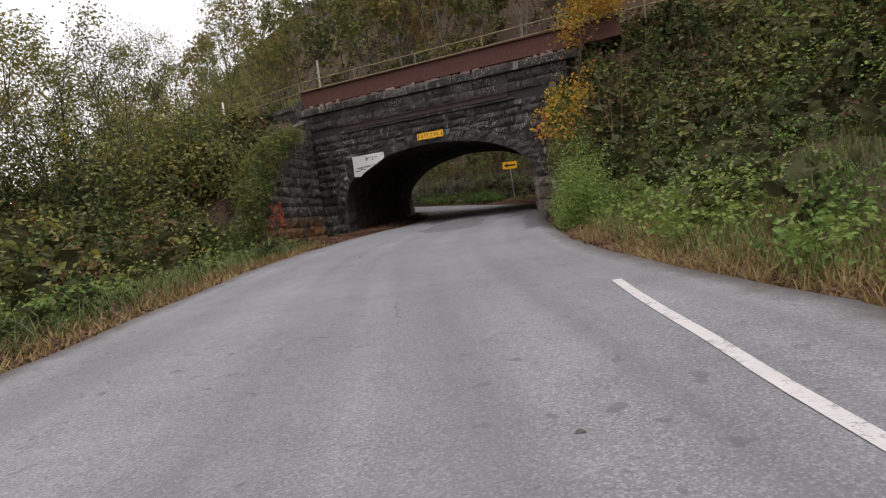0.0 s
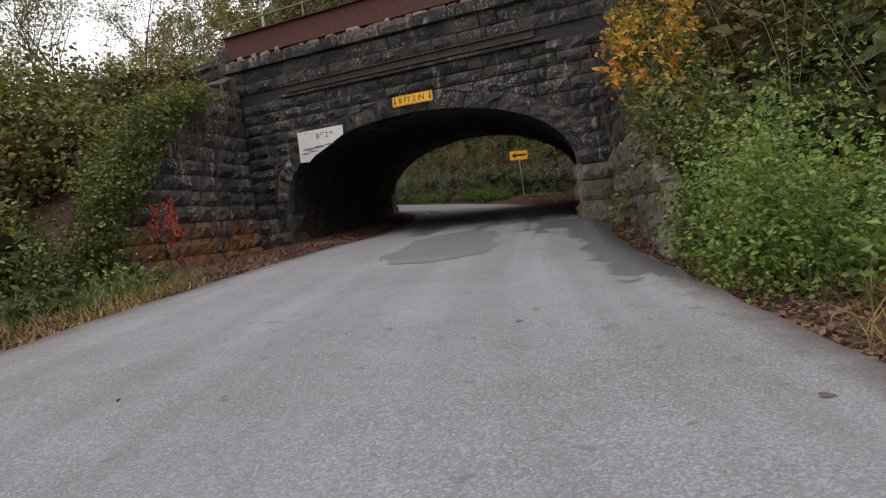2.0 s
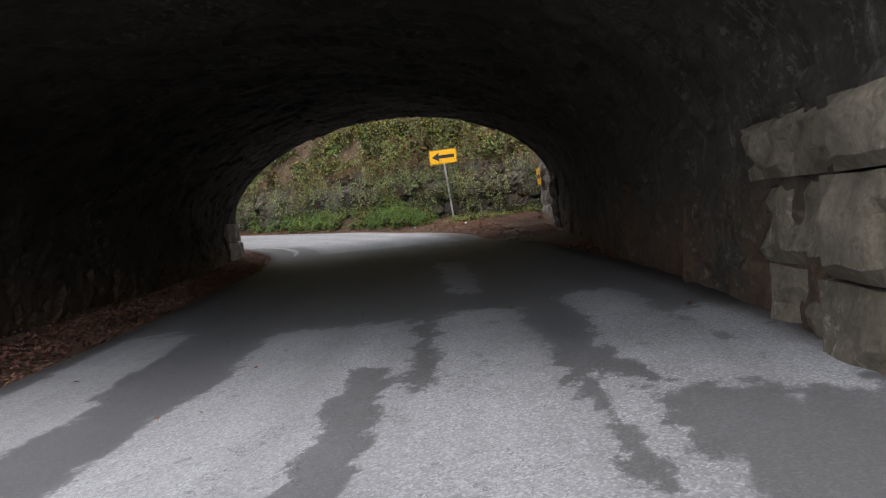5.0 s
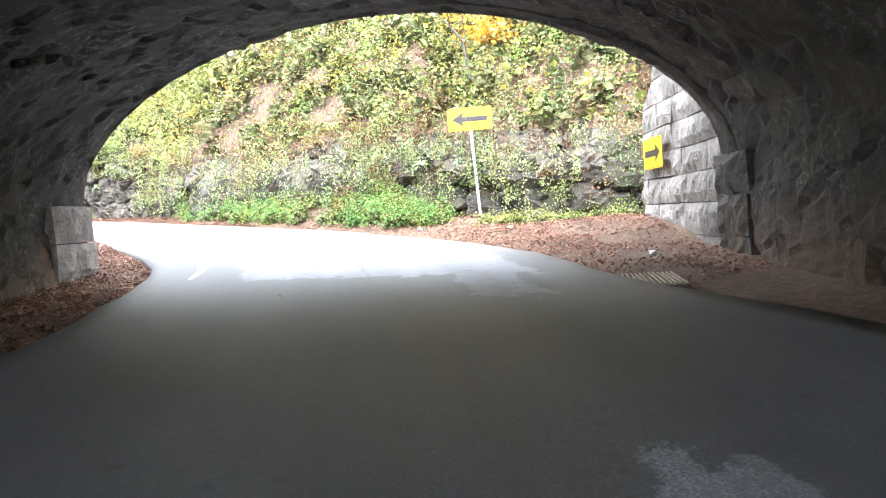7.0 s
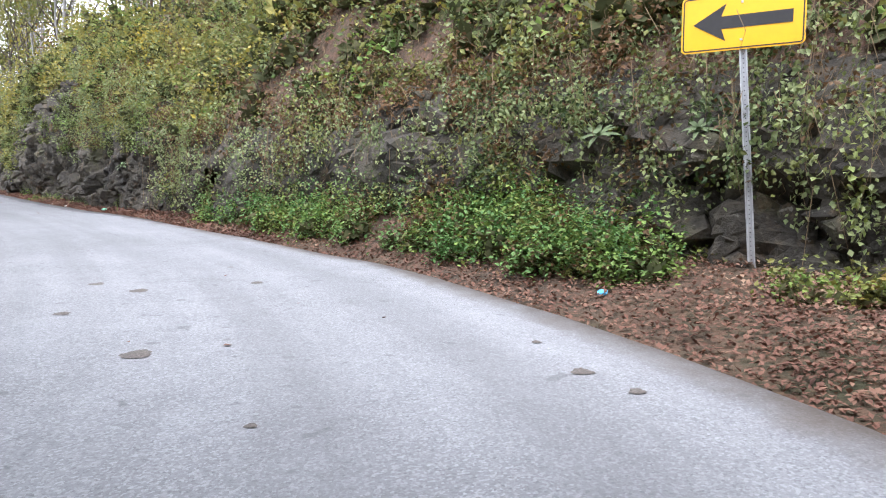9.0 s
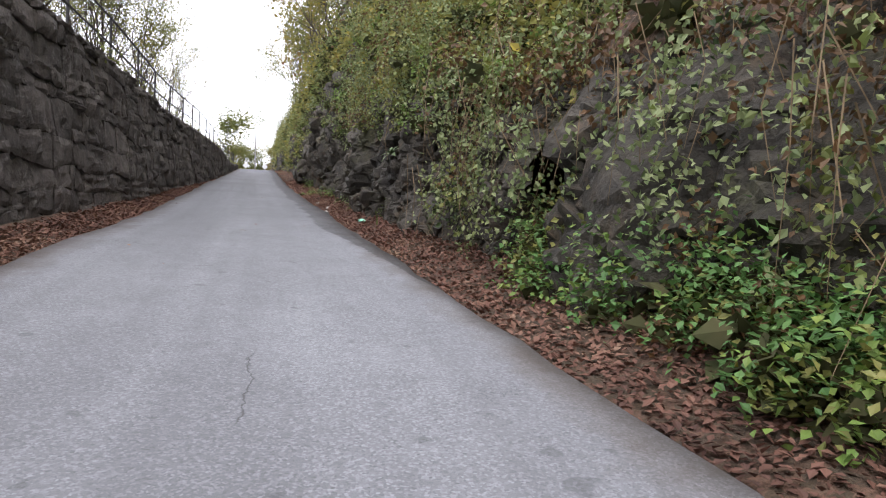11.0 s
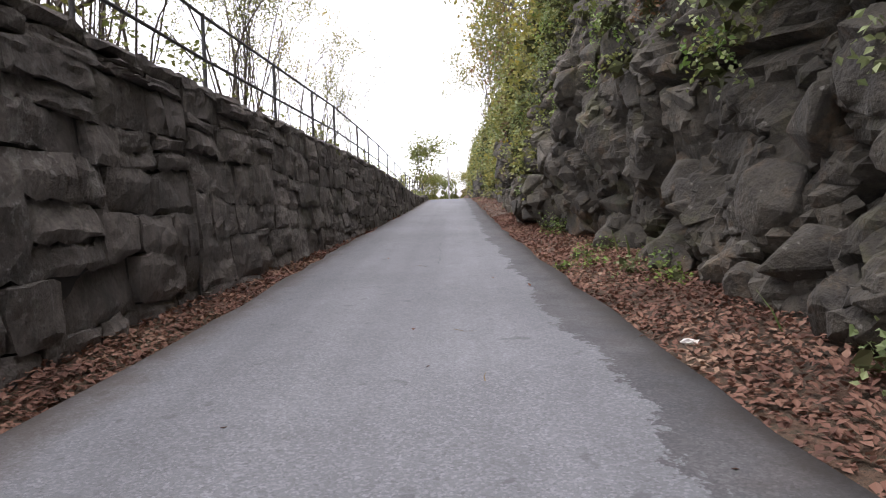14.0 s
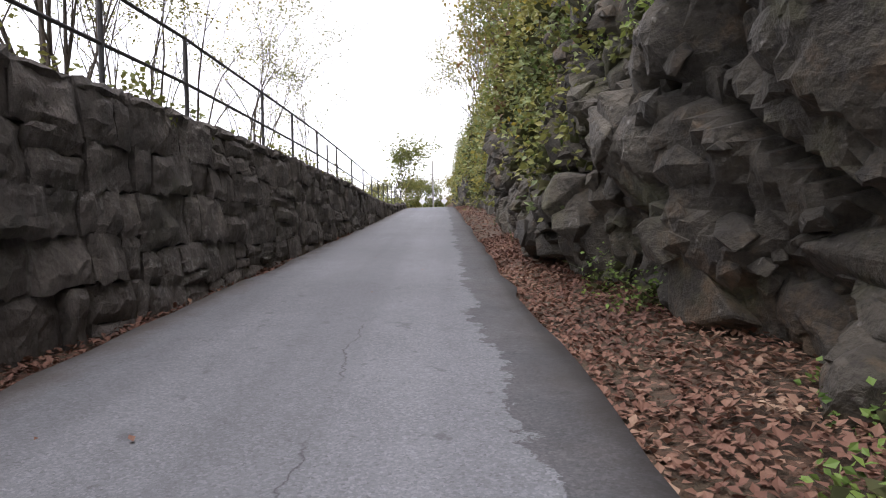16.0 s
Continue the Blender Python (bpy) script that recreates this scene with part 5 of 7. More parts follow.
def face_spot(brng, tree_, x_from, x_to, h_most):
    """A place on a rock face, its outward direction and its height over the road; None where the ray misses."""
    while True:
        k = brng.randrange(len(CLIFF) - 1)
        if x_to < CLIFF[k, 0] < x_from:
            break
    t = CLIFF[k + 1] - CLIFF[k]
    nn = np.array([-t[1], t[0]]) / np.linalg.norm(t)
    nn = nn if nn[1] < 0 else -nn
    p = CLIFF[k] + t * brng.random()
    hz = brng.random() ** 1.1 * min(h_most, cliff_height(p[0]) * 0.95)
    spot = tree_.ray_cast(Vector((*(p + nn * 2.2), float(RZ[((RC - p) ** 2).sum(1).argmin()]) + hz + 0.05)), Vector((*-nn, 0.0)))[0]
    return (spot, Vector((*nn, 0.0)), hz) if spot else None


def block_pose(brng, spot, nn, size, sink):
    turn = Euler((radians(brng.uniform(-20, 20)), radians(brng.uniform(-5, 40)), math.atan2(nn.y, nn.x) + math.pi / 2 + brng.uniform(-0.4, 0.4)))
    return Matrix.LocRotScale(spot - nn * size * sink, turn, Vector((size * brng.uniform(0.9, 1.7), size * brng.uniform(0.6, 1.0), size * brng.uniform(0.6, 1.1))))


brng = random.Random(404)
shapes = [block_shape(500 + k) for k in range(14)]
for k in range(290):
    found = face_spot(brng, ROCKS[1], -14.5, -38.0, 6.5)
    if found:
        spot, nn, hz = found
        most = 0.32 if spot.x > -24.5 else 0.44
        ob = child("rock_block", shapes[brng.randrange(14)], rock_face)
        ob.matrix_basis = block_pose(brng, spot, nn, brng.uniform(0.2, most * 1.1), 0.22)


chips = [block_shape(540 + k, 0.0) for k in range(14)]


def broken_pieces(parent, tree_, n, x_from, x_to, h_most, sizes, label):
    vs, fs = [], []
    for k in range(n):
        found = face_spot(brng, tree_, x_from, x_to, h_most)
        if found:
            me = chips[brng.randrange(14)]
            m = block_pose(brng, found[0], found[1], brng.uniform(*sizes), 0.35)
            o = len(vs)
            vs += [tuple(m @ v.co) for v in me.vertices]
            fs += [tuple(i + o for i in p.vertices) for p in me.polygons]
    tagged(child("broken_rock", mesh_of("broken_rock", vs, fs, M_ROCK), parent, label), kind="stuff")


broken_pieces(rock_face, ROCKS[1], 1900, -13.5, -38.5, 6.0, (0.07, 0.22), "small angular pieces of fractured rock")
broken_pieces(rock_bank, ROCKS[2], 420, 3.0, -13.5, 2.8, (0.08, 0.34), "angular mossy pieces of rock")



# ---- foliage ----
def leaf_quads(p, size, rng, flat=0.35, wide=0.34, hang=0.15):
    """Folded, pointed leaves at the points p; flat: how far they lie level; hang: how far they droop."""
    n = len(p)
    size = np.broadcast_to(np.asarray(size, float), n) * rng.uniform(0.65, 1.35, n)
    a = rng.uniform(0, 2 * np.pi, n)
    d = np.column_stack([np.cos(a), np.sin(a), rng.normal(-hang, 0.55, n)])
    d /= np.linalg.norm(d, axis=1)[:, None]
    up = rng.normal(0, 1, (n, 3)) * (1 - flat) + np.array([0, 0, 1.0]) * flat * 2
    b = np.cross(up, d)
    b /= np.linalg.norm(b, axis=1)[:, None] + 1e-9
    nn = np.cross(d, b)
    s = size[:, None]
    mid = p + d * s * 0.45
    v = np.stack([p, mid + b * s * wide + nn * s * 0.07, p + d * s - nn * s * 0.1, mid - b * s * wide + nn * s * 0.07], 1).reshape(-1, 3)
    return v, np.arange(4 * n).reshape(-1, 4)


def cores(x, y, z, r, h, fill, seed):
    """Shade within each clump as colour: large dark leaves and twig fans well inside."""
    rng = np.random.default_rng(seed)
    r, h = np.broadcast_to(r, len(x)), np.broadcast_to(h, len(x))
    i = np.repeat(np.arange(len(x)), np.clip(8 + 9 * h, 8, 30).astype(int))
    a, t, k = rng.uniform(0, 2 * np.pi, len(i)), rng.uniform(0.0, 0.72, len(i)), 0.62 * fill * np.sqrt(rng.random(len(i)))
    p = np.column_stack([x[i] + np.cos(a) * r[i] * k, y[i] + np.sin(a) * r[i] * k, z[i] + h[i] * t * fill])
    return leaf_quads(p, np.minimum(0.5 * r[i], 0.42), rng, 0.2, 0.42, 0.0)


def foliage(name, p, size, material, label, seed, category="plants", parent=None, core=None, **how):
    size = np.asarray(size) * (LEAF if category == "plants" and not parent else 1.0)
    v, q = leaf_quads(np.asarray(p, float), size, np.random.default_rng(seed), **how)
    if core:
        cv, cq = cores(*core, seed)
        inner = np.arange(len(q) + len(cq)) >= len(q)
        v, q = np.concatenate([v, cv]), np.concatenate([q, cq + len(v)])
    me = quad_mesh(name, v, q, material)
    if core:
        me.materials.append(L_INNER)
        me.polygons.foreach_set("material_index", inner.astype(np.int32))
    if parent:
        return child(name, me, parent, label)
    return tagged(new(name, me), label, category, kind="stuff")


DENSITY, LEAF = 0.54, 1.1  # leaves of a clump, and their size


def clump_points(cx, cy, cz, r, h, count, rng):
    """Points in the outer part of lumps that stand on (cx, cy, cz)."""
    n = np.broadcast_to(int(count * DENSITY), len(cx))
    i = np.repeat(np.arange(len(cx)), n)
    a, t = rng.uniform(0, 2 * np.pi, len(i)), rng.uniform(-0.25, 1, len(i))
    k = rng.uniform(0.45, 1.05, len(i)) ** 0.6
    w = np.sqrt(np.clip(1 - np.clip(t, 0, 1) ** 2, 0.03, 1))
    r, h = np.broadcast_to(r, len(cx)), np.broadcast_to(h, len(cx))
    lump = 1 + 0.3 * np.sin(a * 3 + i) * np.sin(t * 5 + i * 1.7)
    return np.column_stack([cx[i] + np.cos(a) * w * r[i] * k * lump, cy[i] + np.sin(a) * w * r[i] * k * lump, cz[i] + h[i] * np.clip(0.12 + 0.88 * t * k * lump, -0.05, 1.3)])


def mixed(name, x, y, z, r, h, count, size, mix, label, seed, fill=0.78, **how):
    """Clumps of several kinds of plants side by side: mix holds (material, share, word for the label)."""
    rng = np.random.default_rng(seed)
    kind = np.searchsorted(np.cumsum([m[1] for m in mix]), rng.random(len(x)) * sum(m[1] for m in mix))
    r, h, z = (np.broadcast_to(np.asarray(v, float), len(x)) for v in (r, h, z))
    for k, (material, _, word) in enumerate(mix):
        i = kind == k
        if i.any():
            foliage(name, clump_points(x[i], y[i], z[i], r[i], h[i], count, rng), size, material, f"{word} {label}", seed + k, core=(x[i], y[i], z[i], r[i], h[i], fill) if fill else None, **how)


def spread(n, xr, yr, keep, seed, mask_scale=0.0, mask=0.45):
    """Random places in a rectangle that pass keep(x, y), with bare gaps by noise."""
    rng = np.random.default_rng(seed)
    x, y = rng.uniform(*xr, n), rng.uniform(*yr, n)
    ok = keep(x, y)
    if mask_scale:
        ok &= fnoise(x, y, mask_scale, seed) > mask
    return x[ok], y[ok], rng


def road_sides(x, y):
    """Distances beyond the left and the right edge of the road."""
    _, k = side_of(RC, x, y)
    across = RR[k] - RL[k]
    w = np.linalg.norm(across, axis=1)
    u = ((x - RL[k, 0]) * across[:, 0] + (y - RL[k, 1]) * across[:, 1]) / w**2
    return np.clip(-u, 0, None) * w, np.clip(u - 1, 0, None) * w


def north_of_cliff(x, y):
    return side_of(CLIFF, x, y)[0]


def blades(name, x, y, height, material, label, seed, lean=0.5, width=0.012):
    """Grass: thin bent blades from the ground."""
    rng = np.random.default_rng(seed)
    n = len(x)
    h = height * rng.uniform(0.5, 1.3, n)
    a = rng.uniform(0, 2 * np.pi, n)
    d = np.column_stack([np.cos(a), np.sin(a)])
    sx = np.column_stack([-d[:, 1], d[:, 0]]) * width * rng.uniform(0.7, 1.6, n)[:, None]
    z = ground_at(x, y) - 0.03
    l1, l2 = lean * 0.25 * h * rng.uniform(0.2, 1.2, n), lean * 0.95 * h * rng.uniform(0.3, 1.3, n)
    b = np.column_stack([x, y])
    rows = [np.column_stack([b - sx, z]), np.column_stack([b + sx, z]), np.column_stack([b + d * l1[:, None] + sx * 0.8, z + h * 0.55]), np.column_stack([b + d * l1[:, None] - sx * 0.8, z + h * 0.55]), np.column_stack([b + d * l2[:, None] + sx * 0.15, z + h]), np.column_stack([b + d * l2[:, None] - sx * 0.15, z + h])]
    v = np.stack(rows, 1).reshape(-1, 3)
    o = np.arange(n)[:, None] * 6
    q = np.concatenate([o + [0, 1, 2, 3], o + [3, 2, 4, 5]])
    return tagged(new(name, quad_mesh(name, v, q, material)), label, "grass", kind="stuff")


def stems(name, base, tip, radius, material, label, seed, bend=0.25):
    """Thin bent stems, three-sided."""
    rng = np.random.default_rng(seed)
    n = len(base)
    mid = (base + tip) / 2 + rng.normal(0, bend, (n, 3)) * np.linalg.norm(tip - base, axis=1)[:, None] * 0.5
    vs, off = [], []
    for c, f in ((base, 1.0), (mid, 0.75), (tip, 0.35)):
        for k in range(3):
            w = 2 * math.pi * k / 3
            vs.append(c + np.array([math.cos(w), math.sin(w), 0.3 * math.sin(w + 1)]) * radius * f)
    v = np.stack(vs, 1).reshape(-1, 3)
    o = np.arange(n)[:, None] * 9
    q = np.concatenate([o + [r * 3 + k, r * 3 + (k + 1) % 3, r * 3 + 3 + (k + 1) % 3, r * 3 + 3 + k] for r in range(2) for k in range(3)])
    return tagged(new(name, quad_mesh(name, v, q, material)), label, "plants", kind="stuff")


def along_edge(side, n, keep, d0, d1, seed, mask_scale=0.0, mask=0.4):
    """Random places beside one edge of the road, d0 to d1 metres out, where keep(edge point) holds."""
    rng = np.random.default_rng(seed)
    edge, other = (RL, RR) if side == "left" else (RR, RL)
    ok = np.nonzero(keep(edge[:, 0], edge[:, 1]))[0]
    ok = ok[ok < len(edge) - 1]
    w = np.linalg.norm(edge[ok + 1] - edge[ok], axis=1)
    k = rng.choice(ok, n, p=w / w.sum())
    f = rng.random((n, 1))
    p = edge[k] + (edge[k + 1] - edge[k]) * f
    out = edge[k] - other[k]
    t = edge[k + 1] - edge[k]
    nn = np.column_stack([t[:, 1], -t[:, 0]])
    nn *= (np.sign((nn * out).sum(1)) / np.linalg.norm(nn, axis=1))[:, None]
    p = p + nn * rng.uniform(d0, d1, (n, 1))
    good = np.ones(n, bool) if not mask_scale else fnoise(p[:, 0], p[:, 1], mask_scale, seed) > mask
    return p[good, 0], p[good, 1], rng


before = lambda x, y: (y < 0.5) & (y > -36)  # noqa: E731
# -- left bank and verge, south of the bridge
lw = lambda x, y: (x < left_wing_x(y) - 0.5)  # noqa: E731
BANK_MIX = [(L_SHRUB, 0.34, "autumn-coloured"), (L_LIGHT, 0.30, "yellow-green"), (L_BROWN, 0.17, "withered brown"), (L_DARK, 0.19, "dark green")]
x, y, rng = spread(850, (-26, 0), (-15, 1.5), lambda x, y: lw(x, y) & (ground_at(x, y) > -0.4), 31, 0.3, 0.38)
z = ground_at(x, y)
r = rng.uniform(0.35, 0.95, len(x))
mixed("bank_shrubs", x, y, z, r, r * rng.uniform(0.9, 2.8, len(x)), 195, 0.14, BANK_MIX, "shrubs on the embankment", 32)
base = np.column_stack([x, y, z])[:500]
stems("bank_stems", base, base + rng.normal(0, 0.8, base.shape) + (0, 0, 1.5), 0.008, M_STEM, "dry brown stems among the shrubs", 33)

# tall growth on the embankment's slope and top
x, y, rng = spread(480, (-44, -5), (-7.5, 4.5), lambda x, y: (x < left_wing_x(y) - 1.2) & ((x < -11.5) | (y < -4.5)), 160, 0.22, 0.36)
r = rng.uniform(0.8, 1.6, len(x))
mixed("embankment_thicket", x, y, ground_at(x, y) - 0.2, r, r * rng.uniform(1.0, 3.0, len(x)), 240, 0.20, BANK_MIX, "thicket on the railway embankment", 161)
base = np.column_stack([x, y, ground_at(x, y)])[::2]
stems("embankment_stems", base, base + rng.normal(0, 1.3, base.shape) + (0, 0, 3.0), 0.012, M_BARK, "reddish-brown stems in the thicket", 162)
x, y, rng = spread(900, (-30, -3), (-14, 0), lambda x, y: x < left_wing_x(y) - 1.6, 163, 0.3, 0.45)
r = rng.uniform(0.4, 0.9, len(x))
foliage("brown_brush", clump_points(x, y, ground_at(x, y), r, r * rng.uniform(1.2, 2.4, len(x)), 70, rng), 0.11, L_BROWN, "withered brown brush on the embankment", 164)

# low wood that closes the view beyond the verge
x, y, rng = spread(170, (-46, -13), (-22, -3), lambda x, y: x < 0, 168)
r = rng.uniform(1.1, 2.2, len(x))
mixed("left_wood", x, y, ground_at(x, y) - 0.2, r, r * rng.uniform(1.3, 2.6, len(x)), 300, 0.25, BANK_MIX, "tall bushes beyond the verge", 169)

# tall bushes between the verge and the wing wall
rng = np.random.default_rng(240)
x = np.concatenate([rng.uniform(-12.5, -3.6, 26), rng.uniform(-22, -11, 14)])
y = np.concatenate([rng.uniform(-11.0, -3.2, 26), rng.uniform(-13.0, -4.0, 14)])
top = np.interp(x, [-20, -12, -6, -3], [8.6, 7.4, 6.8, 5.2]) + rng.uniform(-1.3, 0.5, len(x))
z = ground_at(x, y)
r = rng.uniform(1.0, 1.75, len(x))
mixed("tall_bushes", x, y, z - 0.1, r, np.clip(top - z, 1.5, 6.0), 1500, 0.15, [(L_LIGHT, 0.45, "yellow-green"), (L_SHRUB, 0.35, "autumn-coloured"), (L_DARK, 0.20, "dark green")], "bushes as tall as the bridge", 241)
base = np.repeat(np.column_stack([x, y, z]), 5, 0)
stems("tall_bush_stems", base, base + rng.normal(0, 0.7, base.shape) * (1, 1, 0) + np.column_stack([np.zeros(len(base)), np.zeros(len(base)), np.repeat(np.clip(top - z, 1.5, 6.0), 5) * 0.9]), 0.016, M_BARK, "dark bare stems of the tall bushes", 242, 0.15)

rng = np.random.default_rng(250)
x, y = rng.uniform(-5.5, -1.9, 46), rng.uniform(-12.0, -7.4, 46)
x = np.minimum(x, -1.6 - 0.1 * (y + 8))
r = rng.uniform(0.4, 0.8, 46)
mixed("wing_end_bushes", x, y, ground_at(x, y) - 0.05, r, np.interp(x, [-5.5, -1.5], [2.6, 1.2]) * rng.uniform(0.6, 1.15, 46), 330, 0.095, [(L_WEED, 0.35, "green"), (L_SHRUB, 0.35, "autumn-coloured"), (L_DARK, 0.15, "dark green"), (L_LIGHT, 0.15, "yellow-green")], "bushes at the end of the dark wing wall", 251)

# vines that hang over the left wing wall
rng = np.random.default_rng(34)
u = np.concatenate([rng.uniform(3.0, 5.4, 36), rng.uniform(5.4, 9.4, 105)])
zz = np.array([rng.uniform(min(left_top(a), float(np.interp(a, [2.2, 4.4, 6.2, 7.9], [5.0, 4.2, 2.4, -0.5]))), left_top(a) + 0.1) for a in u])
c = np.array([left_face.at(a, rng.uniform(0.0, 0.35), b) for a, b in zip(u, zz)])
foliage("wall_vines", clump_points(c[:, 0], c[:, 1], c[:, 2] - 0.2, rng.uniform(0.25, 0.7, len(c)), rng.uniform(0.4, 1.0, len(c)), 190, rng), 0.085, L_SHRUB, "vines hanging over the dark wing wall", 35, hang=0.5)
c = np.array([left_face.at(a, rng.uniform(-0.6, 0.5), left_top(a) + rng.uniform(-0.4, 0.1)) for a in rng.uniform(2.8, 7.5, 60)])
foliage("wall_top_shrub", clump_points(c[:, 0], c[:, 1], c[:, 2], rng.uniform(0.3, 0.6, len(c)), rng.uniform(0.3, 0.7, len(c)), 190, rng), 0.085, L_LIGHT, "yellow-green shrub on top of the wing wall", 36)
tops = np.array([left_face.at(a, 0.14, left_top(a) + 0.1) for a in rng.uniform(1.0, 8.5, 90)])
stems("hanging_stems", tops, tops + np.column_stack([rng.uniform(0, 0.2, 90), rng.uniform(-0.2, 0.2, 90), -rng.uniform(0.5, 2.2, 90)]), 0.009, M_STEM, "dry stems hanging down the wall", 37, 0.12)

x, y, rng = along_edge("left", 15000, lambda x, y: (y < -7.5) & (y > -34), 0.5, 5.5, 38, 0.5, 0.3)
blades("verge_grass", x, y, 0.34, L_GRASS, "green grass on the verge", 39, 1.0, 0.008)
x, y, rng = along_edge("left", 700, lambda x, y: (y < -8) & (y > -34), 1.0, 6.5, 40, 0.4, 0.36)
r = rng.uniform(0.2, 0.5, len(x))
mixed("verge_weeds", x, y, ground_at(x, y), r, r * rng.uniform(0.8, 2.2, len(x)), 95, 0.09, [(L_WEED, 0.5, "bright green"), (L_DARK, 0.25, "dark green"), (L_LIGHT, 0.25, "yellowing")], "weeds along the verge", 41)
x, y, rng = along_edge("left", 330, lambda x, y: (y < -7) & (y > -36), 3.6, 14.0, 42)
r = rng.uniform(0.6, 1.35, len(x))
ok = lw(x, y) | (y < -9.5)
x, y, r = x[ok], y[ok], r[ok]
mixed("left_thicket", x, y, ground_at(x, y), r, r * rng.uniform(0.9, 2.7, len(x)), 250, 0.15, BANK_MIX, "tangled thicket beside the verge", 43)
base = np.column_stack([x, y, ground_at(x, y)])
stems("thicket_stems", base, base + rng.normal(0, 0.9, base.shape) + (0, 0, 2.2), 0.009, M_STEM, "brown stems of the thicket", 44)
x, y, rng = along_edge("left", 6500, lambda x, y: (y < -8.5) & (y > -36), 0.05, 0.9, 45, 0.8, 0.45)
blades("edge_grass", x, y, 0.17, L_DRY, "short dry grass at the road's edge", 46, 1.0, 0.010)

# -- right bank
rw = lambda x, y: (x > right_wing_x(y) + 0.15)  # noqa: E731
beyond = lambda x, y: (rw(x, y) & (ground_at(x, y) > 1.0)) | (y < -8.8)  # noqa: E731
x, y, rng = along_edge("right", 760, before, 1.7, 12.5, 50, 0.5, 0.36)
ok = beyond(x, y)
x, y = x[ok], y[ok]
r = rng.uniform(0.25, 0.85, len(x))
mixed("bank_weeds", x, y, ground_at(x, y), r, r * rng.uniform(0.7, 2.6, len(x)), 225, 0.069, [(L_WEED, 0.68, "bright green"), (L_DARK, 0.14, "dark green"), (L_LIGHT, 0.13, "yellowing"), (L_BROWN, 0.05, "withered")], "leafy weeds on the bank", 51, flat=0.55)
x, y, rng = along_edge("right", 480, before, 6.5, 24.0, 52, 0.3, 0.27)
ok = beyond(x, y)
x, y = x[ok], y[ok]
r = rng.uniform(0.6, 1.3, len(x))
mixed("upper_bank_shrubs", x, y, ground_at(x, y), r, r * rng.uniform(0.9, 2.8, len(x)), 180, 0.17, [(L_SHRUB, 0.32, "autumn-coloured"), (L_DARK, 0.2, "dark green"), (L_BROWN, 0.1, "withered brown"), (L_LIGHT, 0.16, "yellow-green"), (L_WEED, 0.22, "green")], "shrubs high on the bank", 53, fill=0.6)
base = np.column_stack([x, y, ground_at(x, y)])
stems("upper_bank_stems", base, base + rng.normal(0, 1.0, base.shape) + (0, 0, 2.3), 0.010, M_STEM, "brown stems among the shrubs", 54)
x, y, rng = along_edge("right", 22000, lambda x, y: (y < -8.0) & (y > -34), 0.15, 2.4, 55, 0.8, 0.40)
blades("dry_grass", x, y, 0.26, L_DRY, "dry tan grass along the road", 56, 1.5, 0.005)
x, y, rng = along_edge("right", 12000, lambda x, y: (y < -8.4) & (y > -34), 0.6, 4.5, 57, 0.6, 0.40)
blades("tall_grass", x, y, 0.42, L_GRASS, "green grass on the bank", 58, 1.0, 0.006)
x, y, rng = along_edge("right", 260, lambda x, y: (y < -8.8) & (y > -30), 0.9, 2.6, 156, 0.6, 0.35)
r = rng.uniform(0.15, 0.4, len(x))
foliage("bank_foot_weeds", clump_points(x, y, ground_at(x, y), r, r * 2.0, 90, rng), 0.09, L_WEED, "weeds between the dry grass", 157)
c = np.column_stack([11.05 + rng.uniform(0.0, 1.1, 90), rng.uniform(-10.8, -8.5, 90)])
c[:, 0] += 0.33 * (-8.6 - c[:, 1])
foliage("wing_end_weeds", clump_points(c[:, 0], c[:, 1], ground_at(c[:, 0], c[:, 1]), 0.36, rng.uniform(0.7, 2.1, 90), 260, rng), 0.055, L_WEED, "tall weeds over the end of the wing wall", 158)
rng = np.random.default_rng(59)
u = np.concatenate([rng.uniform(2.4, 7.0, 120), rng.uniform(6.6, 9.6, 110)])
c = np.array([(8.65 + 0.262 * a + rng.uniform(0.0, 0.9), 0.6 - 0.966 * a, right_top(a) + rng.uniform(-0.35, 0.4) + (0.5 if a < 2 else 0)) for a in u])
foliage("wing_top_weeds", clump_points(c[:, 0], c[:, 1], c[:, 2] - 0.2, rng.uniform(0.25, 0.55, len(c)), rng.uniform(0.4, 1.0, len(c)), 160, rng), 0.08, L_SHRUB, "weeds and shrubs leaning over the pale wing wall", 60, hang=0.35)
base = c[:90]
stems("wing_stems", base, base + rng.normal(0, 0.3, base.shape) + np.column_stack([np.full(90, -0.5), np.zeros(90), rng.uniform(-0.8, 0.9, 90)]), 0.008, M_STEM, "thin dry stems over the wall", 61)

# bushes high above the bank
x, y, rng = spread(190, (17, 38), (-30, -3), lambda x, y: road_sides(x, y)[1] > 7, 172)
r = rng.uniform(0.9, 1.7, len(x))
mixed("high_bank_bushes", x, y, ground_at(x, y) - 0.1, r, r * rng.uniform(1.0, 2.4, len(x)), 250, 0.20, [(L_SHRUB, 0.3, "autumn-coloured"), (L_DARK, 0.4, "dark green"), (L_LIGHT, 0.15, "yellow-green"), (L_BROWN, 0.15, "withered")], "bushes high above the bank", 173)

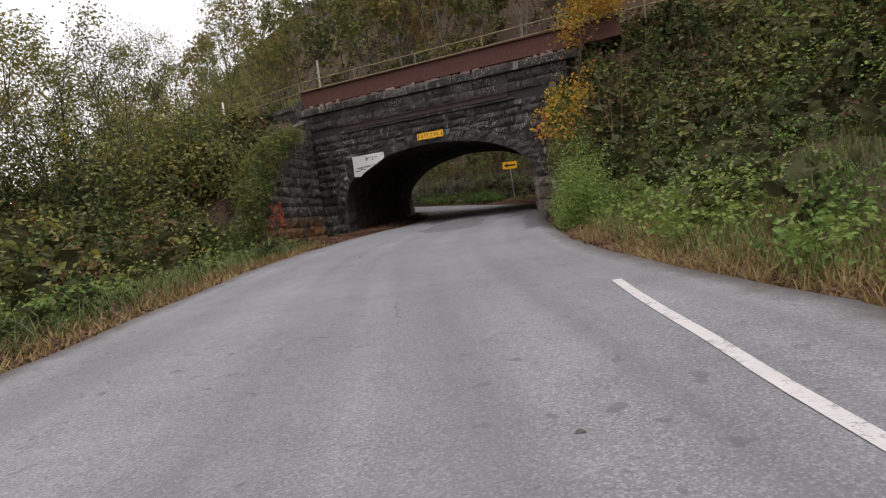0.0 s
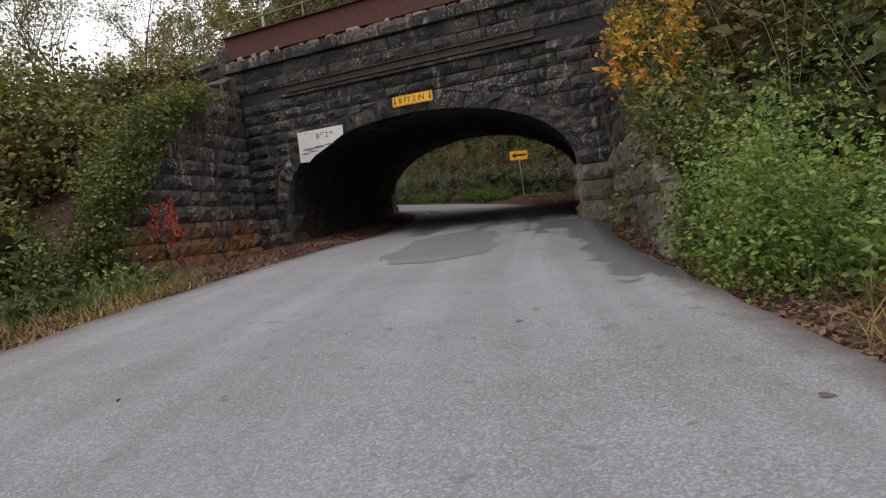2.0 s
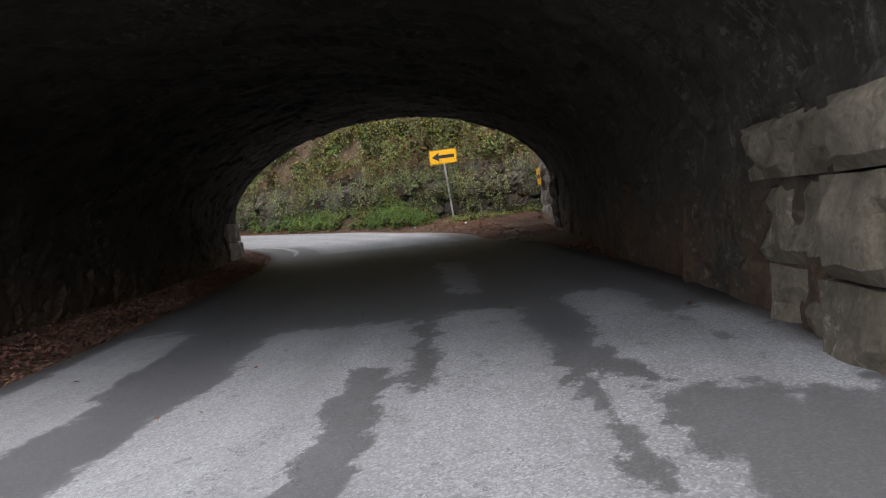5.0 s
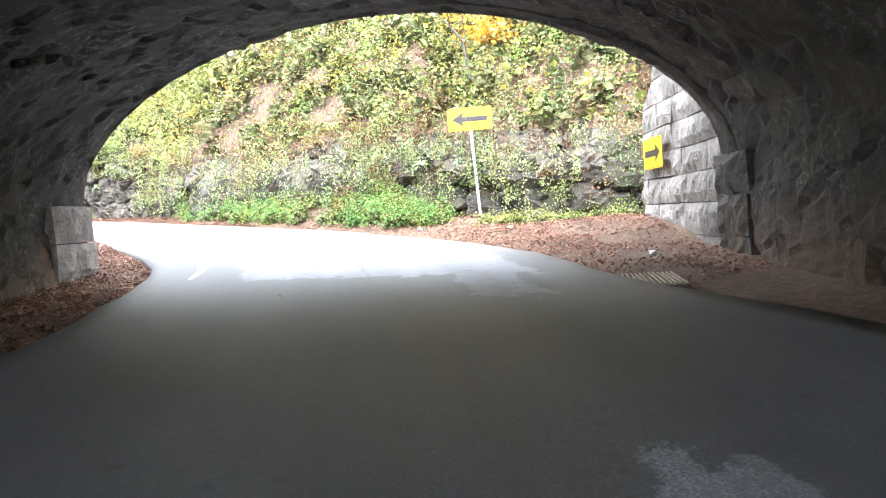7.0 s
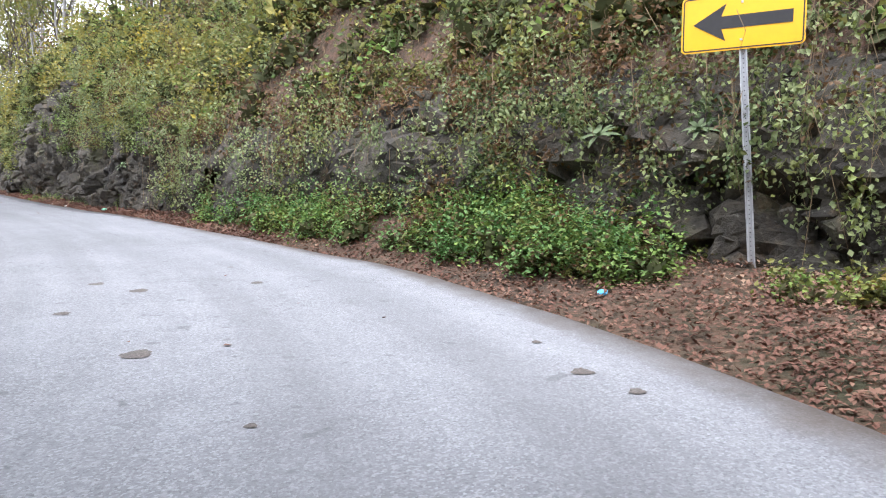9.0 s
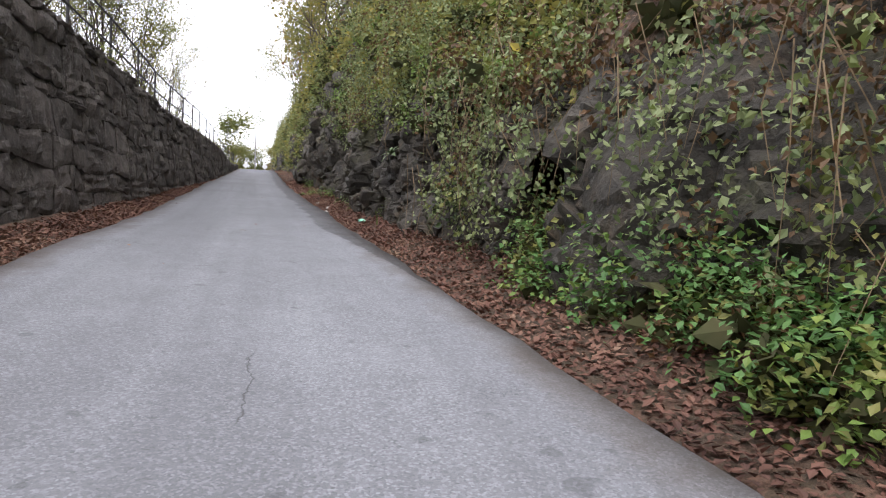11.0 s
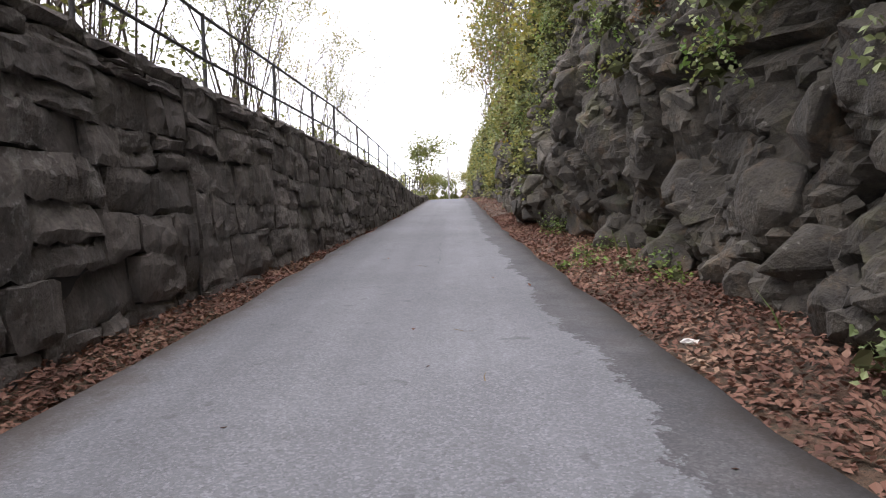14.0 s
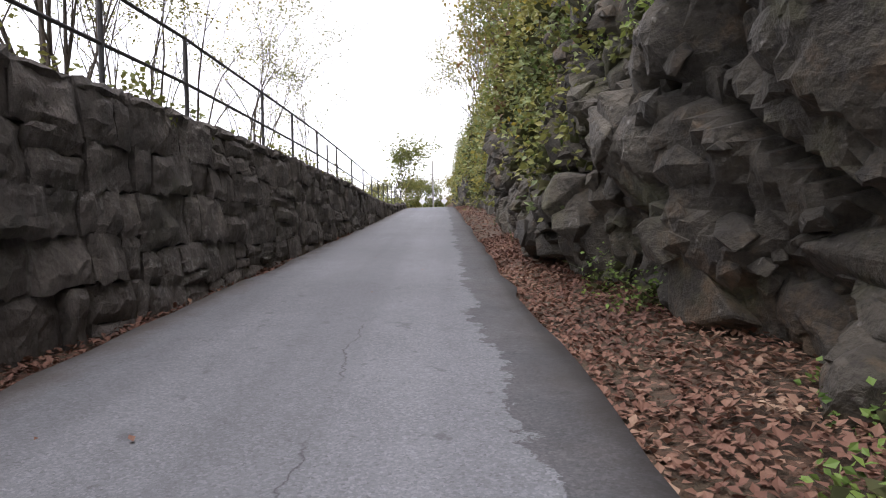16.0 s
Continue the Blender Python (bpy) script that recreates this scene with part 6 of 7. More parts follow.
# growth on the slope beside the facade
x, y, rng = spread(420, (9.4, 26), (-7, 2.0), lambda x, y: x > right_wing_x(y) + 0.5, 165, 0.3, 0.25)
r = rng.uniform(0.45, 1.1, len(x))
mixed("slope_thicket", x, y, ground_at(x, y) - 0.1, r, r * rng.uniform(1.0, 2.8, len(x)), 200, 0.15, BANK_MIX, "shrubs on the slope beside the bridge", 166)
base = np.column_stack([x, y, ground_at(x, y)])
stems("slope_thicket_stems", base, base + rng.normal(0, 0.9, base.shape) + (0, 0, 2.2), 0.009, M_STEM, "thin bare stems on the slope", 167)

# -- cliff beyond the bridge
rng = np.random.default_rng(70)


def on_cliff(n, x0, x1, h0, h1, out, rng):
    """Places on the cliff between two heights over its foot."""
    k = rng.integers(0, len(CLIFF), 20 * n)
    k = k[(CLIFF[k, 0] < x0) & (CLIFF[k, 0] > x1)][:n]
    t = np.gradient(CLIFF, axis=0)[k]
    nn = np.column_stack([-t[:, 1], t[:, 0]])
    nn *= np.where(nn[:, 1] > 0, -1, 1)[:, None] / np.linalg.norm(nn, axis=1)[:, None]
    h = rng.uniform(h0, h1, len(k))
    hc = np.array([cliff_height(a) for a in CLIFF[k, 0]])
    back = 0.12 * np.minimum(h, hc) + 1.15 * np.clip(h - hc * 0.8, 0, None)
    p = CLIFF[k] + nn * (out - back)[:, None] + rng.normal(0, 0.2, (len(k), 2))
    foot = ground_at(CLIFF[k, 0] + nn[:, 0] * 0.9, CLIFF[k, 1] + nn[:, 1] * 0.9)
    return p[:, 0], p[:, 1], foot + h


x, y, z = on_cliff(1300, 3.6, -15.5, 0.9, 7.5, 0.25, rng)
ok = fnoise(x, z, 0.7, 6) > 0.43
x, y, z = x[ok], y[ok], z[ok]
mixed("cliff_vines", x, y, z - 0.4, rng.uniform(0.2, 0.6, len(x)), rng.uniform(0.3, 1.0, len(x)), 150, 0.064, [(L_VINE, 0.5, "pale green"), (L_LIGHT, 0.15, "yellowing"), (L_BROWN, 0.2, "withered brown"), (L_DARK, 0.15, "dark green")], "vines over the rock bank", 71, fill=0.0, hang=0.6)
# strands of vine
x, y, z = on_cliff(420, 3.4, -16, 1.6, 6.0, 0.5, rng)
ln = rng.uniform(0.6, 2.0, len(x))
k = np.repeat(np.arange(len(x)), 60)
f = rng.random(len(k))
strand = np.column_stack([x[k] + rng.normal(0, 0.06, len(k)), y[k] + rng.normal(0, 0.06, len(k)), z[k] - ln[k] * f])
foliage("vine_strands", strand, 0.065, L_VINE, "hanging strands of vine", 72, hang=0.9)
top = np.column_stack([x, y, z])
top, ln = np.repeat(top, 3, 0) + rng.normal(0, 0.35, (3 * len(x), 3)), np.repeat(ln, 3) * 0.7
x = top[:, 0]
stems("vine_stems", top, top - np.column_stack([np.zeros(len(x)), np.zeros(len(x)), ln]), 0.005, M_STEM, "bare hanging vine stems", 73, 0.3)
x, y, z = on_cliff(260, 3.6, -16, 2.0, 5.0, 0.2, rng)
foliage("cliff_brown_leaves", clump_points(x, y, z - 0.3, 0.4, 0.6, 110, rng), 0.07, L_BROWN, "withered brown leaves on the bank", 74, hang=0.6)
x, y, z = on_cliff(24, -2.6, -7, 2.6, 5.5, 0.2, rng)
foliage("yellow_shrub", clump_points(x, y, z - 0.4, 0.5, 0.8, 220, rng), 0.075, L_LIGHT, "yellow-green shrub above the rock", 75)

foot = lambda a, b, x0, x1: (lambda x, y: (lambda n: (n > a) & (n < b))(north_of_cliff(x, y)) & (x < x0) & (x > x1))  # noqa: E731
x, y, rng = spread(5200, (-15, 0), (20, 28), lambda x, y: foot(-1.7, 0.7, -2.0, -13.5)(x, y) & (road_sides(x, y)[1] > 0.75), 76, 0.6, 0.36)
r = rng.uniform(0.14, 0.36, len(x))
x, y, r = x[:540], y[:540], r[:540] * 1.3
mixed("foot_plants", x, y, ground_at(x, y), r, r * rng.uniform(0.7, 2.4, len(x)), 210, 0.058, [(L_NETTLE, 0.45, "bright green"), (L_WEED, 0.35, "fresh green"), (L_LIGHT, 0.10, "yellowing"), (L_BROWN, 0.10, "withered")], "leafy plants along the cliff's foot", 77, fill=0.5, flat=0.6)
x, y, rng = spread(500, (-4, 4), (18, 23), lambda x, y: foot(-1.6, 0.4, 3.0, -3.0)(x, y) & (road_sides(x, y)[1] > 1.0), 78, 0.9, 0.45)
r = rng.uniform(0.12, 0.3, len(x))
x, y, r = x[:190], y[:190], r[:190] * 1.3
mixed("corner_weeds", x, y, ground_at(x, y), r, r * rng.uniform(0.6, 1.8, len(x)), 120, 0.05, [(L_LIGHT, 0.4, "yellow-green"), (L_WEED, 0.35, "green"), (L_SHRUB, 0.25, "autumn-coloured")], "low weeds among the fallen leaves", 79, fill=0.4)

# bare rock: ledges with tufts and shrubs above
x, y, z = on_cliff(800, -13.5, -37, 1.9, 8.5, 0.42, rng)
ok = (fnoise(x, z, 0.45, 16) > 0.42) & ((z > np.interp(x, [-30, -22, -14], [5.6, 4.6, 3.6])) | (x > -17) | (fnoise(x, z, 0.9, 18) > 0.6))
x, y, z = x[ok], y[ok], z[ok]
mixed("ledge_plants", x, y, z - 0.2, rng.uniform(0.18, 0.45, len(x)), rng.uniform(0.25, 0.7, len(x)), 150, 0.058, [(L_VINE, 0.35, "grey-green"), (L_LIGHT, 0.3, "yellow-green"), (L_WEED, 0.25, "green"), (L_BROWN, 0.1, "withered")], "plants on the rock's ledges", 80, fill=0.45, hang=0.5)
x, y, z = on_cliff(330, -13.2, -24.5, 2.5, 6.8, 0.55, rng)
mixed("overhanging_vines", x, y, z - 0.3, rng.uniform(0.25, 0.5, len(x)), rng.uniform(0.4, 0.9, len(x)), 170, 0.06, [(L_LIGHT, 0.45, "yellow-green"), (L_VINE, 0.35, "pale green"), (L_BROWN, 0.2, "withered brown")], "vines hanging over the top of the rock", 280, fill=0.0, hang=0.6)
kx = np.linspace(-13.5, -40, 170) + rng.normal(0, 0.3, 170)
ky = np.interp(-kx, -CLIFF[:, 0], CLIFF[:, 1]) + rng.uniform(0.5, 3.5, 170)
kz = slope_z(kx, ky)
r = rng.uniform(0.5, 1.1, 170)
foliage("rock_top_shrubs", clump_points(kx, ky, kz - 0.3, r, r * rng.uniform(1.0, 2.2, 170), 210, rng), 0.13, L_LIGHT, "yellow-green shrubs on top of the rock", 81)
sx, sy, sz = on_cliff(120, -34.6, -39.5, 1.1, 4.4, 0.45, np.random.default_rng(281))
mixed("rock_edge_shrubs", sx, sy, sz - 0.25, np.full(len(sx), 0.42), np.linspace(0.6, 1.3, len(sx)), 190, 0.085, [(L_LIGHT, 0.6, "yellow-green"), (L_VINE, 0.25, "grey-green"), (L_SHRUB, 0.15, "autumn-coloured")], "shrubs leaning out from the rock's upper edge", 282, fill=0.5)
k = rng.integers(0, len(CLIFF), 6000)
k = k[(CLIFF[k, 0] < -35.5) & (CLIFF[k, 0] > -96)][:420]
t = np.gradient(CLIFF, axis=0)[k]
nn = np.column_stack([-t[:, 1], t[:, 0]])
nn *= np.where(nn[:, 1] < 0, -1, 1)[:, None] / np.linalg.norm(nn, axis=1)[:, None]
p = CLIFF[k] + nn * (rng.uniform(-0.25, 1.0, len(k)) ** 3 * 4.5)[:, None] + nn * np.interp(CLIFF[k, 0], [-39, -35.5], [0.0, 1.6])[:, None]
x, y = p[:, 0], p[:, 1]
r = rng.uniform(0.5, 1.05, len(x))
ok = road_sides(x, y)[1] > 0.35 + r * 0.9
x, y, r = x[ok], y[ok], r[ok]
z = slope_z(x, y)
h = rng.uniform(1.6, 4.8, len(x)) * np.where(x < -42, 1.15, 1.0)
mixed("roadside_shrubs", x, y, z - 0.3, r, h, 340, 0.135, [(L_LIGHT, 0.62, "yellow-green"), (L_SHRUB, 0.12, "autumn-coloured"), (L_VINE, 0.2, "grey-green"), (L_BROWN, 0.06, "withered")], "tall shrubs along the road's bank", 82, fill=0.6)
base = np.column_stack([x, y, z])
stems("shrub_stems", base, base + rng.normal(0, 0.35, base.shape) * (1, 1, 0) + np.column_stack([np.zeros(len(x)), np.zeros(len(x)), h * 0.95]), 0.016, M_BARK, "thin trunks of the roadside shrubs", 83, 0.12)
x, y, rng = spread(3000, (-80, -14), (22, 52), lambda x, y: foot(-1.4, 0.2, -14, -80)(x, y) & (road_sides(x, y)[1] > 0.6), 84, 0.45, 0.56)
blades("foot_grass", x, y, 0.32, L_GRASS, "tufts of grass at the cliff's foot", 85, 0.9, 0.012)
x, y = x[::9], y[::9]
r = rng.uniform(0.12, 0.34, len(x))
foliage("foot_weeds", clump_points(x, y, ground_at(x, y), r, r * 1.6, 90, rng), 0.08, L_VINE, "weeds at the foot of the rock", 86)

# thick growth on the slope just above the rock
x, y, rng = spread(2600, (-45, 9), (21, 46), lambda x, y: (lambda n: (n > 0.8) & (n < 11))(north_of_cliff(x, y)) & (x > -44), 87, 0.35, 0.05)
r = rng.uniform(0.35, 0.9, len(x))
mixed("slope_shrubs", x, y, slope_z(x, y) - 0.1, r, r * rng.uniform(0.8, 2.8, len(x)), 100, 0.12, [(L_LIGHT, 0.4, "yellow-green"), (L_SHRUB, 0.25, "autumn-coloured"), (L_BROWN, 0.2, "withered brown"), (L_WEED, 0.15, "green")], "shrubs on the slope above the rock", 88, fill=0.5)
x, y = np.concatenate([x, x0 := rng.uniform(0.5, 7.5, 60)]), np.concatenate([y, rng.uniform(22.5, 28.0, 60)])
mixed("far_corner_shrubs", x0, y[-60:], slope_z(x0, y[-60:]), rng.uniform(0.4, 0.9, 60), rng.uniform(0.6, 1.8, 60), 150, 0.11, [(L_WEED, 0.4, "green"), (L_DARK, 0.3, "dark green"), (L_LIGHT, 0.3, "yellow-green")], "shrubs above the far wing wall", 188)
base = np.column_stack([x, y, ground_at(x, y)])[::3]
stems("slope_stems", base, base + rng.normal(0, 0.9, base.shape) + (0, 0, 1.9), 0.010, M_BARK, "bare stems on the slope", 89)

x, y, rng = spread(2600, (-18, 6), (22, 36), lambda x, y: (lambda n: (n > 0.6) & (n < 8))(north_of_cliff(x, y)), 260)
x, y = x[:620], y[:620]
r = rng.uniform(0.3, 0.65, len(x))
mixed("slope_undergrowth", x, y, slope_z(x, y) - 0.1, r, r * rng.uniform(0.8, 2.2, len(x)), 110, 0.10, [(L_LIGHT, 0.35, "yellow-green"), (L_VINE, 0.35, "pale green"), (L_SHRUB, 0.15, "autumn-coloured"), (L_BROWN, 0.15, "withered brown")], "undergrowth above the rock bank", 261, fill=0.4)

x = rng.uniform(-12.0, -5.0, 130)
y = 26.1 - 0.56 * (x + 7.4) + rng.uniform(-0.5, 2.6, 130)
r = rng.uniform(0.25, 0.55, 130)
mixed("hanging_slope_shrubs", x, y, slope_z(x, y) - 0.12, r, r * rng.uniform(0.8, 1.9, 130), 150, 0.085, [(L_VINE, 0.4, "pale green"), (L_LIGHT, 0.3, "yellow-green"), (L_SHRUB, 0.12, "autumn-coloured"), (L_BROWN, 0.18, "withered brown")], "low shrubs on the bare soil above the rock", 262, fill=0.5)

# plants among the rocks farther up
c = np.array([(-29.6, 31.9), (-30.4, 32.2), (-31.3, 32.5), (-28.2, 31.3), (-24.8, 30.1), (-33.2, 33.2), (-22.6, 29.4), (-19.9, 28.4), (-26.6, 30.9), (-34.6, 33.8)])
c = np.repeat(c, 3, 0) + np.random.default_rng(181).normal(0, 0.35, (30, 2)) + (0, 0.1)
mixed("rock_foot_weeds", c[:, 0], c[:, 1], ground_at(c[:, 0], c[:, 1]), 0.22, np.linspace(0.15, 0.5, 30), 170, 0.042, [(L_WEED, 0.7, "green"), (L_VINE, 0.3, "grey-green")], "weeds at the foot of the bare rock", 182)

# -- hillside wood
x, y, rng = spread(3100, (-130, 46), (22, 95), lambda x, y: (north_of_cliff(x, y) > 1.6) & (north_of_cliff(x, y) < 55), 90, 0.12, 0.33)
nc = north_of_cliff(x, y)
ok = rng.random(len(x)) < np.clip(1.25 - nc / 60, 0.35, 1)
x, y, nc = x[ok], y[ok], nc[ok]
r = rng.uniform(0.7, 1.5, len(x)) + nc * 0.02
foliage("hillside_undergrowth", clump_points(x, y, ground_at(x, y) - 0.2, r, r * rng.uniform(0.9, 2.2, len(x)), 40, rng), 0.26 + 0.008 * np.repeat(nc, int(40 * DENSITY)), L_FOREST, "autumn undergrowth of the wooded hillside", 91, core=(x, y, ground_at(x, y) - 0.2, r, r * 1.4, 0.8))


def limb(rng, p, d, length, radius, depth, bars, tips, spreadf):
    """A branch that forks; its bars and twig tips are collected."""
    n = 3
    pts, rad = [p], [radius]
    for k in range(n):
        d = (d + Vector((rng.uniform(-1, 1), rng.uniform(-1, 1), rng.uniform(-0.4, 0.8))) * 0.16).normalized()
        p = p + d * (length / n)
        pts.append(p)
        rad.append(radius * (1 - 0.55 * (k + 1) / n))
    bars.append((pts, rad))
    if depth == 0:
        tips.extend([pts[-1], pts[-2], (pts[-1] + pts[-2]) / 2])
        return
    for k in range(rng.choice((2, 3, 3))):
        a = rng.uniform(0, 2 * math.pi)
        side = d.orthogonal().normalized()
        side.rotate(Matrix.Rotation(a, 3, d))
        nd = (d * (1 - spreadf * 0.5) + side * spreadf * rng.uniform(0.6, 1.2) + Vector((0, 0, 0.15))).normalized()
        limb(rng, pts[rng.choice((1, 2, 3))] if k else pts[-1], nd, length * rng.uniform(0.55, 0.8), radius * 0.5, depth - 1, bars, tips, spreadf)


def tree(seed, height, material, bark, leaf, per_tip, puff, label, stems_n=1, depth=3, spreadf=0.6, radius=0.13):
    """A tree at the origin: forking trunk and limbs, and a crown of single leaves round the twigs."""
    rng = random.Random(seed)
    thing = tagged(new("tree"), label, "tree")
    bars, tips = [], []
    for s in range(stems_n):
        lean = Vector((rng.uniform(-0.25, 0.25) * (s > 0 or stems_n > 1), rng.uniform(-0.25, 0.25) * (stems_n > 1), 1)).normalized()
        limb(rng, Vector((rng.uniform(-0.25, 0.25) * (s > 0), rng.uniform(-0.2, 0.2) * (s > 0), -0.3)), lean, height * 0.5, radius * (1 if s == 0 else 0.75), depth, bars, tips, spreadf)
    child("trunk", tubes_mesh("trunk", bars, bark, 3), thing)
    tp = np.array([tuple(t) for t in tips])
    nrng = np.random.default_rng(seed)
    p = np.repeat(tp, per_tip, 0) + nrng.normal(0, puff, (len(tp) * per_tip, 3)) * (1, 1, 0.7)
    foliage("crown", p, leaf, material, "", seed + 1, parent=thing)
    return thing


protos = [
    tree(201, 11, L_FOREST, M_BARK, 0.34, 14, 0.42, "autumn woodland tree with an open olive crown"),
    tree(202, 13, L_FOREST, M_BARK_PALE, 0.34, 11, 0.5, "tall thin woodland tree with a pale trunk", spreadf=0.45),
    tree(203, 9, L_LIGHT, M_BARK, 0.30, 18, 0.40, "yellow-green woodland tree with an airy crown"),
    tree(204, 12, L_FOREST, M_BARK, 0.28, 6, 0.5, "half-bare woodland tree with brown leaves", spreadf=0.5),
    tree(205, 8, L_SHRUB, M_BARK, 0.28, 21, 0.42, "dark green small tree with a dense crown"),
]
home = [(-20.0, 44.0), (-31.0, 49.0), (-8.0, 38.0), (-44.0, 52.0), (4.0, 36.0)]
for p, (hx, hy) in zip(protos, home):
    p.matrix_basis = pose(hx, hy, float(ground_at(hx, hy)))
rng = random.Random(77)
for k in range(125):
    while True:
        hx, hy = (rng.uniform(-130, 40), rng.uniform(26, 100)) if k < 95 else (rng.uniform(-42, 14), rng.uniform(24, 52))
        nc = float(north_of_cliff(np.array([hx]), np.array([hy]))[0])
        if (3.5 if k < 95 else 2.5) < nc < (58 if k < 95 else 14):
            break
    t = copy_thing(rng.choice(protos), pose(hx, hy, float(ground_at(hx, hy)), 0, 0, rng.uniform(0, 360)))
    t.scale = (s := rng.uniform(0.9, 1.45), s, s * rng.uniform(1.0, 1.35))
    tagged(t, group="hillside trees")
# yellow tree above the far sign
gold = tree(210, 4.6, L_GOLD, M_BARK, 0.17, 44, 0.40, "tree with bright yellow leaves above the cliff", radius=0.09)
gold.matrix_basis = pose(-1.7, 25.6, float(ground_at(-1.7, 25.6)) - 0.2, 0, 0, 40)
# small orange tree beside the bridge
orange = tree(211, 5.4, L_GOLD, M_BARK, 0.13, 46, 0.34, "slender tree with orange and yellow leaves beside the bridge", depth=3, spreadf=0.45, radius=0.05)
orange.matrix_basis = pose(10.6, -2.2, 2.3, 0, 0, 20)
rng = np.random.default_rng(213)
c = np.column_stack([rng.uniform(9.5, 10.9, 26), rng.uniform(-6.0, -1.2, 26)])
cz = np.array([float(np.interp(-b, [1, 6], [4.6, 2.1])) for b in c[:, 1]]) + rng.uniform(-0.2, 0.7, 26)
foliage("orange_shrub", clump_points(c[:, 0], c[:, 1], cz, rng.uniform(0.25, 0.5, 26), rng.uniform(0.4, 0.9, 26), 70, rng), 0.125, L_GOLD, "large orange and yellow leaves over the wing wall", 214, hang=0.5)

# trees on the left and along the railway: fine-leaved, some half bare
side_trees = [
    tree(206, 9, L_LIGHT, M_BARK, 0.15, 34, 0.42, "yellow-green tree with a fine airy crown on the embankment"),
    tree(207, 10, L_SHRUB, M_BARK, 0.14, 16, 0.45, "half-bare dark-stemmed tree on the embankment", spreadf=0.5),
]
for p, (hx, hy) in zip(side_trees, [(-14.0, -6.5), (-19.5, -10.5)]):
    p.matrix_basis = pose(hx, hy, float(ground_at(hx, hy)) - 0.1)
for k, (hx, hy, pk, s) in enumerate([(-7.5, -9.5, 4, 0.55), (-9.0, -6.0, 2, 0.6), (-12.0, -10.5, 2, 0.75), (-7.0, -15.0, 4, 0.6), (-17.0, -4.0, 2, 0.8), (-21.0, -8.5, 0, 0.8), (-27.0, -12.0, 2, 0.9), (-16.0, -16.0, 0, 0.8), (-11.0, 2.5, 2, 0.5), (-18.0, 4.0, 0, 0.6), (-25.0, 6.0, 2, 0.7), (-10.5, -13.0, 3, 0.8), (-15.0, -9.0, 4, 0.9), (-19.0, -14.0, 0, 0.8), (-13.0, -20.0, 3, 0.75), (-25.0, -6.0, 2, 0.8), (-30.0, -12.0, 4, 0.9), (-22.0, -1.0, 2, 0.6), (-14.5, -3.0, 4, 0.45), (-35.0, 2.0, 0, 0.7), (22.0, -7.0, 4, 0.7), (27.0, -12.0, 0, 0.8), (18.0, -1.5, 4, 0.5), (24.0, 0.5, 2, 0.55), (31.0, -20.0, 4, 0.8), (-45.0, 10.0, 3, 0.8), (-13.0, 0.0, 2, 0.55), (-16.5, -1.0, 4, 0.6), (-20.0, 0.5, 2, 0.65), (-24.0, 0.0, 0, 0.6), (-28.0, 1.0, 2, 0.7), (-32.0, -2.0, 0, 0.7), (-10.5, -1.5, 3, 0.45), (-17.5, -7.0, 3, 0.6), (14.0, 0.5, 4, 0.45), (20.0, -4.0, 0, 0.5), (16.5, -5.0, 4, 0.4)]):
    t = copy_thing(side_trees[(pk + k) % 2], pose(hx, hy, float(ground_at(hx, hy)) - 0.1, 0, 0, 47 * k))
    s *= 1.3 if hx < -8 else 1.0
    t.scale = (s, s, s)
    tagged(t, group="trees along the embankment")
rng = random.Random(88)
for k in range(20):
    hx = -40.0 - 2.9 * k + rng.uniform(-1, 1)
    hy = float(np.interp(-hx, -CLIFF[:, 0], CLIFF[:, 1])) + rng.uniform(1.8, 6.0)
    t = copy_thing(side_trees[0] if k % 4 else protos[1], pose(hx, hy, float(slope_z(np.array([hx]), np.array([hy]))[0]) - 0.2, 0, 0, 71 * k))
    t.scale = (q := rng.uniform(1.0, 1.35), q, q * 1.2)
    tagged(t, group="trees above the road's bank")
sapling = tree(220, 7.0, L_LIGHT, M_BARK, 0.085, 7, 0.16, "slender half-bare saplings behind the railing", stems_n=3, depth=4, spreadf=0.4, radius=0.06)
sapling2 = tree(221, 6.5, L_LIGHT, M_BARK, 0.08, 2, 0.14, "nearly bare thin-stemmed tree behind the railing", stems_n=2, depth=4, spreadf=0.42, radius=0.07)
spots = [(-33.0, 25.2), (-36.6, 26.3), (-40.5, 28.0), (-44.0, 29.2), (-47.5, 31.0), (-28.5, 22.6), (-25.0, 21.5), (-52.0, 32.4), (-21.0, 20.0), (-38.5, 25.0), (-31.0, 22.5), (-58.0, 34.8), (-17.0, 17.5), (-46.0, 27.5), (-26.5, 20.0), (-34.5, 25.6), (-38.0, 27.4), (-42.0, 28.6), (-30.0, 24.0), (-24.0, 21.8), (-50.5, 31.8), (-32.0, 24.7), (-35.5, 26.0), (-39.5, 28.2), (-36.8, 25.4), (-31.5, 23.6), (-44.8, 29.8)]
for k, (hx, hy) in enumerate(spots):
    src = sapling2 if k % 3 == 1 or k > 20 else sapling
    m = pose(hx, hy - 0.4, float(ground_at(hx, hy - 1.0)) - 0.1, 0, 0, 63 * k)
    if k < 2:
        src.matrix_basis = m
        t = src
    else:
        t = copy_thing(src, m)
        s = 0.7 + 0.05 * (k * 7 % 9)
        t.scale = (s, s, s)
    tagged(t, group="saplings on the railway")
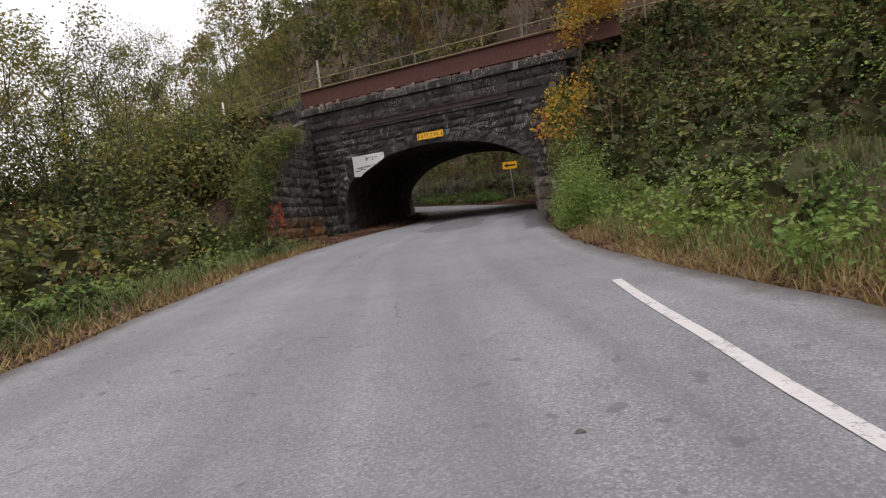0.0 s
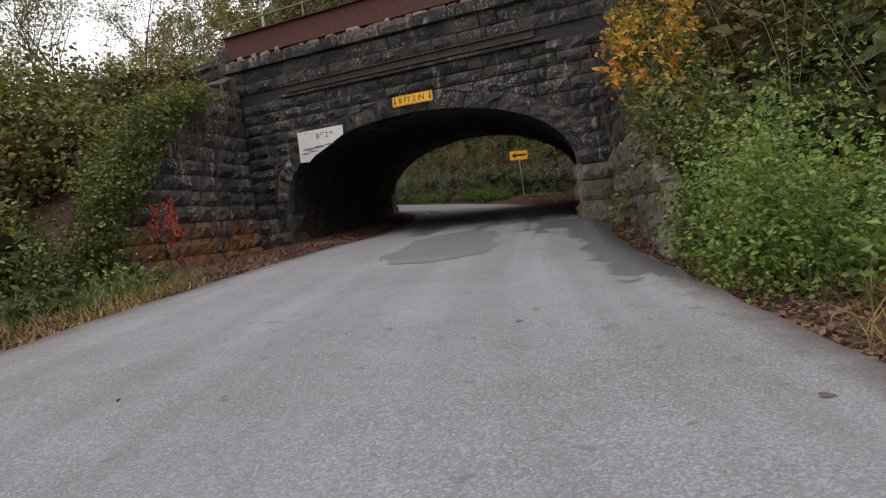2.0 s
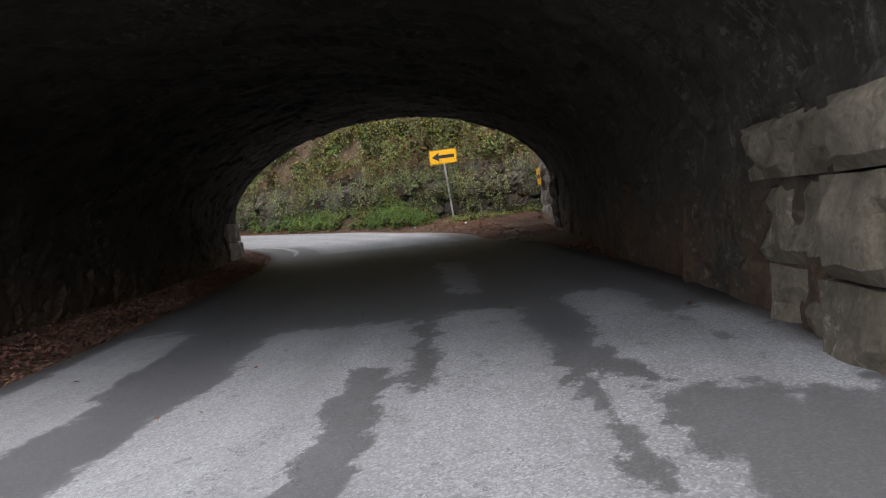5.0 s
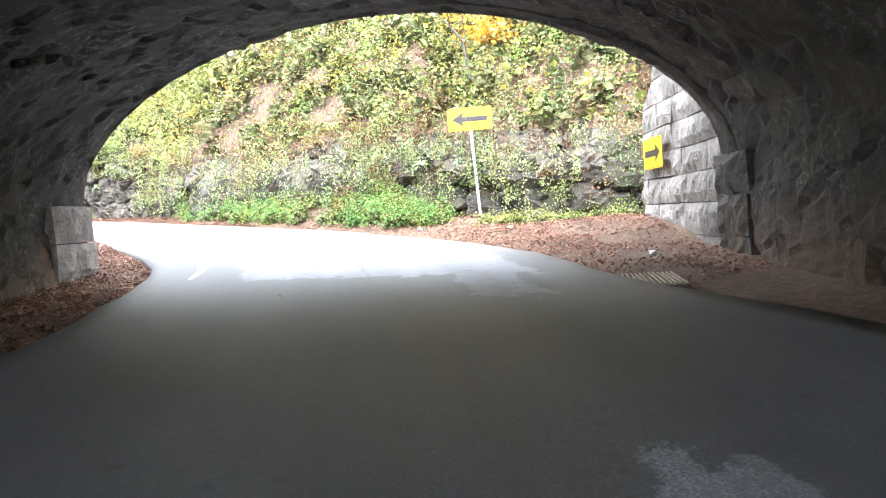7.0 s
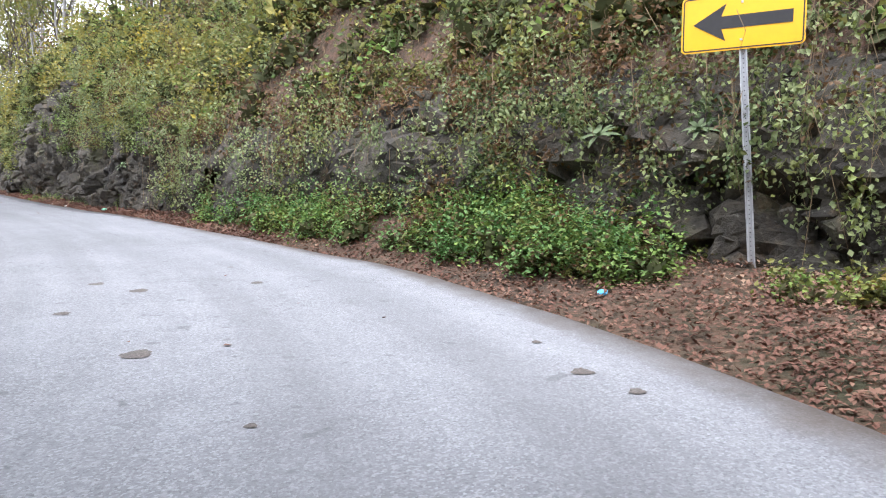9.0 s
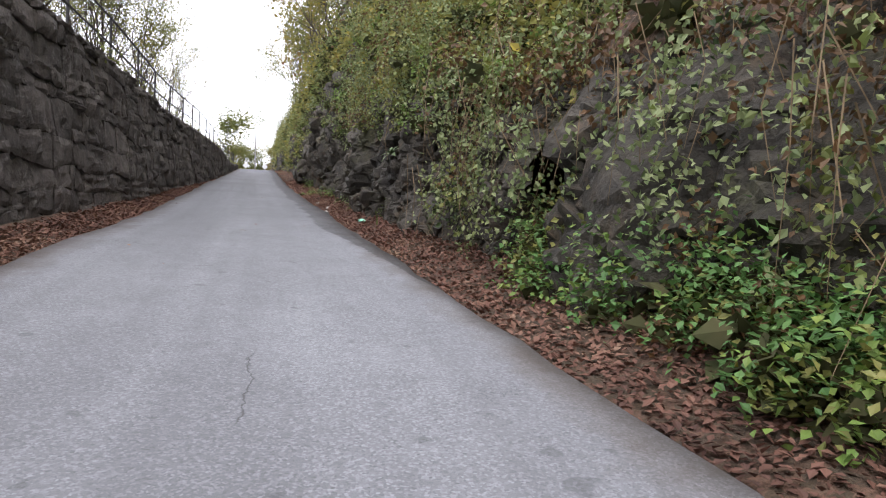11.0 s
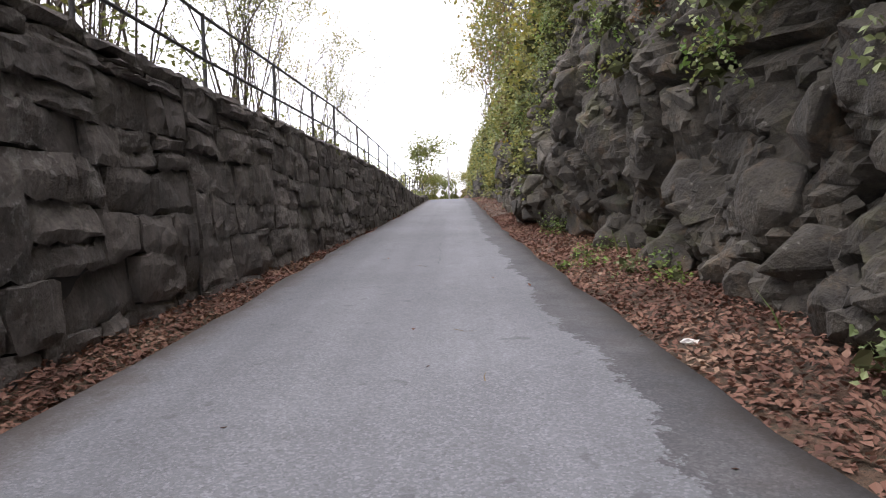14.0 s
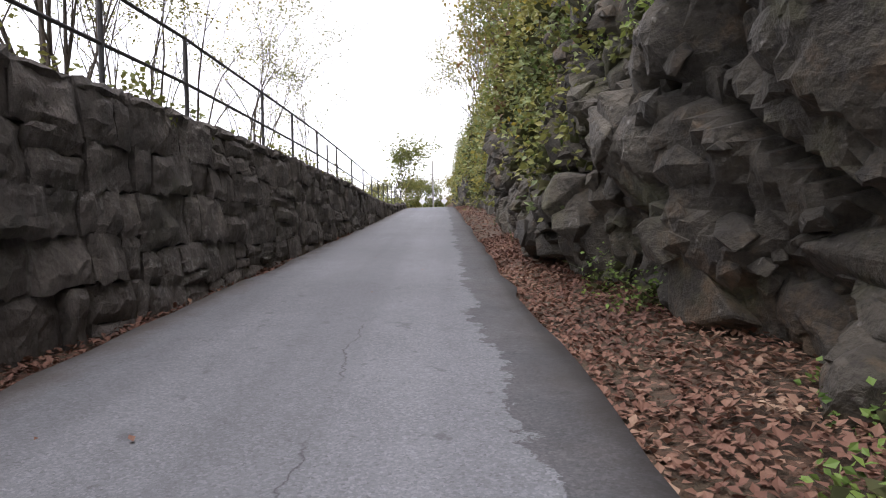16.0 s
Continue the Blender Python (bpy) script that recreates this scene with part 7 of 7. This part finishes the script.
for k, (hx, hy, q) in enumerate([(-23.5, 21.6, 0.6), (-26.0, 21.4, 0.75), (-28.6, 23.4, 0.6), (-30.5, 22.8, 0.75), (-33.0, 24.6, 0.6), (-20.5, 19.4, 0.7)]):
    t = copy_thing(side_trees[0], pose(hx, hy, float(ground_at(hx, hy)) - 0.1, 0, 0, 40 + 83 * k))
    t.scale = (q, q, q)
    tagged(t, group="trees behind the stone wall")
rng = np.random.default_rng(95)
wl_ = wall_line[(wall_line[:, 0] < -12)]
k = rng.integers(0, len(wl_), 260)
wz = np.interp(wl_[k, 0], *WALL_TOP)
foliage("wall_weeds", clump_points(wl_[k, 0], wl_[k, 1] - rng.uniform(0.35, 1.3, 260), wz - 0.05, 0.32, rng.uniform(0.3, 1.0, 260) * np.where(wl_[k, 0] > -33, 1.5, 0.8), 70, rng), 0.075, L_LIGHT, "weeds along the top of the stone wall", 96)

def pole(name, label, x, y, z0, z1, r, material, category):
    ob = new(name, tubes_mesh(name, [([(x, y, z0), (x, y, z1 - 0.02), (x, y, z1)], [r, r, r * 0.6])], material, 10))
    return tagged(ob, label, category)


# far trees past the crest
crest = tree(230, 10, L_LIGHT, M_BARK, 0.42, 12, 0.85, "full yellow-green tree past the crest", stems_n=3, spreadf=0.36)
crest.matrix_basis = pose(-122.5, 57.3, float(ground_at(-122.5, 57.3)) - 0.1)
for k, (hx, hy, s) in enumerate([(-128, 60.5, 0.55), (-131, 63.5, 0.6), (-127, 64.5, 0.5), (-134, 58, 0.6), (-126, 69, 0.6), (-118, 50, 0.5), (-140, 68, 0.7), (-150, 62, 0.6)]):
    t = copy_thing(crest, pose(hx, hy, float(ground_at(hx, hy)) - 0.1, 0, 0, 31 * k))
    t.scale = (s, s, s)
    tagged(t, group="trees past the crest")

rng = np.random.default_rng(270)
x, y = rng.uniform(-131, -124, 60), rng.uniform(50, 76, 60)
r = rng.uniform(1.2, 2.2, 60)
mixed("crest_hedge", x, y, ground_at(x, y) - 0.2, r, rng.uniform(2.6, 4.6, 60), 800, 0.3, [(L_LIGHT, 0.6, "yellow-green"), (L_SHRUB, 0.25, "autumn-coloured"), (L_VINE, 0.15, "pale green")], "hedge of bushes past the crest", 271)
pole("utility_pole", "thin grey utility pole past the crest", -121.0, 63.3, 6.0, 15.5, 0.12, M_BARK_PALE, "pole")

# ---- fallen leaves ----
def litter(name, places, label, seed, size=0.052, lift=0.02):
    x, y, rng = places
    clear = ~((abs(x - 2.77) < 0.5) & (abs(y - 13.7) < 0.65))
    x, y = x[clear], y[clear]
    z = ground_at(x, y)
    for i in range(len(x)):
        hit = GROUND_TREE.ray_cast(Vector((float(x[i]), float(y[i]), 60.0)), Vector((0, 0, -1)))[0]
        z[i] = max(z[i], hit.z)
    z += rng.uniform(0.0, 0.035, len(x)) + lift
    foliage(name, np.column_stack([x, y, z]), size, L_LITTER, label, seed, "leaves", flat=0.85, wide=0.36, hang=0.0)


after = lambda x, y: (y > 21.5) & (x > -42) & (x < -9)  # noqa: E731
litter("far_foot_leaves", along_edge("right", 6000, lambda x, y: (x < -42) & (x > -84), 0.0, 2.2, 330), "brown fallen leaves along the road's upper part", 331, 0.08)
litter("cliff_foot_leaves", along_edge("right", 62000, after, 0.0, 2.8, 300, 0.9, 0.10), "brown fallen leaves along the cliff's foot", 301, 0.058)
litter("wall_foot_leaves", along_edge("left", 26000, lambda x, y: (y > 18) & (x > -46), 0.0, 0.75, 302, 0.9, 0.18), "brown fallen leaves along the wall's foot", 303, 0.058)
x, y, rng = along_edge("right", 30000, lambda x, y: (y > 12.5) & (y < 23.5), 0.0, 5.0, 304, 0.6, 0.27)
ok = (north_of_cliff(x, y) < 3.2) & (x < 3.9 - 0.25 * (y - 16.3))
x, y = np.concatenate([x[ok], rng.uniform(-1.0, 3.4, 9000)]), np.concatenate([y[ok], rng.uniform(16.5, 24.5, 9000)])
ok = (north_of_cliff(x, y) < 3.2) & (x < 3.9 - 0.25 * (y - 16.3)) & (road_sides(x, y)[1] > 0.02)
litter("corner_leaves", (x[ok], y[ok], rng), "brown fallen leaves round the sign", 305)
ok = lambda x, y: (y > 12.0) & (y < 18.5) & (x < 0)  # noqa: E731
litter("inner_corner_leaves", along_edge("left", 10000, ok, 0.0, 1.8, 306, 0.5, 0.2), "fallen leaves heaped at the inner corner", 307, lift=0.05)
litter("left_edge_leaves", along_edge("left", 24000, lambda x, y: (y > -27) & (y < 13), -0.12, 1.7, 308, 0.7, 0.2), "fallen leaves along the road's edge", 309, 0.065)
litter("wing_foot_leaves", along_edge("left", 7500, lambda x, y: (y > -9) & (y < 14), 0.0, 2.7, 314), "dark debris and fallen leaves under the wall", 315, 0.055)
litter("right_edge_leaves", along_edge("right", 18000, lambda x, y: (y > -25) & (y < 10), -0.1, 1.1, 310, 0.7, 0.27), "fallen leaves along the road's edge", 311, 0.065)
x, y, rng = spread(420, (-40, 14), (-16, 34), lambda x, y: (lambda s: (s[0] + s[1] < 0.001))(road_sides(x, y)), 312)
foliage("stray_leaves", np.column_stack([x, y, road_z(x, y) + 0.012]), 0.055, L_LITTER, "single fallen leaves on the asphalt", 313, "leaves", flat=0.95, hang=0.0)
# twigs on the road
rng = np.random.default_rng(320)
b = np.array([(-27.3, 28.6), (-26.0, 28.3), (-31.0, 29.6), (7.5, -12.0), (9.4, -15.5), (5.0, -2.0), (-18.0, 24.8), (6.0, -8.0)])
base = np.column_stack([b, road_z(b[:, 0], b[:, 1]) + 0.01])
stems("twigs", base, base + np.column_stack([rng.uniform(-0.3, 0.3, (len(b), 2)), np.full(len(b), 0.004)]), 0.006, M_STEM, "small twigs on the asphalt", 321, 0.1)


# ---- signs, railings and small things ----
def text_mesh(words, size, depth=0.002):
    cu = bpy.data.curves.new("lettering", "FONT")
    cu.body, cu.size, cu.extrude = words, size, depth
    cu.align_x, cu.align_y = "CENTER", "CENTER"
    ob = new("lettering", cu)
    me = bpy.data.meshes.new_from_object(ob.evaluated_get(bpy.context.evaluated_depsgraph_get()))
    bpy.data.objects.remove(ob)
    return me


def flat_shape(name, pts, depth, material, parent, label=""):
    """A plate in the local x-z plane, its front at y = 0 and its back at y = depth."""
    n = len(pts)
    vs = [(x, 0, z) for x, z in pts] + [(x, depth, z) for x, z in pts]
    fs = [tuple(range(n)), tuple(range(2 * n - 1, n - 1, -1))] + [(k, n + k, n + (k + 1) % n, (k + 1) % n) for k in range(n)]
    return child(name, mesh_of(name, vs, fs, material), parent, label)


def rounded(w, h, r, n=5):
    pts = []
    for cx, cz, a0 in ((w / 2 - r, h / 2 - r, 0), (-w / 2 + r, h / 2 - r, 90), (-w / 2 + r, -h / 2 + r, 180), (w / 2 - r, -h / 2 + r, 270)):
        pts += [(cx + r * math.cos(radians(a0 + 90 * k / n)), cz + r * math.sin(radians(a0 + 90 * k / n))) for k in range(n + 1)]
    return pts[::-1]


def arrow_shape(w, h, flip):
    """A bold arrow, its head towards -x unless flipped."""
    head = 0.34 * w
    pts = [(-w / 2, 0), (-w / 2 + head, h / 2), (-w / 2 + head * 0.86, h * 0.17), (w / 2, h * 0.17), (w / 2, -h * 0.17), (-w / 2 + head * 0.86, -h * 0.17), (-w / 2 + head, -h / 2)]
    return [(-x, z) for x, z in reversed(pts)] if flip else pts


def border(w, h, t, r, parent, y=-0.003):
    a, b = rounded(w, h, r), rounded(w - 2 * t, h - 2 * t, max(0.005, r - t))
    n = len(a)
    vs = [(x, y, z) for x, z in a] + [(x, y, z) for x, z in b]
    return child("border", mesh_of("border", vs, [(k, n + k, n + (k + 1) % n, (k + 1) % n) for k in range(n)], M_BLACK), parent, "thin black border line")


def arrow_sign(label, m, flip, post=0.0, lean=0.0):
    thing = tagged(new("arrow_sign"), label, "sign")
    plate = flat_shape("plate", rounded(1.22, 0.61, 0.05), 0.004, M_YELLOW, thing, "yellow rectangular sign plate")
    border(1.19, 0.58, 0.014, 0.04, plate)
    flat_shape("arrow", [(x, z) for x, z in arrow_shape(0.98, 0.40, flip)], 0.002, M_BLACK, plate, "bold black arrow").location = (0, -0.0045, 0)
    for z in (0.2, -0.2):
        part("bolt", box_bm(0.025, 0.01, 0.025, (0, -0.009, z), 0.004), M_GALV, plate)
    if post:
        bm = bmesh.new()
        prof = [(-0.04, 0.0), (-0.028, 0.0), (-0.018, 0.03), (0.018, 0.03), (0.028, 0.0), (0.04, 0.0), (0.04, 0.006), (0.032, 0.006), (0.022, 0.037), (-0.022, 0.037), (-0.032, 0.006), (-0.04, 0.006)]
        rows = [[bm.verts.new((x, y + 0.006, z)) for x, y in prof] for z in (-post, 0.28)]
        n = len(prof)
        for k in range(n):
            bm.faces.new((rows[0][k], rows[0][(k + 1) % n], rows[1][(k + 1) % n], rows[1][k]))
        bm.faces.new(rows[1])
        p = part("post", bm, M_GALV, thing, "perforated galvanised steel post")
        holes = bmesh.new()
        z = -post + 0.3
        while z < 0.2:
            bmesh.ops.create_circle(holes, cap_ends=True, radius=0.006, segments=8, matrix=Matrix.Translation((0, 0.0345, z)) @ Matrix.Rotation(math.pi / 2, 4, "X"))
            z += 0.05
        part("holes", holes, M_BLACK, p)
        p.matrix_basis = pose(0, 0, 0, 0, lean)
    thing.matrix_basis = m
    return thing


arrow_sign("yellow sign with a bold black arrow on a steel post", pose(-1.215, 22.72, 3.905, 0, 1.5, 2.0), False, post=2.95, lean=-4.0)
a2 = far_face.at(3.0, 0.17, 2.30)
arrow_sign("yellow sign with a bold black arrow on the stone wing wall", pose(a2[0], a2[1], a2[2], 0, 0, math.degrees(math.atan2(far_face.d[1], far_face.d[0]))), True).matrix_basis = pose(a2[0] - 0.02, a2[1], a2[2], 0, 0, math.degrees(math.atan2(-far_face.d[1], -far_face.d[0])) + 0) @ pose(0, 0, 0)

# clearance sign over the crown
clear = tagged(new("clearance_sign"), "yellow sign reading 8 FT 2 IN over the arch", "sign")
plate = flat_shape("plate", rounded(1.33, 0.30, 0.03), 0.004, M_YELLOW, clear, "yellow plate with black lettering")
border(1.31, 0.28, 0.01, 0.025, plate)
for word, px in (("8", -0.40), ("F", -0.23), ("T", -0.11), ("2", 0.06), ("I", 0.22), ("N", 0.32)):
    me = text_mesh(word, 0.225)
    me.materials.append(M_BLACK)
    child("lettering", me, plate, "black letter").matrix_basis = pose(px, -0.005, 0, 90, 0, 0)
for s in (-1, 1):
    flat_shape("down_arrow", [(x * 0.5, z * 0.55) for x, z in [(0, -0.2), (-0.09, -0.02), (-0.03, -0.02), (-0.03, 0.2), (0.03, 0.2), (0.03, -0.02), (0.09, -0.02)]], 0.002, M_BLACK, plate, "small black down arrow").location = (0.58 * s, -0.0045, 0)
clear.matrix_basis = pose(3.21, -0.16, 4.11)

M_SOOT = plain("board_soot", (0.22, 0.215, 0.21), 0.9)
# white clearance board, its corner cut along the arch
board = tagged(new("clearance_board"), "worn white board reading 8 FT 2 IN, cut along the arch", "sign")
flat_shape("board", [(-0.9, 0.48), (0.85, 0.48), (0.85, 0.2), (0.22, -0.1), (-0.3, -0.32), (-0.55, -0.5), (-0.9, -0.47)], 0.012, M_WHITE, board, "white painted board")
for words, size, px, pz in (("8", 0.24, -0.12, 0.26), ("F", 0.12, 0.02, 0.31), ("T", 0.12, 0.085, 0.31), ("2", 0.24, 0.22, 0.26), ("I", 0.12, 0.36, 0.31), ("N", 0.12, 0.42, 0.31)):
    me = text_mesh(words, size)
    me.materials.append(M_BLACK)
    child("lettering", me, board, "black number and letters").matrix_basis = pose(px, -0.004, pz, 90, 0, 0)
for k, (px, pz, w, h) in enumerate([(-0.5, 0.02, 0.5, 0.07), (-0.1, 0.05, 0.4, 0.08), (0.3, 0.08, 0.35, 0.05), (-0.65, -0.1, 0.3, 0.05), (-0.35, -0.06, 0.35, 0.05)]):
    n = 14
    pts = [(px + w / 2 * math.cos(2 * math.pi * i / n) * (0.8 + 0.4 * float(vnoise(i, k, 0.7, 3))), pz - 0.12 + 0.5 * h * math.sin(2 * math.pi * i / n) * (0.6 + 0.8 * float(vnoise(i, k, 0.9, 5)))) for i in range(n, 0, -1)]
    flat_shape("soot_smear", pts, 0.002, M_SOOT, board, "dark worn smear").location = (0, -0.004, 0)
part("bolt", box_bm(0.03, 0.012, 0.03, (0.72, -0.006, 0.38), 0.004), M_BLACK, board)
board.matrix_basis = pose(-0.14, -0.17, 3.27)


def railing(label, points, height, rails, post_r, material, base_z):
    """Posts at the points, round rails between them at the given shares of the height."""
    thing = tagged(new("railing"), label, "railing")
    tops = []
    for (px, py), bz in zip(points, base_z):
        child("post", tubes_mesh("post", [([(px, py, bz - 0.15), (px, py, bz + height)], [post_r, post_r])], material, 8), thing)
        tops.append((px, py, bz))
    for f in rails:
        child("rail", tubes_mesh("rail", [([(px, py, bz + height * f) for px, py, bz in tops], [post_r * 0.85] * len(tops))], material, 8), thing)
    return thing


railing("weathered ochre pipe railing along the bridge", [(-8.1, 0.72), (-7.3, 0.7), (-4.2, 0.6), (-0.75, 0.5), (2.65, 0.4), (6.0, 0.3), (9.4, 0.2), (12.8, 0.1), (16.2, 0.0)], 0.95, (0.5, 0.98), 0.035, M_RAIL, [6.75, 6.85, 7.05, 7.05, 7.02, 7.0, 7.0, 7.0, 7.0])
wr = wall_line[(wall_line[:, 0] < -10)][::5]
off = np.array([0.35, -0.94]) * 0.55
railing("dark thin pipe railing on top of the retaining wall", [tuple(p + off) for p in wr], 1.15, (0.5, 0.98), 0.026, M_RAILDARK, [float(np.interp(p[0], *WALL_TOP)) for p in wr])


pole("marker_post", "white plastic marker post on the embankment", -9.8, 1.0, 5.9, 8.15, 0.055, plain("white_plastic", (0.68, 0.67, 0.63), 0.5, vary=0.08), "post")
pole("marker_post", "white railway marker post beside the track", -5.3, 4.0, 6.2, 10.0, 0.06, M_BARK_PALE, "post")
pole("wall_post", "tall dark post beside the railing", -62.6, 36.0, 6.8, 8.85, 0.05, M_RAILDARK, "post")


def diamond(x, y, label):
    thing = tagged(new("warning_sign"), label, "sign", "signs at the crest")
    flat_shape("plate", [(0, 0.5), (0.5, 0), (0, -0.5), (-0.5, 0)], 0.004, M_WHITE, thing, "white back of a diamond plate")
    z0 = float(road_z(x, y)[0])
    child("post", tubes_mesh("post", [([(0, 0.03, -2.3), (0, 0.03, 0.45)], [0.03, 0.03])], M_GALV, 6), thing, "steel post")
    thing.matrix_basis = pose(x, y, z0 + 2.0, 0, 0, 70)
    return thing


diamond(-113.8, 59.0, "pale diamond sign on a steel post at the crest")
diamond(-112.6, 61.9, "pale diamond sign on a steel post at the crest")

# storm drain
M_DRAIN = plain("worn_drain_steel", (0.24, 0.20, 0.15), 0.6, 0.2)
gz = float(ground_at(2.75, 13.55))
drain = tagged(new("storm_drain"), "rusty storm drain grate full of leaves", "drain")
part("frame", box_bm(0.92, 0.05, 0.06, (0, -0.58, 0), 0.006), M_DARKRUST, drain)
part("frame", box_bm(0.92, 0.05, 0.06, (0, 0.58, 0), 0.006), M_DARKRUST, drain)
for k in range(17):
    part("bar", box_bm(0.02, 1.12, 0.05, (-0.432 + k * 0.054, 0, 0.02)), M_DRAIN, drain)
# no real depth here: a black slab paints the shade below the bars
part("pit", box_bm(0.9, 1.14, 0.02, (0, 0, -0.035)), M_BLACK, drain, "black slab painted as the pit's shade under the bars")
drain.matrix_basis = pose(2.77, 13.70, max(gz, float(slope_z(np.array([2.77]), np.array([13.70]))[0])) + 0.06, 0, 0, 5)


def crumple(name, label, x, y, size, color, seed, category="litter"):
    bm = bmesh.new()
    bmesh.ops.create_icosphere(bm, subdivisions=2, radius=1.0)
    for v in bm.verts:
        v.co *= 0.75 + 0.5 * noise.noise(v.co * 2.2 + Vector((seed, seed, 0)))
    bmesh.ops.scale(bm, vec=size, verts=bm.verts)
    me = bpy.data.meshes.new(name)
    bm.to_mesh(me)
    bm.free()
    me.materials.append(plain(f"{name}_{seed}", color, 0.5, vary=0.1))
    ob = new(name, me)
    ob.matrix_world = pose(x, y, float(ground_at(x, y)) + size[2] * 0.6 + 0.03, 0, 0, 37 * seed)
    return tagged(ob, label, category)


def cup(label, x, y, turn):
    bm = bmesh.new()
    bmesh.ops.create_cone(bm, cap_ends=True, radius1=0.032, radius2=0.044, depth=0.14, segments=18, matrix=Matrix.Rotation(math.pi / 2, 4, "X"))
    me = bpy.data.meshes.new("paper_cup")
    bm.to_mesh(me)
    bm.free()
    me.materials.append(plain("white_paper", (0.75, 0.73, 0.7), 0.6, vary=0.06))
    ob = new("paper_cup", me)
    ob.matrix_world = pose(x, y, float(ground_at(x, y)) + 0.07, 0, 4, turn)
    return tagged(ob, label, "litter")


cup("white paper cup among the leaves by the wall", -31.9, 26.9, 20)
crumple("wrapper", "pale green plastic wrapper in the leaves", -19.9, 27.9, (0.11, 0.07, 0.05), (0.25, 0.62, 0.45), 1)
crumple("wrapper", "bright blue plastic scrap in the leaves", -2.4, 21.35, (0.09, 0.05, 0.04), (0.10, 0.42, 0.72), 2)
crumple("paper", "crumpled white paper in the leaves", 0.2, 19.85, (0.10, 0.06, 0.04), (0.75, 0.74, 0.72), 3)
crumple("paper", "crumpled white paper beside the road", -23.4, 28.85, (0.09, 0.06, 0.04), (0.72, 0.70, 0.66), 4)
crumple("paper", "crumpled white paper beside the road", -24.4, 29.4, (0.08, 0.06, 0.04), (0.72, 0.70, 0.66), 5)
crumple("paper", "scrap of white paper in the leaves", -26.3, 30.0, (0.08, 0.05, 0.035), (0.72, 0.70, 0.66), 6)
crumple("stone_lump", "pale stone on the leaves", 3.0, 15.3, (0.10, 0.08, 0.07), (0.5, 0.48, 0.45), 7, "stone")


def mullein(x, y, z, size, seed):
    """A rosette of long downy leaves."""
    rng = random.Random(seed)
    thing = tagged(new("mullein_plant"), "rosette of large pale green leaves on the rock", "plant", "leaf rosettes")
    for k in range(11):
        a, tilt = k * 2.4 + rng.uniform(-0.2, 0.2), 0.25 + 0.07 * k
        vs, fs = [], []
        for i in range(6):
            s = i / 5
            w = 0.22 * size * math.sin(math.pi * min(1, s * 0.9 + 0.08)) * 0.6
            rr, hh = s * size * math.cos(tilt), size * (s * math.sin(tilt) - 0.45 * s * s)
            for side, dz in ((-1, 0.03), (0, 0), (1, 0.03)):
                vs.append((rr * math.cos(a) - side * w * math.sin(a), rr * math.sin(a) + side * w * math.cos(a), hh + dz * size))
        fs = [(i * 3 + j, i * 3 + j + 1, i * 3 + j + 4, i * 3 + j + 3) for i in range(5) for j in range(2)]
        child("leaf", mesh_of("leaf", vs, fs, M_MULLEIN, True), thing)
    thing.matrix_basis = pose(x, y, z, 35, 0, -18)
    return thing


M_MULLEIN = plain("pale_downy_leaf", (0.15, 0.20, 0.10), 0.85, vary=0.35)
mullein(-19.1, 28.05, 3.62, 0.30, 1)
mullein(-2.9, 23.3, 2.85, 0.30, 2)
mullein(-1.66, 23.0, 2.8, 0.25, 3)
mullein(-4.5, 23.4, 1.5, 0.32, 4)
